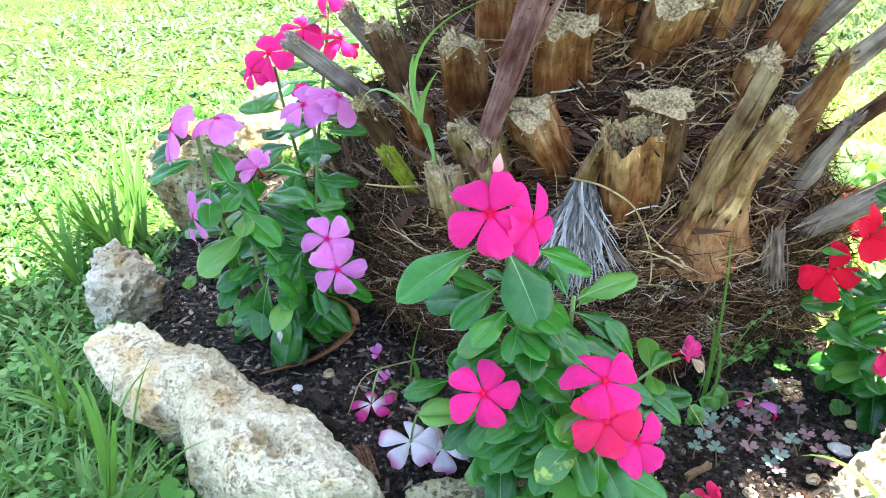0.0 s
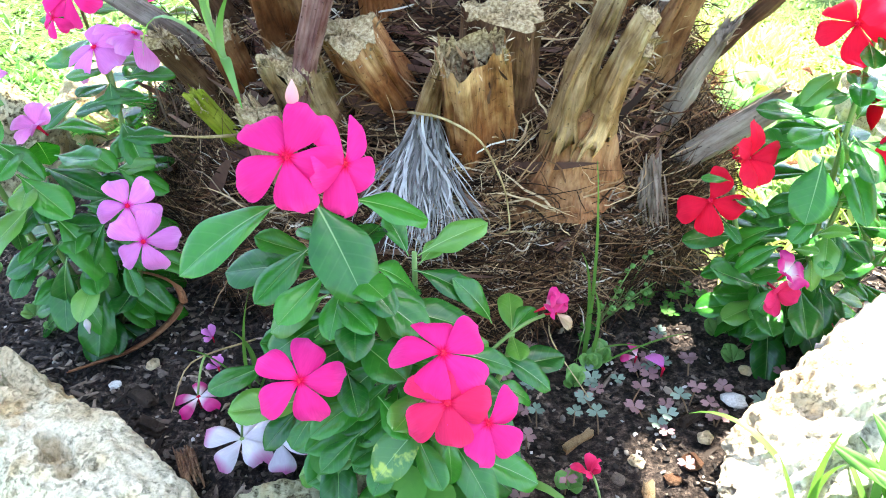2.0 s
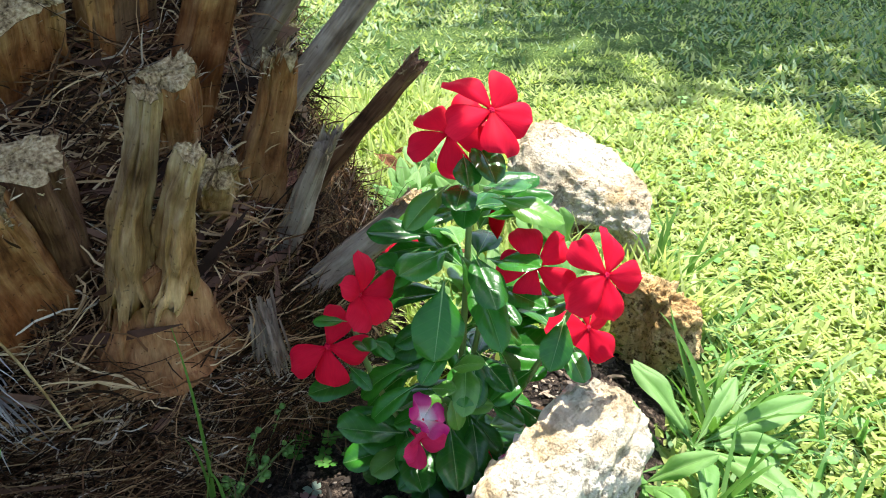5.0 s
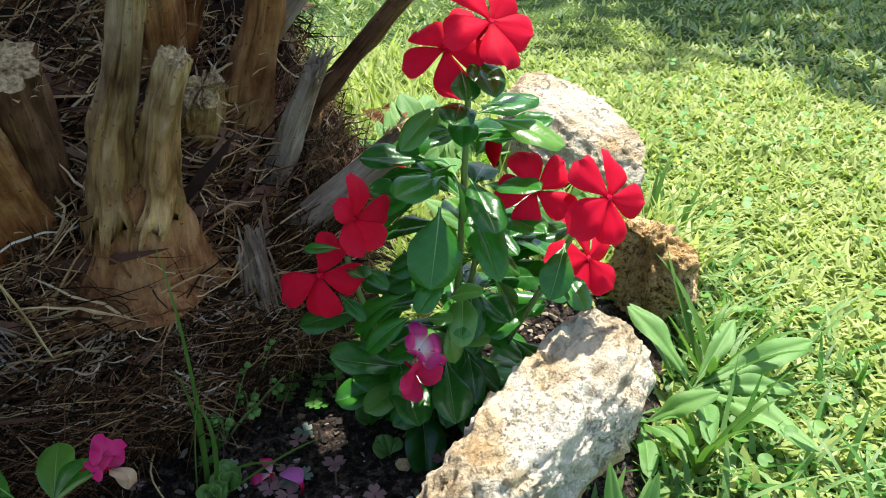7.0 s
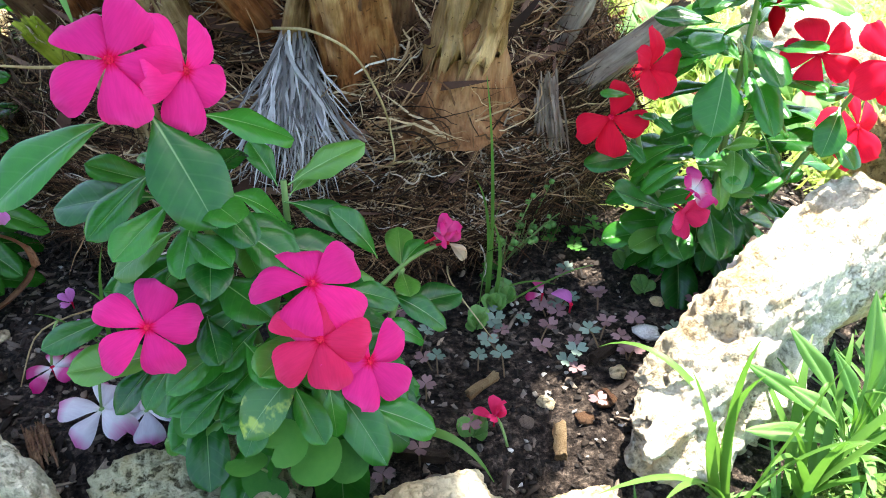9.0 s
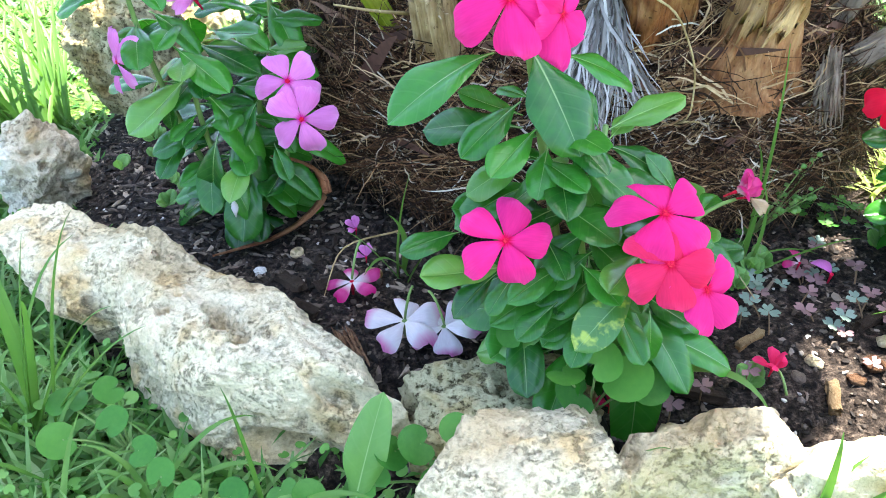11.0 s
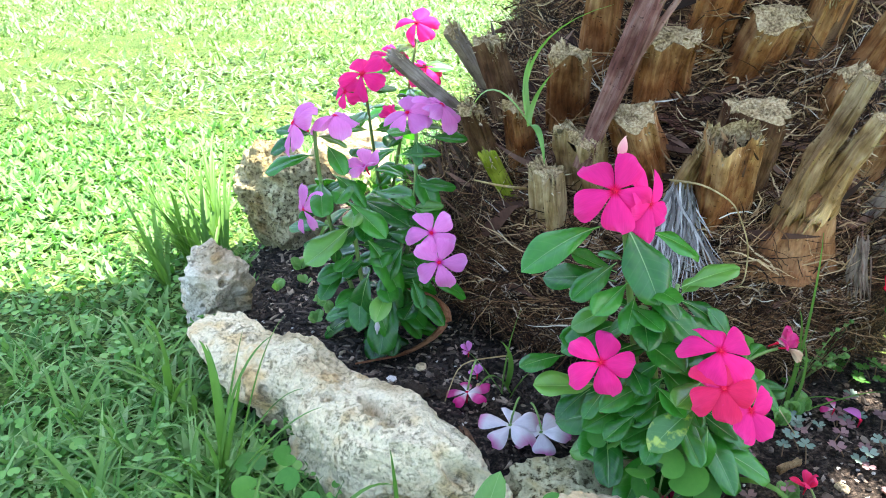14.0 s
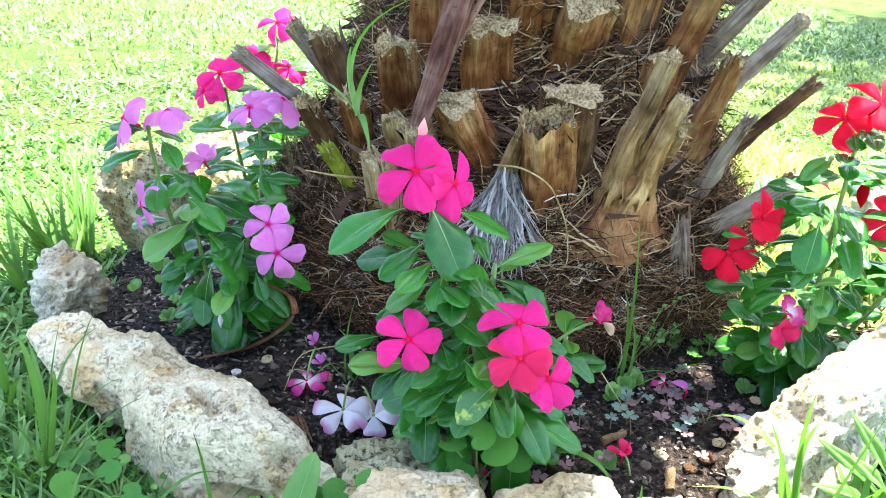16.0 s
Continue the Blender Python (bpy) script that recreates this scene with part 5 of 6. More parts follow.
rose = vinca("vinca with rose-red flowers behind the palm", (-0.15, 0.88, 0))
leafy_stem(rose, (-0.15, 0.88, 0), (-0.12, 0.9, 0.21), (0, 0, 0), 8, 0.045)
leafy_stem(rose, (-0.15, 0.88, 0), (-0.17, 0.835, 0.17), (0, -0.01, 0), 7, 0.045)
leafy_stem(rose, (-0.15, 0.88, 0), (-0.115, 0.89, 0.15), (0.01, 0, 0), 7, 0.042)
flower(rose, (-0.12, 0.897, 0.232), (-0.3, -0.45, 0.8), "hot", 0.027, 0, -0.25, 0.25)
flower(rose, (-0.172, 0.82, 0.188), (-0.3, -0.6, 0.6), "hot", 0.026, 20, -0.2, 0.2)
flower(rose, (-0.145, 0.876, 0.198), (0.1, -0.3, 0.9), "hot", 0.024, 40, -0.2)
flower(rose, (-0.108, 0.895, 0.183), (0.3, -0.3, 0.85), "hot", 0.025, 10, -0.2)
flower(rose, (-0.19, 0.82, 0.168), (-0.5, -0.6, 0.3), "hot", 0.018, 10)
flower(rose, (-0.142, 0.84, 0.14), (-0.2, -0.6, 0.3), "hot", 0.014, 0, 1.1)

red = vinca("tall vinca with red flowers beside the white boulder", (0.345, 0.52, 0))
leafy_stem(red, (0.345, 0.52, 0), (0.35, 0.508, 0.222), (0.004, 0.006, 0), 6, 0.04, start=0.1)
leafy_stem(red, (0.34, 0.52, 0), (0.285, 0.515, 0.12), (-0.008, 0, 0), 4, 0.042)
leafy_stem(red, (0.35, 0.52, 0), (0.395, 0.472, 0.138), (0.006, 0, 0), 5, 0.04)
leafy_stem(red, (0.345, 0.515, 0), (0.325, 0.49, 0.075), (0, -0.004, 0), 5, 0.044, droop=0.6)
leafy_stem(red, (0.345, 0.525, 0), (0.365, 0.52, 0.12), (0, 0, 0), 6, 0.044, droop=0.4)
leafy_stem(red, (0.345, 0.515, 0), (0.352, 0.492, 0.05), (0, -0.004, 0), 5, 0.044, droop=0.7)
leafy_stem(red, (0.335, 0.52, 0), (0.3, 0.505, 0.07), (0, -0.004, 0), 5, 0.044, droop=0.6)
leaf(red, (0.330, 0.500, 0.146), (0.314, 0.475, 0.118), wide=1.45)
leaf(red, (0.324, 0.510, 0.150), (0.294, 0.515, 0.147), wide=1.1)
leaf(red, (0.334, 0.515, 0.158), (0.309, 0.530, 0.158))
leaf(red, (0.342, 0.510, 0.156), (0.359, 0.500, 0.131), wide=1.1)
leaf(red, (0.327, 0.505, 0.159), (0.329, 0.490, 0.176), wide=1.2)
leaf(red, (0.334, 0.500, 0.122), (0.302, 0.500, 0.119))
leaf(red, (0.301, 0.490, 0.064), (0.262, 0.485, 0.083))
leaf(red, (0.327, 0.485, 0.088), (0.328, 0.475, 0.067), "young")
leaf(red, (0.356, 0.495, 0.105), (0.383, 0.480, 0.067))
leaf(red, (0.344, 0.495, 0.101), (0.337, 0.470, 0.087))
leaf(red, (0.327, 0.485, 0.101), (0.334, 0.475, 0.115), "young", wide=1.4)
leaf(red, (0.314, 0.485, 0.093), (0.325, 0.475, 0.097), "young", wide=1.4)
leaf(red, (0.310, 0.490, 0.093), (0.282, 0.490, 0.087))
leaf(red, (0.311, 0.500, 0.100), (0.280, 0.510, 0.089))
leaf(red, (0.319, 0.490, 0.062), (0.325, 0.475, 0.023))
leaf(red, (0.345, 0.495, 0.058), (0.355, 0.480, 0.038))
leaf(red, (0.310, 0.485, 0.068), (0.292, 0.480, 0.048))
leaf(red, (0.352, 0.495, 0.067), (0.372, 0.485, 0.049))
leaf(red, (0.360, 0.500, 0.115), (0.375, 0.490, 0.103))
leaf(red, (0.341, 0.500, 0.214), (0.335, 0.480, 0.208), wide=1.3)
leaf(red, (0.350, 0.505, 0.189), (0.383, 0.500, 0.200))
leaf(red, (0.344, 0.515, 0.178), (0.330, 0.530, 0.185))
leaf(red, (0.357, 0.510, 0.173), (0.377, 0.500, 0.176))
leaf(red, (0.329, 0.490, 0.115), (0.307, 0.475, 0.109))
leaf(red, (0.343, 0.500, 0.116), (0.365, 0.490, 0.119), "young")
leaf(red, (0.389, 0.475, 0.124), (0.371, 0.455, 0.113), wide=1.2)
leaf(red, (0.397, 0.475, 0.155), (0.387, 0.470, 0.170), "young")
leaf(red, (0.280, 0.510, 0.129), (0.264, 0.515, 0.133))
leaf(red, (0.289, 0.505, 0.120), (0.298, 0.490, 0.116))
leaf(red, (0.278, 0.510, 0.103), (0.287, 0.495, 0.096))
for k in range(44):
    a, h = pick.uniform(0, 6.283), pick.uniform(0.03, 0.205)
    r = 0.012 + 0.03 * (1 - h / 0.23) * pick.random()
    b0 = Vector((0.35 + r * math.cos(a), 0.515 + r * math.sin(a) * 0.8, h))
    leaf(red, b0, b0 + Vector((math.cos(a) * 0.036, math.sin(a) * 0.034, pick.uniform(-0.014, 0.012))) * pick.uniform(0.75, 1.15), "young" if k % 7 == 0 else "leaf", wide=1.1)
flower(red, (0.352, 0.492, 0.237), (0.1, -0.66, 0.65), "red", 0.0235, 0)
flower(red, (0.338, 0.51, 0.222), (-0.5, -0.55, 0.6), "red", 0.022, 30)
flower(red, (0.268, 0.508, 0.118), (-0.2, -0.85, 0.45), "red", 0.022, 20, petals=4)
flower(red, (0.286, 0.505, 0.146), (0.35, -0.75, 0.3), "red", 0.019, 30, 0.6)
flower(red, (0.374, 0.482, 0.154), (-0.45, -0.7, 0.4), "red", 0.022, 0)
flower(red, (0.400, 0.457, 0.155), (0.1, -0.8, 0.5), "red", 0.025, 15)
flower(red, (0.408, 0.48, 0.108), (0.3, -0.8, 0.4), "red", 0.025, 40)
flower(red, (0.369, 0.671, 0.082), (0.2, -0.8, 0.4), "red", 0.02, 0)
flower(red, (0.304, 0.476, 0.07), (0.1, -0.85, 0.05), "rose", 0.016, 0, 0.6, 0.5, label="crumpled deep pink flower")
flower(red, (0.306, 0.474, 0.083), (0.1, -0.5, 0.8), "striped", 0.014, 30, 0.6, 0.4, 5, label="rolled pink and white flower")
flower(red, (0.352, 0.48, 0.035), (0.2, -0.8, -0.3), "magenta", 0.015, 0, 0.9)
part("bud", RED_BUD_MESH, red, "dark red closed bud", axes(Vector((0.375, 0.528, 0.168)) - red.location, (1, 0, 0), (0, 0, -1), 0.02))

# ---- lawn ----
def lawn(name, label, count, x0, x1, y0, y1, length, width, lean, seed, segs, inner=0.98, outer=None, z0=-0.036, mat=GRASS):
    g = np.random.default_rng(seed)
    x, y = g.uniform(x0, x1, count), g.uniform(y0, y1, count)
    r = np.hypot((x - BED[0]) / 0.43, (y - BED[1]) / 0.435)
    keep = r > inner
    if outer:
        ox0, ox1, oy0, oy1 = outer
        keep &= ~((x > ox0) & (x < ox1) & (y > oy0) & (y < oy1))
    x, y = x[keep], y[keep]
    n = len(x)
    clump = np.array([noise.noise((p * 30, q * 30, 6)) + 0.6 * noise.noise((p * 11, q * 11, 2)) for p, q in zip(x, y)])
    start = np.stack([x, y, np.full(n, z0)], 1)
    a, t = g.uniform(0, 2 * math.pi, n), np.abs(g.normal(lean, 0.3, n))
    d = np.stack([np.cos(a) * np.sin(t), np.sin(a) * np.sin(t), np.cos(t)], 1)
    nn = np.stack([np.cos(a), np.sin(a), np.full(n, -0.5)], 1)
    v, f = ribbons(start, d, nn, g.uniform(*length, n) * (1 + 0.55 * clump), g.uniform(*width, n), g.uniform(0.1, 1.0, n), segs, 0.0, 2.4, seed)
    tagged(new(name, strip_mesh(name, v, f, mat)), label, "grass", kind="stuff")


lawn("lawn_grass", "short mown green lawn grass", 78000, -0.9, 0.42, 0.1, 1.4, (0.012, 0.027), (0.0045, 0.0085), 0.85, 11, 3)
lawn("lawn_grass_middle", "short mown lawn grass behind the palm", 125000, 0.0, 2.1, 0.3, 2.4, (0.012, 0.026), (0.0045, 0.0085), 0.95, 16, 2, 1.0, (-0.9, 1.1, 0.1, 1.4), mat=GRASS_SUN)
lawn("lawn_grass_beyond", "short mown lawn grass farther off", 150000, -2.4, 2.0, 0.3, 4.2, (0.016, 0.034), (0.005, 0.01), 0.9, 12, 2, 1.0, (-0.9, 1.1, 0.1, 1.4), mat=GRASS_FAR)
lawn("lawn_grass_open", "short lawn grass coloured paler for the open sun", 92000, 0.42, 1.1, 0.1, 1.4, (0.011, 0.023), (0.0035, 0.0068), 0.95, 15, 3, mat=GRASS_SUN)
lawn("long_grass", "longer unmown grass beside the slab", 2600, -0.44, -0.04, 0.24, 0.62, (0.022, 0.05), (0.002, 0.004), 0.8, 13, 4, 1.02)
lawn("long_grass_edge", "longer unmown grass beside the boulder", 1500, 0.22, 0.66, 0.24, 0.62, (0.025, 0.06), (0.0025, 0.005), 0.7, 14, 4, 1.04)

# ---- grass tufts, weeds and litter ----
def blade_mesh(a, b, bow, width, n=10, fold=0.35):
    """One folded grass blade from a to b, bowed, with a tapering tip."""
    path = arc(a, b, bow, n)
    vs, fs = [], []
    d0 = (path[-1] - path[0]).normalized()
    side = d0.cross(UP)
    side = side.normalized() if side.length > 0.05 else Vector((1, 0, 0))
    for i, p in enumerate(path):
        s = i / n
        w = width * (0.6 + 0.4 * min(1, s * 4)) * (1 - s ** 2.2) * 0.5 + 0.0002
        d = (path[min(i + 1, n)] - path[max(i - 1, 0)]).normalized()
        up = side.cross(d).normalized()
        vs += [p - side * w + up * w * fold, p, p + side * w + up * w * fold]
    for i in range(n):
        for k in (0, 1):
            fs.append((i * 3 + k, i * 3 + k + 1, i * 3 + k + 4, i * 3 + k + 3))
    return mesh_of("blade", vs, fs, TALL)


def tuft(label, base, tips, bow=0.02, width=0.005, spread=0.006, group="grass tufts at the stones"):
    """A tuft of long grass: blades from one foot to the given tips."""
    base = Vector(base)
    ob = thing("grass_tuft", label, "grass", group, base)
    for t in tips:
        t = Vector(t) - base
        foot = Vector((pick.uniform(-spread, spread), pick.uniform(-spread, spread), -0.004))
        part("blade", blade_mesh(foot, t, (pick.uniform(-0.006, 0.006), pick.uniform(-0.006, 0.006), bow * pick.uniform(0.6, 1.4)), width * pick.uniform(0.75, 1.2)), ob)
    return ob


def fan(base, count, height, reach, seed, az0=0.0, az1=6.283):
    g = random.Random(seed)
    out = []
    for _ in range(count):
        a, r, h = g.uniform(az0, az1), reach * g.uniform(0.4, 1.1), height * g.uniform(0.35, 1.05)
        out.append((base[0] + r * math.cos(a), base[1] + r * math.sin(a), base[2] + h))
    return out


LONG = "long green grass blades growing beside the stones"
tuft(LONG, (-0.222, 0.418, -0.03), [(-0.174, 0.42, 0.112), (-0.205, 0.43, 0.094), (-0.237, 0.45, 0.07), (-0.16, 0.4, 0.07), (-0.15, 0.41, 0.05), (-0.19, 0.45, 0.08), (-0.2, 0.4, 0.075), (-0.235, 0.43, 0.085), (-0.24, 0.4, 0.04), (-0.26, 0.38, 0.02)], 0.018, 0.005)
tuft(LONG, (-0.088, 0.342, -0.025), [(-0.099, 0.335, 0.074), (-0.13, 0.31, 0.03), (-0.04, 0.32, 0.02), (-0.07, 0.3, 0.03)], 0.012, 0.006)
tuft(LONG, (-0.29, 0.52, -0.025), [(-0.31, 0.52, 0.055), (-0.33, 0.48, 0.03), (-0.28, 0.47, 0.035), (-0.25, 0.47, 0.03), (-0.35, 0.5, 0.02)], 0.014, 0.006)
for x, y, n, sd in ((-0.33, 0.56, 8, 71), (-0.36, 0.49, 8, 72), (-0.3, 0.39, 9, 73), (-0.18, 0.33, 9, 74), (-0.24, 0.35, 8, 75), (-0.27, 0.5, 7, 76), (-0.24, 0.42, 9, 1), (-0.15, 0.36, 8, 2), (-0.21, 0.38, 8, 3), (-0.12, 0.33, 7, 4), (-0.3, 0.45, 6, 5)):
    tuft("leaning green grass blades beside the slab", (x, y, -0.03), fan((x, y, -0.03), n, 0.04, 0.06, sd), 0.014, 0.0036)
for x, y, n, sd in ((-0.335, 0.775, 24, 11), (-0.335, 0.83, 26, 12), (-0.36, 0.9, 18, 13), (-0.37, 0.74, 18, 14), (-0.36, 0.8, 22, 15)):
    tuft("tall bright grass clump beside the dark stone", (x, y, -0.03), fan((x, y, -0.03), n, 0.11, 0.09, sd, 1.6, 4.8), 0.014, 0.0044)
tuft("sunlit grass clump in front of the white boulder", (0.275, 0.345, -0.025), [(0.244, 0.31, 0.115), (0.233, 0.31, 0.078), (0.25, 0.31, 0.097), (0.232, 0.33, 0.086), (0.182, 0.3, 0.062), (0.21, 0.3, 0.05), (0.287, 0.31, 0.1), (0.3, 0.3, 0.06)], 0.012, 0.0058)
tuft("sunlit grass clump in front of the white boulder", (0.315, 0.345, -0.025), fan((0.315, 0.335, -0.025), 16, 0.085, 0.06, 22), 0.014, 0.005)
tuft("sunlit grass clump in front of the white boulder", (0.38, 0.36, -0.025), fan((0.38, 0.35, -0.025), 12, 0.07, 0.06, 23), 0.014, 0.006)
tuft("arching grass blade across the boulder", (0.285, 0.368, 0.0), [(0.238, 0.43, 0.02)], 0.034, 0.0065)
tuft("arching grass blade across the soil", (0.105, 0.41, 0.0), [(0.162, 0.369, 0.0)], 0.034, 0.0075)
tuft("short grass blades between the front stones", (0.15, 0.315, -0.02), [(0.155, 0.31, 0.055), (0.17, 0.31, 0.04), (0.2, 0.3, 0.045), (0.13, 0.3, 0.03)], 0.006, 0.006)
tuft("short grass blades between the front stones", (0.075, 0.345, -0.02), [(0.088, 0.32, 0.04), (0.06, 0.33, 0.035), (0.02, 0.32, 0.03)], 0.01, 0.006)
tuft("thin grass stalks at the foot of the palm", (0.197, 0.512, 0.0), [(0.195, 0.507, 0.15), (0.189, 0.505, 0.09), (0.205, 0.505, 0.078), (0.235, 0.492, 0.02), (0.26, 0.492, 0.03), (0.2, 0.51, 0.06)], 0.01, 0.0024)
tuft("thin grass blades between the plants", (-0.02, 0.52, 0.0), [(-0.015, 0.515, 0.075), (-0.03, 0.51, 0.05), (-0.055, 0.5, 0.045), (0.0, 0.5, 0.03), (-0.045, 0.49, 0.02)], 0.008, 0.0045)
trunk_grass = thing("grass_plant", "pale thin grass plant rooted in the palm trunk", "grass", at=(-0.015, 0.56, 0.21))
for tip, bow, wide in (((0.05, -0.02, 0.088), (-0.022, 0, 0.012), 0.0085), ((-0.046, 0.005, -0.002), (-0.006, -0.01, 0.026), 0.0055), ((0.01, -0.03, -0.024), (0.0, -0.008, 0.01), 0.006), ((-0.004, -0.015, 0.05), (-0.004, 0, 0.004), 0.005), ((0.012, -0.02, 0.04), (-0.004, 0, 0.0), 0.005)):
    part("blade", blade_mesh((0, 0, -0.004), Vector(tip), bow, wide), trunk_grass).data.materials[0] = WEED
for x, y, n, sd in ((0.64, 0.68, 9, 31), (0.6, 0.66, 8, 32), (0.68, 0.85, 8, 33), (0.53, 0.5, 9, 34), (0.47, 0.44, 8, 35), (0.66, 0.92, 8, 36)):
    tuft("bright grass blades at the lawn edge", (x, y, -0.03), fan((x, y, -0.03), n, 0.085, 0.07, sd), 0.012, 0.0055)


def weed_leaf_mesh(name, mat, wide):
    return leaf_mesh(name, 0.34, 0.2, 0.3, mat, wide)


BROAD_LEAF, NARROW_LEAF, SMALL_LEAF = weed_leaf_mesh("leaf", WEED, 0.17), weed_leaf_mesh("leaf", WEED, 0.1), leaf_mesh("leaf", 0.1, 0.2, 0.0, WEED, 0.34)


def rosette(label, base, tips, me, wide=1.0, name="broadleaf_weed", stalk=False):
    base = Vector(base)
    ob = thing(name, label, "weed", "weeds round the bed", base)
    for t in tips:
        d = Vector(t) - base
        part("leaf", me, ob, m=axes((0, 0, 0), d, (0, -0.5, 1), d.length) @ Matrix.Diagonal((1, wide, 1, 1)))
    return ob


rosette("rosette of broad pale green leaves on the lawn", (0.508, 0.49, -0.02),
        [(0.588, 0.47, 0.02), (0.525, 0.415, 0.012), (0.482, 0.438, 0.012), (0.5, 0.535, 0.03), (0.49, 0.52, 0.035), (0.55, 0.5, 0.02), (0.56, 0.455, 0.0)], BROAD_LEAF, 0.66)
rosette("young broad leaves between boulder and lawn", (0.455, 0.475, -0.02), [(0.435, 0.435, 0.0), (0.455, 0.435, 0.012), (0.475, 0.45, 0.02), (0.462, 0.495, 0.03), (0.442, 0.455, 0.02)], BROAD_LEAF, 0.8)
rosette("light green toothed weed leaf beside the slab", (-0.052, 0.34, -0.02), [(-0.04, 0.345, 0.042), (-0.075, 0.33, 0.01), (-0.03, 0.31, 0.0)], BROAD_LEAF, 0.9)
rosette("narrow-leaved herb in the sunlit grass", (0.352, 0.365, -0.02), [(0.327, 0.35, 0.065), (0.3, 0.34, 0.04), (0.36, 0.33, 0.045), (0.335, 0.32, 0.03), (0.37, 0.36, 0.05), (0.31, 0.36, 0.05), (0.34, 0.335, 0.06), (0.322, 0.34, 0.052), (0.352, 0.345, 0.068), (0.362, 0.345, 0.06)], NARROW_LEAF, 0.55)
for bx, by, k in ((0.2, 0.505, 1), (0.185, 0.488, 2), (0.297, 0.527, 3), (0.297, 0.496, 4), (-0.24, 0.68, 5), (-0.225, 0.735, 6), (0.16, 0.4, 7), (0.21, 0.51, 8)):
    rosette("small leafy green seedling in the soil", (bx, by, 0.0), fan((bx, by, 0.0), 18 if k < 3 or k == 8 else 8, 0.013, 0.009, 40 + k), SMALL_LEAF, name="seedling")
for bx, by, k in ((-0.215, 0.7, 1), (-0.195, 0.655, 2), (-0.19, 0.62, 3), (-0.17, 0.6, 4), (-0.18, 0.64, 5)):
    rosette("bluish round-leaved seedling in the soil", (bx, by, 0.0), fan((bx, by, 0.0), 5, 0.01, 0.009, 60 + k), SMALL_LEAF, 1.0, name="seedling")


def round_leaf_mesh(mat):
    """A round leaf with a notch at its stalk."""
    vs, fs = [(0.06, 0, 0.03)], []
    n = 18
    for ring in (0.55, 1.0):
        for k in range(n):
            a = 2 * math.pi * k / n
            r = ring * (0.5 - 0.3 * math.exp(-((min(a, 2 * math.pi - a)) / 0.35) ** 2))
            vs.append((-r * math.cos(a) + 0.1, r * math.sin(a), 0.04 * ring * ring + 0.02 * math.sin(3 * a) * ring))
    for k in range(n):
        k2 = (k + 1) % n
        fs.append((0, 1 + k, 1 + k2))
        fs.append((1 + k, 1 + n + k, 1 + n + k2, 1 + k2))
    return mesh_of("leaf", vs, fs, mat)


ROUND = round_leaf_mesh(CLOVER)


def round_weed(label, base, heads, size):
    base = Vector(base)
    ob = thing("round_leaved_weed", label, "weed", "round-leaved weeds", base)
    for h in heads:
        h = Vector(h) - base
        vs, fs = tube(arc((0, 0, -0.003), h, (0, 0, 0.004), 5), [0.0007] * 6, 5)
        part("stalk", mesh_of("stalk", vs, fs, STEM), ob)
        part("leaf", ROUND, ob, m=axes(h, (pick.uniform(-1, 1), pick.uniform(-1, 1), 0.1), (pick.uniform(-0.3, 0.3), -0.6, 1), size * pick.uniform(0.8, 1.2)))


round_weed("round heart-shaped leaves under the hot pink flowers", (0.07, 0.385, 0.0), [(0.051, 0.368, 0.042), (0.066, 0.366, 0.05), (0.079, 0.366, 0.04), (0.06, 0.372, 0.025), (0.092, 0.37, 0.03)], 0.022)
round_weed("single round leaf beside the fallen petals", (0.03, 0.405, 0.0), [(0.031, 0.39, 0.05)], 0.016)
round_weed("round weed leaves at the small wedge stone", (0.0, 0.36, -0.02), [(0.0, 0.352, 0.026), (-0.018, 0.35, 0.02), (-0.03, 0.352, 0.014), (0.012, 0.35, 0.012), (-0.01, 0.34, 0.005), (-0.04, 0.345, 0.0), (0.02, 0.345, 0.02)], 0.017)
round_weed("round weed leaves beside the slab", (-0.1, 0.345, -0.025), [(-0.083, 0.345, 0.0), (-0.105, 0.34, 0.004), (-0.125, 0.345, 0.0), (-0.14, 0.355, 0.003), (-0.09, 0.325, 0.0), (-0.07, 0.335, 0.005)], 0.016)
round_weed("round weed leaves beside the slab", (-0.17, 0.4, -0.025), [(-0.172, 0.39, 0.004), (-0.175, 0.41, 0.01), (-0.195, 0.385, 0.0), (-0.155, 0.375, 0.0), (-0.2, 0.41, 0.0)], 0.019)


def clover_carpet(count, x0, x1, y0, y1, seed, lo=0.005, hi=0.011):
    """Small round leaves of creeping weeds in the lawn, in the shade by the slab."""
    g = np.random.default_rng(seed)
    src = np.array([v.co[:] for v in ROUND.vertices])
    quads = [list(f.vertices) for f in ROUND.polygons]
    vs, fs = [], []
    made = 0
    while made < count:
        x, y = g.uniform(x0, x1), g.uniform(y0, y1)
        if bed_reach(x, y) < 1.0 or noise.noise((x * 7, y * 7, 4)) < g.uniform(-0.6, 0.5):
            continue
        m = axes((x, y, g.uniform(-0.022, 0.0)), (g.normal(), g.normal(), 0.1), (g.normal() * 0.3, g.normal() * 0.3 - 0.2, 1), g.uniform(lo, hi))
        k = len(vs)
        vs += [m @ Vector(c) for c in src]
        fs += [[k + i for i in f] for f in quads]
        made += 1
    tagged(new("creeping_clover", mesh_of("creeping_clover", vs, fs, GRASS_CLOVER)), "small round clover leaves among the grass", "clover", kind="stuff")


clover_carpet(1500, -0.75, 0.0, 0.2, 0.85, 5, 0.004, 0.009)
clover_carpet(500, 0.42, 1.0, 0.3, 1.1, 6)


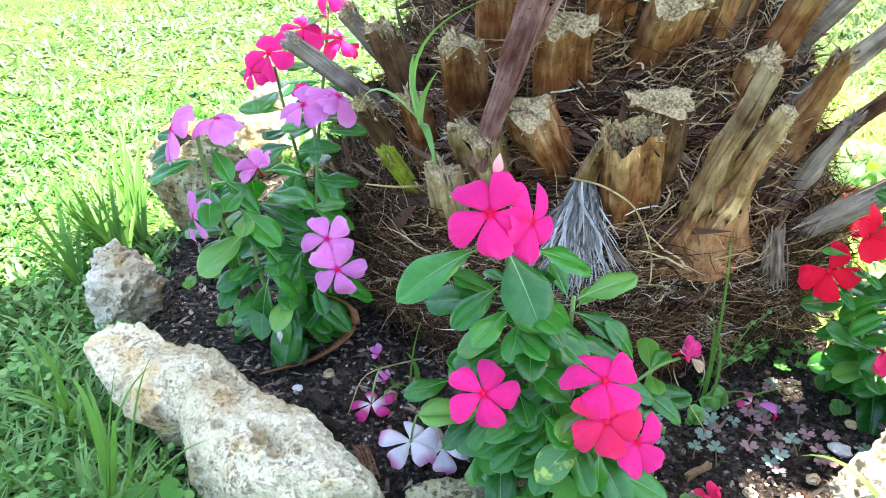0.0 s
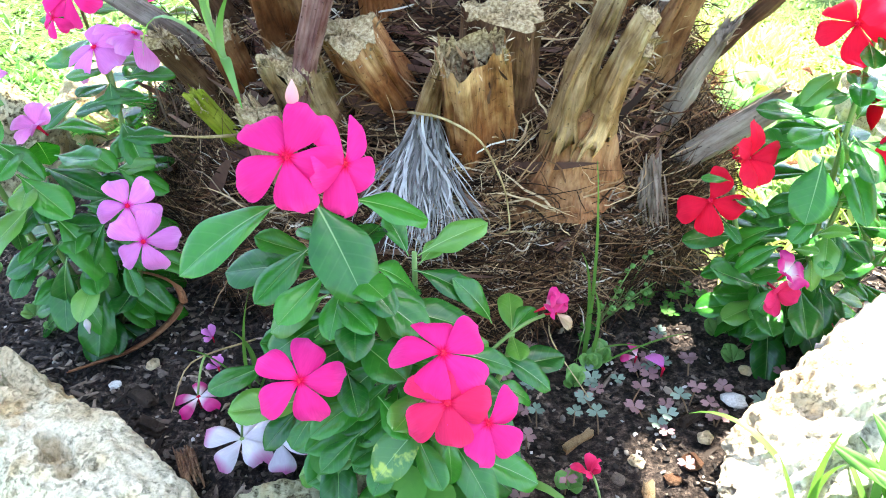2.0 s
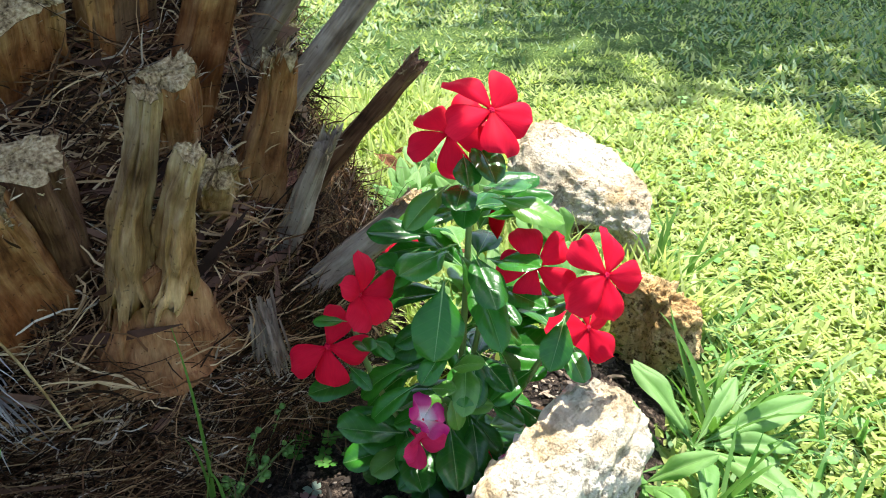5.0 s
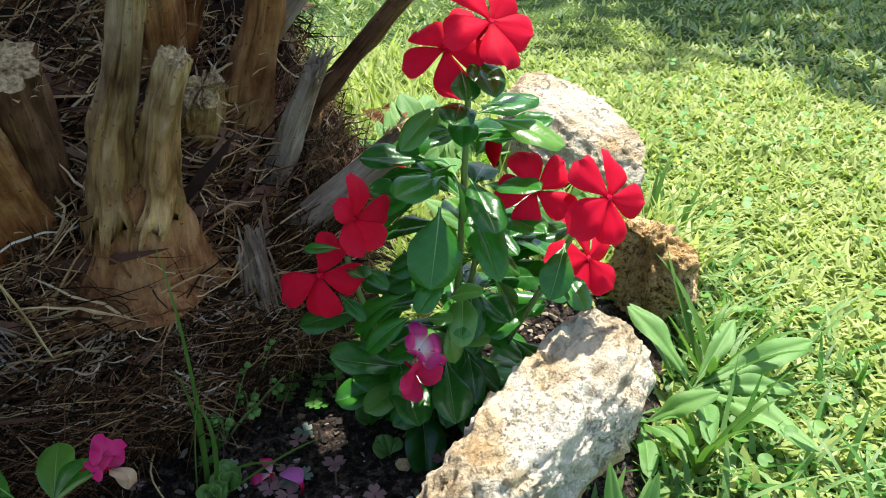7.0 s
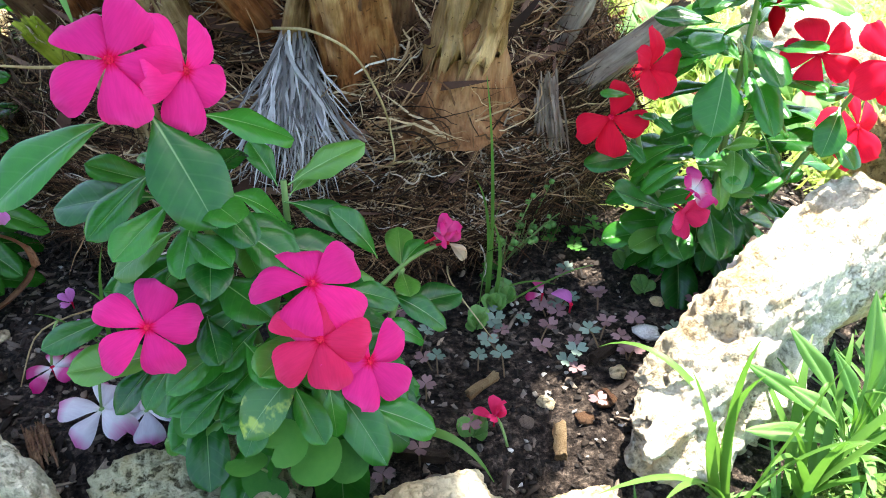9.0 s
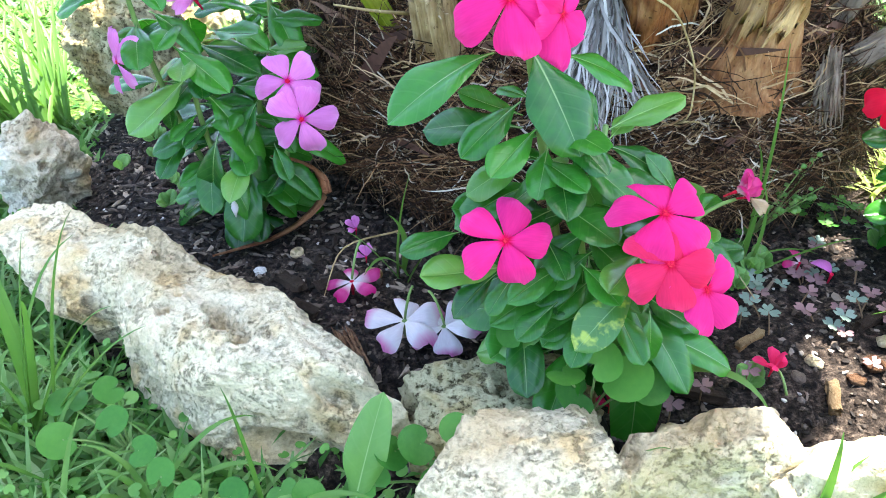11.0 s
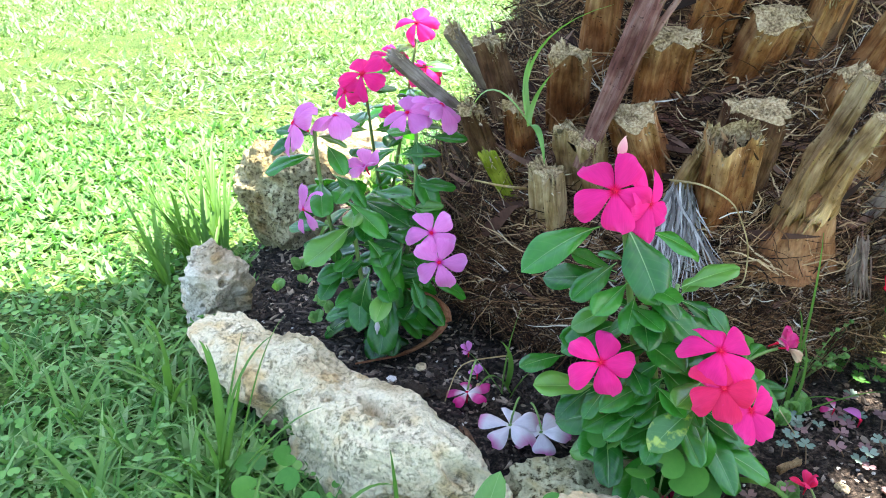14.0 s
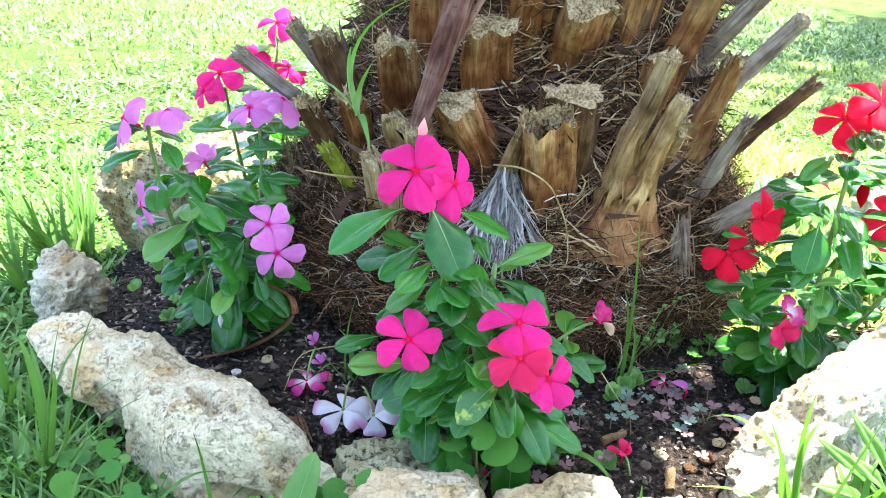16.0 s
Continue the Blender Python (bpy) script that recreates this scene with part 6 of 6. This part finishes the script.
def oxalis(base, heads, mat, label):
    base = Vector(base)
    ob = thing("wood_sorrel", label, "clover", "wood sorrel on the soil", base)
    me = OXALIS[mat]
    for h, size in heads:
        h = Vector(h)
        vs, fs = tube(arc((0, 0, -0.003), h, (0, 0, 0.002), 4), [0.0005] * 5, 5)
        st = part("stalk", mesh_of("stalk", vs, fs, STEM_RED), ob)
        turn, nx, ny = pick.uniform(0, 6.28), pick.uniform(-0.25, 0.25), pick.uniform(-0.5, 0.0)
        for k in range(3):
            a = turn + k * 2.094
            part("leaflet", me, st, m=axes(h, (math.cos(a), math.sin(a), 0.12), (nx, ny, 1), size))


def leaflet_mesh(mat):
    """A heart-shaped leaflet, notched at its outer end."""
    vs, fs = [], []
    for i in range(7):
        s = i / 6
        w = 0.55 * math.sin(min(1, s * 1.15) * math.pi / 2)
        for j in range(7):
            q = 2 * j / 6 - 1
            x = s * (0.82 + 0.26 * (1 - (abs(q) - 0.55) ** 2 / 0.3) * s) if abs(q) > 0.05 else s * 0.78
            vs.append((x, q * w * (1 - 0.35 * max(0, s - 0.7) / 0.3 * abs(q)), 0.12 * abs(q) * w))
    for i in range(6):
        for j in range(6):
            a = i * 7 + j
            fs.append((a, a + 1, a + 8, a + 7))
    return mesh_of("leaflet", vs, fs, mat)


OXALIS = {k: leaflet_mesh(m) for k, m in (("grey", OX_GREY), ("purple", OX_PURPLE), ("green", CLOVER))}
ox = random.Random(17)
for k in range(52):
    if k < 38:
        x, y = ox.gauss(0.225, 0.04), ox.gauss(0.47, 0.032)
    else:
        x, y = ox.uniform(0.24, 0.31), ox.uniform(0.525, 0.59)
    if not (0.12 < x < 0.325) or y > 0.6 or y < 0.4 or y < 0.36 + (x - 0.2) * 0.62:
        continue
    tone = "green" if y > 0.53 else ox.choice(("grey", "grey", "purple", "purple", "purple"))
    heads = [((ox.uniform(-0.008, 0.008), ox.uniform(-0.008, 0.008), ox.uniform(0.004, 0.013)), ox.uniform(0.0048, 0.0068)) for _ in range(ox.choice((1, 1, 2)))]
    oxalis((x, y, soil_height(x, y)), heads, tone, {"grey": "grey-green three-leaved wood sorrel on the soil", "purple": "purplish three-leaved wood sorrel on the soil", "green": "green three-leaved wood sorrel at the trunk"}[tone])
for x, y in ((0.127, 0.43), (0.116, 0.431), (0.143, 0.435), (0.11, 0.378), (0.158, 0.4), (0.13, 0.39)):
    oxalis((x, y, 0), [((0, 0, 0.01), 0.006)], "purple", "tiny purplish wood sorrel on the soil")


def fallen(label, at, kind, size, turn, n=5, closed=0.1, facing=(0.05, -0.25, 1), stalk=None, slim=0.8):
    ob = thing("fallen_flower", label, "flower", "fallen flowers on the soil", at)
    flower(ob, at, facing, kind, size, turn, closed, 0.3, n, slim=slim)
    if stalk:
        vs, fs = tube(arc((0, 0, 0.002), stalk, (0, 0, 0.004), 5), [0.0008] * 6, 5)
        part("stalk", mesh_of("stalk", vs, fs, STEM), ob)


fallen("fallen flower with magenta and white withered petals", (-0.053, 0.495, 0.012), "striped", 0.019, 20, 5, 0.0, stalk=(0.006, 0.012, 0.022), slim=0.66)
fallen("fallen white flower with lilac tips", (-0.022, 0.451, 0.014), "white", 0.022, 10, 5, 0.05, stalk=(0.005, 0.0, 0.024), slim=0.92)
fallen("fallen pale lilac flower", (0.0, 0.447, 0.012), "white", 0.02, 50, 5, 0.05, stalk=(-0.008, 0.01, 0.018), slim=1.0)
fallen("crumpled magenta flower on the soil", (0.171, 0.4, 0.01), "rose", 0.011, 0, 5, 1.0, stalk=(0.002, -0.016, -0.004))
fallen("crumpled magenta petal between the stones", (0.08, 0.382, 0.006), "rose", 0.009, 0, 3, 0.8)
fallen("pink petal among the wood sorrel", (0.243, 0.484, 0.01), "lilac", 0.014, 100, 1, 0.0, slim=1.1)
fallen("crumpled red petals among the wood sorrel", (0.231, 0.502, 0.007), "magenta", 0.011, 90, 2, 0.0)
fallen("pink petal on the soil by the boulder", (0.325, 0.502, 0.006), "rose", 0.012, 40, 2, 0.2)
fallen("withered violet flower on the soil", (-0.045, 0.528, 0.008), "lilac", 0.009, 40, 3, 1.0)
fallen("withered violet flower on the soil", (-0.052, 0.56, 0.01), "lilac", 0.009, 80, 3, 1.0)
fallen("dark red withered bud on the soil", (-0.155, 0.64, 0.01), "rose", 0.008, 0, 3, 1.1)


def strap():
    """Dry curled leaf lying on the soil and over the lilac plant's foot."""
    pts = [Vector(p) for p in ((-0.145, 0.54, 0.006), (-0.127, 0.545, 0.008), (-0.105, 0.553, 0.01), (-0.085, 0.566, 0.016), (-0.073, 0.578, 0.026), (-0.076, 0.582, 0.042), (-0.09, 0.582, 0.052), (-0.105, 0.578, 0.058))]
    vs, fs = [], []
    n = 30
    for i in range(n + 1):
        q = i / n * (len(pts) - 1)
        k = min(int(q), len(pts) - 2)
        f = q - k
        p0, p1, p2, p3 = pts[max(k - 1, 0)], pts[k], pts[k + 1], pts[min(k + 2, len(pts) - 1)]
        p = 0.5 * (2 * p1 + (p2 - p0) * f + (2 * p0 - 5 * p1 + 4 * p2 - p3) * f * f + (3 * p1 - p0 - 3 * p2 + p3) * f ** 3)
        d = (p2 - p1).normalized()
        side = d.cross(Vector((0.2, 0.5, 0.8))).normalized()
        up = side.cross(d)
        w = 0.0075 * (0.35 + 0.65 * math.sin(math.pi * min(1, 0.12 + 0.8 * i / n)))
        for a, b in ((-1, 0.14), (-0.5, 0), (0, -0.05), (0.5, 0), (1, 0.14), (0, -0.16)):
            vs.append(p + side * w * a + up * w * b)
    for i in range(n):
        for k in range(6):
            k2 = (k + 1) % 6
            fs.append((i * 6 + k, i * 6 + k2, (i + 1) * 6 + k2, (i + 1) * 6 + k))
    thing("dry_leaf", "curled reddish-brown dry leaf strap on the soil", "dry leaf", data=mesh_of("dry_leaf", vs, fs, DRY))


strap()


def lump_mesh(name, mat, seed, flat=0.7):
    bm = bmesh.new()
    bmesh.ops.create_icosphere(bm, subdivisions=3, radius=1.0)
    for v in bm.verts:
        v.co *= 1 + 0.28 * noise.noise(v.co * 1.3 + Vector((seed, 0, 0))) + 0.1 * noise.noise(v.co * 4 + Vector((0, seed, 0)))
        v.co.z *= flat
    for f in bm.faces:
        f.smooth = True
    me = bpy.data.meshes.new(name)
    bm.to_mesh(me)
    bm.free()
    me.materials.append(mat)
    return me


for k, (x, y, r, tone, words) in enumerate(((-0.114, 0.532, 0.0035, PALE, "small white pebble on the soil"), (-0.091, 0.545, 0.0045, STONE, "tan pebble on the soil"), (0.281, 0.458, 0.0065, PALE, "white snail-shell fragment on the soil"),
                                           (0.25, 0.428, 0.0045, STONE, "tan pebble in the sun patch"), (0.205, 0.418, 0.0045, STONE, "tan stone on the soil"), (0.135, 0.382, 0.005, GREY_WOOD, "flat grey stone on the soil"),
                                           (0.19, 0.405, 0.004, GREY_WOOD, "small grey pebble on the soil"), (0.22, 0.4, 0.004, BOOT_DARK, "small brown pebble on the soil"), (0.235, 0.41, 0.006, BOOT_DARK, "brown clod in the sun patch"),
                                           (-0.04, 0.52, 0.005, STONE, "tan pebble on the soil"), (0.1, 0.385, 0.006, GREY_WOOD, "grey pebble on the soil"), (0.3, 0.485, 0.004, STONE, "tan pebble by the boulder"))):
    ob = thing("pebble", words, "pebble", "pebbles on the soil", (x, y, soil_height(x, y) + r * 0.45), lump_mesh("pebble", tone, k * 3.7, 0.55))
    ob.scale = (r * 1.25, r, r)
    ob.rotation_euler = (0, 0, k * 1.3)


def chip_mesh(name, seed, mat):
    bm = bmesh.new()
    bmesh.ops.create_cube(bm, size=1.0)
    bmesh.ops.subdivide_edges(bm, edges=bm.edges[:], cuts=3, use_grid_fill=True)
    for v in bm.verts:
        q = v.co * 2.2 + Vector((seed, seed * 2, 0))
        v.co += Vector((noise.noise(q) * 0.16, noise.noise(q + Vector((5, 0, 0))) * 0.28, noise.noise(q + Vector((0, 5, 0))) * 0.35))
    me = bpy.data.meshes.new(name)
    bm.to_mesh(me)
    bm.free()
    me.materials.append(mat)
    return me


for k, (a, b, w, tone, words) in enumerate((((0.206, 0.4), (0.2, 0.38), 0.006, BOOT_PALE, "tan bark chip on the soil"),
                                            ((-0.1, 0.52), (-0.085, 0.505), 0.008, BARK, "dark bark chip on the soil"), ((-0.075, 0.505), (-0.06, 0.515), 0.008, BARK, "dark bark chip on the soil"),
                                            ((-0.09, 0.49), (-0.075, 0.48), 0.007, BARK, "dark bark chip on the soil"), ((-0.035, 0.48), (-0.015, 0.485), 0.006, BARK, "dark bark chip on the soil"),
                                            ((0.15, 0.385), (0.158, 0.365), 0.005, GREY_WOOD, "grey bark chip on the soil"), ((0.165, 0.43), (0.185, 0.445), 0.004, BOOT_PALE, "dry straw chip on the soil"),
                                            ((0.24, 0.44), (0.26, 0.452), 0.006, BARK, "brown bark chip on the soil"), ((0.38, 0.53), (0.41, 0.52), 0.008, BOOT_DARK, "brown bark piece by the boulder"),
                                            ((-0.2, 0.66), (-0.17, 0.665), 0.01, BARK, "dark bark chip on the soil"), ((-0.19, 0.69), (-0.165, 0.68), 0.01, BARK, "dark bark chip on the soil"),
                                            ((0.415, 0.545), (0.44, 0.53), 0.01, BOOT_DARK, "brown bark piece by the boulder"), ((0.12, 0.4), (0.145, 0.39), 0.005, BARK, "dark bark chip on the soil"))):
    mid = ((a[0] + b[0]) / 2, (a[1] + b[1]) / 2)
    ln = math.hypot(b[0] - a[0], b[1] - a[1])
    ob = thing("bark_chip", words, "bark chip", "bark chips on the soil", (*mid, soil_height(*mid) + 0.003), chip_mesh("bark_chip", k * 2.3, tone))
    ob.scale = (ln, w, 0.005)
    ob.rotation_euler = (0.15 * math.sin(k), 0.12 * math.cos(k * 2), math.atan2(b[1] - a[1], b[0] - a[0]))


def splintered_chip(a, b, width):
    """Bark chip of thin slivers lying side by side."""
    a, b = Vector(a), Vector(b)
    d = (b - a).normalized()
    side = d.cross(UP)
    g = random.Random(6)
    ob = thing("bark_chip", "grey-brown splintered bark chip", "bark chip", "bark chips on the soil", a)
    for k in range(9):
        off = (k / 8 - 0.5) * width
        s0, s1 = g.uniform(0, 0.25), g.uniform(0.7, 1.0)
        lift = g.uniform(0, 0.0025)
        path = [(b - a) * (s0 + (s1 - s0) * i / 6) + side * (off + g.uniform(-0.0003, 0.0003)) + UP * (lift + 0.001 * math.sin(i * 0.9 + k)) for i in range(7)]
        v, f = tube(path, [width * 0.09 * (0.35 if i in (0, 6) else g.uniform(0.75, 1.1)) for i in range(7)], 6)
        part("sliver", mesh_of("sliver", v, f, BOOT_DARK), ob)


splintered_chip((-0.061, 0.465, 0.003), (-0.046, 0.422, 0.003), 0.01)


def crumbs(name, label, count, seed, size, stretch, mat, keep):
    """Many soil crumbs or chips scattered on the bed."""
    g = np.random.default_rng(seed)
    shapes = []
    for k in range(5):
        bm = bmesh.new()
        bmesh.ops.create_icosphere(bm, subdivisions=1, radius=1.0)
        c = np.array([v.co[:] for v in bm.verts])
        c *= 1 + g.normal(0, 0.3, (len(c), 1))
        f = np.array([[v.index for v in fc.verts] for fc in bm.faces])
        bm.free()
        shapes.append((c, f))
    vs, fs, base = [], [], 0
    while len(vs) < count:
        a, r = g.uniform(0, 2 * math.pi), math.sqrt(g.uniform(0.2, 1.02))
        x, y = BED[0] + 0.43 * r * math.cos(a), BED[1] + 0.435 * r * math.sin(a)
        if y > 0.95 or not keep(x, y, g):
            continue
        c, f = shapes[g.integers(5)]
        sc = g.uniform(*size) * np.array((g.uniform(1, stretch), 1, g.uniform(0.4, 0.95)))
        t = g.uniform(0, 6.283)
        p = c * sc
        p = np.stack([p[:, 0] * math.cos(t) - p[:, 1] * math.sin(t), p[:, 0] * math.sin(t) + p[:, 1] * math.cos(t), p[:, 2]], 1)
        p[:, 2] += p[:, 0] * g.normal(0, 0.25) + p[:, 1] * g.normal(0, 0.25)
        vs.append(p + np.array((x, y, soil_height(x, y) + sc[2] * 0.4)))
        fs.append(f + base)
        base += len(c)
    tagged(new(name, strip_mesh(name, np.concatenate(vs), np.concatenate(fs), mat, False)), label, "soil", kind="stuff")


crumbs("soil_crumbs", "dark crumbs of soil on the bed", 9500, 3, (0.0005, 0.0019), 1.6, CRUMB, lambda x, y, g: True)
crumbs("bark_mulch", "dark shredded bark mulch on the bed", 7000, 4, (0.0007, 0.0023), 4.8, MULCH, lambda x, y, g: x < 0.03 + g.normal(0, 0.04) or x > 0.36 or g.random() < 0.12)
crumbs("sand_grains", "pale grit and sand on the soil", 700, 5, (0.0006, 0.0018), 1.4, GRIT, lambda x, y, g: True)


def straw(label, pts, r):
    path = []
    for k in range(len(pts) - 1):
        for j in range(5):
            path.append(Vector(pts[k]).lerp(Vector(pts[k + 1]), j / 5))
    path.append(Vector(pts[-1]))
    for _ in range(3):
        path = [path[0]] + [(path[i - 1] + path[i] * 2 + path[i + 1]) / 4 for i in range(1, len(path) - 1)] + [path[-1]]
    vs, fs = tube(path, [r * (1 - 0.6 * i / len(path)) for i in range(len(path))], 6)
    thing("dry_straw", label, "straw", "dry straws at the palm", data=mesh_of("dry_straw", vs, fs, STRAW))


straw("thin curved yellow dry straw at the palm", [(0.088, 0.535, 0.176), (0.105, 0.51, 0.182), (0.125, 0.495, 0.174), (0.138, 0.49, 0.145), (0.144, 0.502, 0.11), (0.143, 0.525, 0.095)], 0.0009)
straw("short pale dry straw on the trunk", [(-0.012, 0.585, 0.148), (-0.035, 0.56, 0.158), (-0.055, 0.55, 0.165)], 0.0012)
straw("pale dry straw at the trunk foot", [(0.12, 0.53, 0.09), (0.15, 0.52, 0.1), (0.165, 0.525, 0.095)], 0.001)
def bark_shred():
    """Bleached ragged strip hanging on the trunk."""
    g = np.random.default_rng(9)
    n = 40
    start = np.stack([0.243 + g.normal(0, 0.0035, n), 0.547 + g.normal(0, 0.003, n), 0.136 - g.uniform(0, 0.02, n)], 1)
    d = np.stack([0.1 + g.normal(0, 0.05, n), -0.1 + g.normal(0, 0.05, n), np.full(n, -1.0)], 1)
    v, f = ribbons(start, d, np.tile((0, -1.0, 0.1), (n, 1)), g.uniform(0.025, 0.05, n), g.uniform(0.001, 0.003, n), g.normal(0, 0.2, n), 5, 0.05, 3.0, 3)
    part("bark_shred", strip_mesh("bark_shred", v - np.array([*PALM, 0]), f, GREY_WOOD), palm, "bleached ragged shred of bark")["kind"] = "stuff"


bark_shred()
straw("thin straw on the soil", [(-0.02, 0.54, 0.02), (-0.06, 0.51, 0.03), (-0.07, 0.49, 0.006)], 0.0007)
straw("thin straw at the trunk foot", [(0.18, 0.54, 0.02), (0.17, 0.5, 0.03), (0.19, 0.47, 0.004)], 0.0007)


def seed_weed(base):
    """Spindly weed with tiny round buds."""
    base = Vector(base)
    ob = thing("spindly_weed", "spindly green weed with tiny buds at the trunk", "weed", at=base)
    g = random.Random(4)
    for _ in range(6):
        tip = Vector((g.uniform(-0.012, 0.018), g.uniform(-0.035, -0.01), g.uniform(0.03, 0.07)))
        vs, fs = tube(arc((0, 0, 0), tip, (0, -0.004, 0.006), 6), [0.0007 - 0.00006 * i for i in range(7)], 5)
        st = part("stem", mesh_of("stem", vs, fs, STEM), ob)
        for _ in range(3):
            part("bud", BUD_GREEN, st, m=Matrix.Translation(tip * g.uniform(0.75, 1.02) + Vector((g.uniform(-1, 1), g.uniform(-1, 1), g.uniform(-1, 1))) * 0.004) @ Matrix.Scale(g.uniform(0.0014, 0.0022), 4))
    return ob


BUD_GREEN = lump_mesh("bud", WEED, 2.0, 1.0)
seed_weed((0.232, 0.56, 0.0))
seed_weed((0.215, 0.545, 0.0))

DRY_LEAF = leaf_mesh("dry_leaf", 0.35, 0.8, 0.15, DRY, 0.2)

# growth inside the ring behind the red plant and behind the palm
# rough_grass takes the sunlit grass colour to brighten the growth here
lawn("rough_grass", "rough weedy grass behind the palm", 9000, 0.32, 0.62, 0.6, 1.25, (0.02, 0.06), (0.003, 0.0065), 0.6, 21, 3, 0.6, None, -0.012, GRASS_SUN)
lawn("rough_grass_back", "rough weedy grass behind the palm", 7000, -0.3, 0.35, 1.0, 1.25, (0.02, 0.05), (0.003, 0.006), 0.6, 22, 3, 0.5, None, -0.012)
dl = random.Random(8)
for k in range(16):
    x, y = dl.uniform(0.42, 0.6), dl.uniform(0.72, 1.0)
    at = Vector((x, y, 0.02 + dl.uniform(0, 0.03)))
    ob = thing("dry_leaf", "withered brown leaf in the rough grass", "dry leaf", "withered leaves behind the red plant", at, DRY_LEAF)
    ob.matrix_basis = axes(at, (dl.uniform(-1, 1), dl.uniform(-1, 1), dl.uniform(-0.3, 0.5)), (0, -0.6, 1), dl.uniform(0.02, 0.04))

rw = random.Random(14)
for k in range(12):
    x, y = rw.uniform(0.42, 0.56), rw.uniform(0.6, 0.95)
    rosette("leafy green weed in the rough grass", (x, y, 0.0), fan((x, y, 0.0), 11, 0.05, 0.034, 90 + k), BROAD_LEAF if k % 2 else NARROW_LEAF, 1.3)
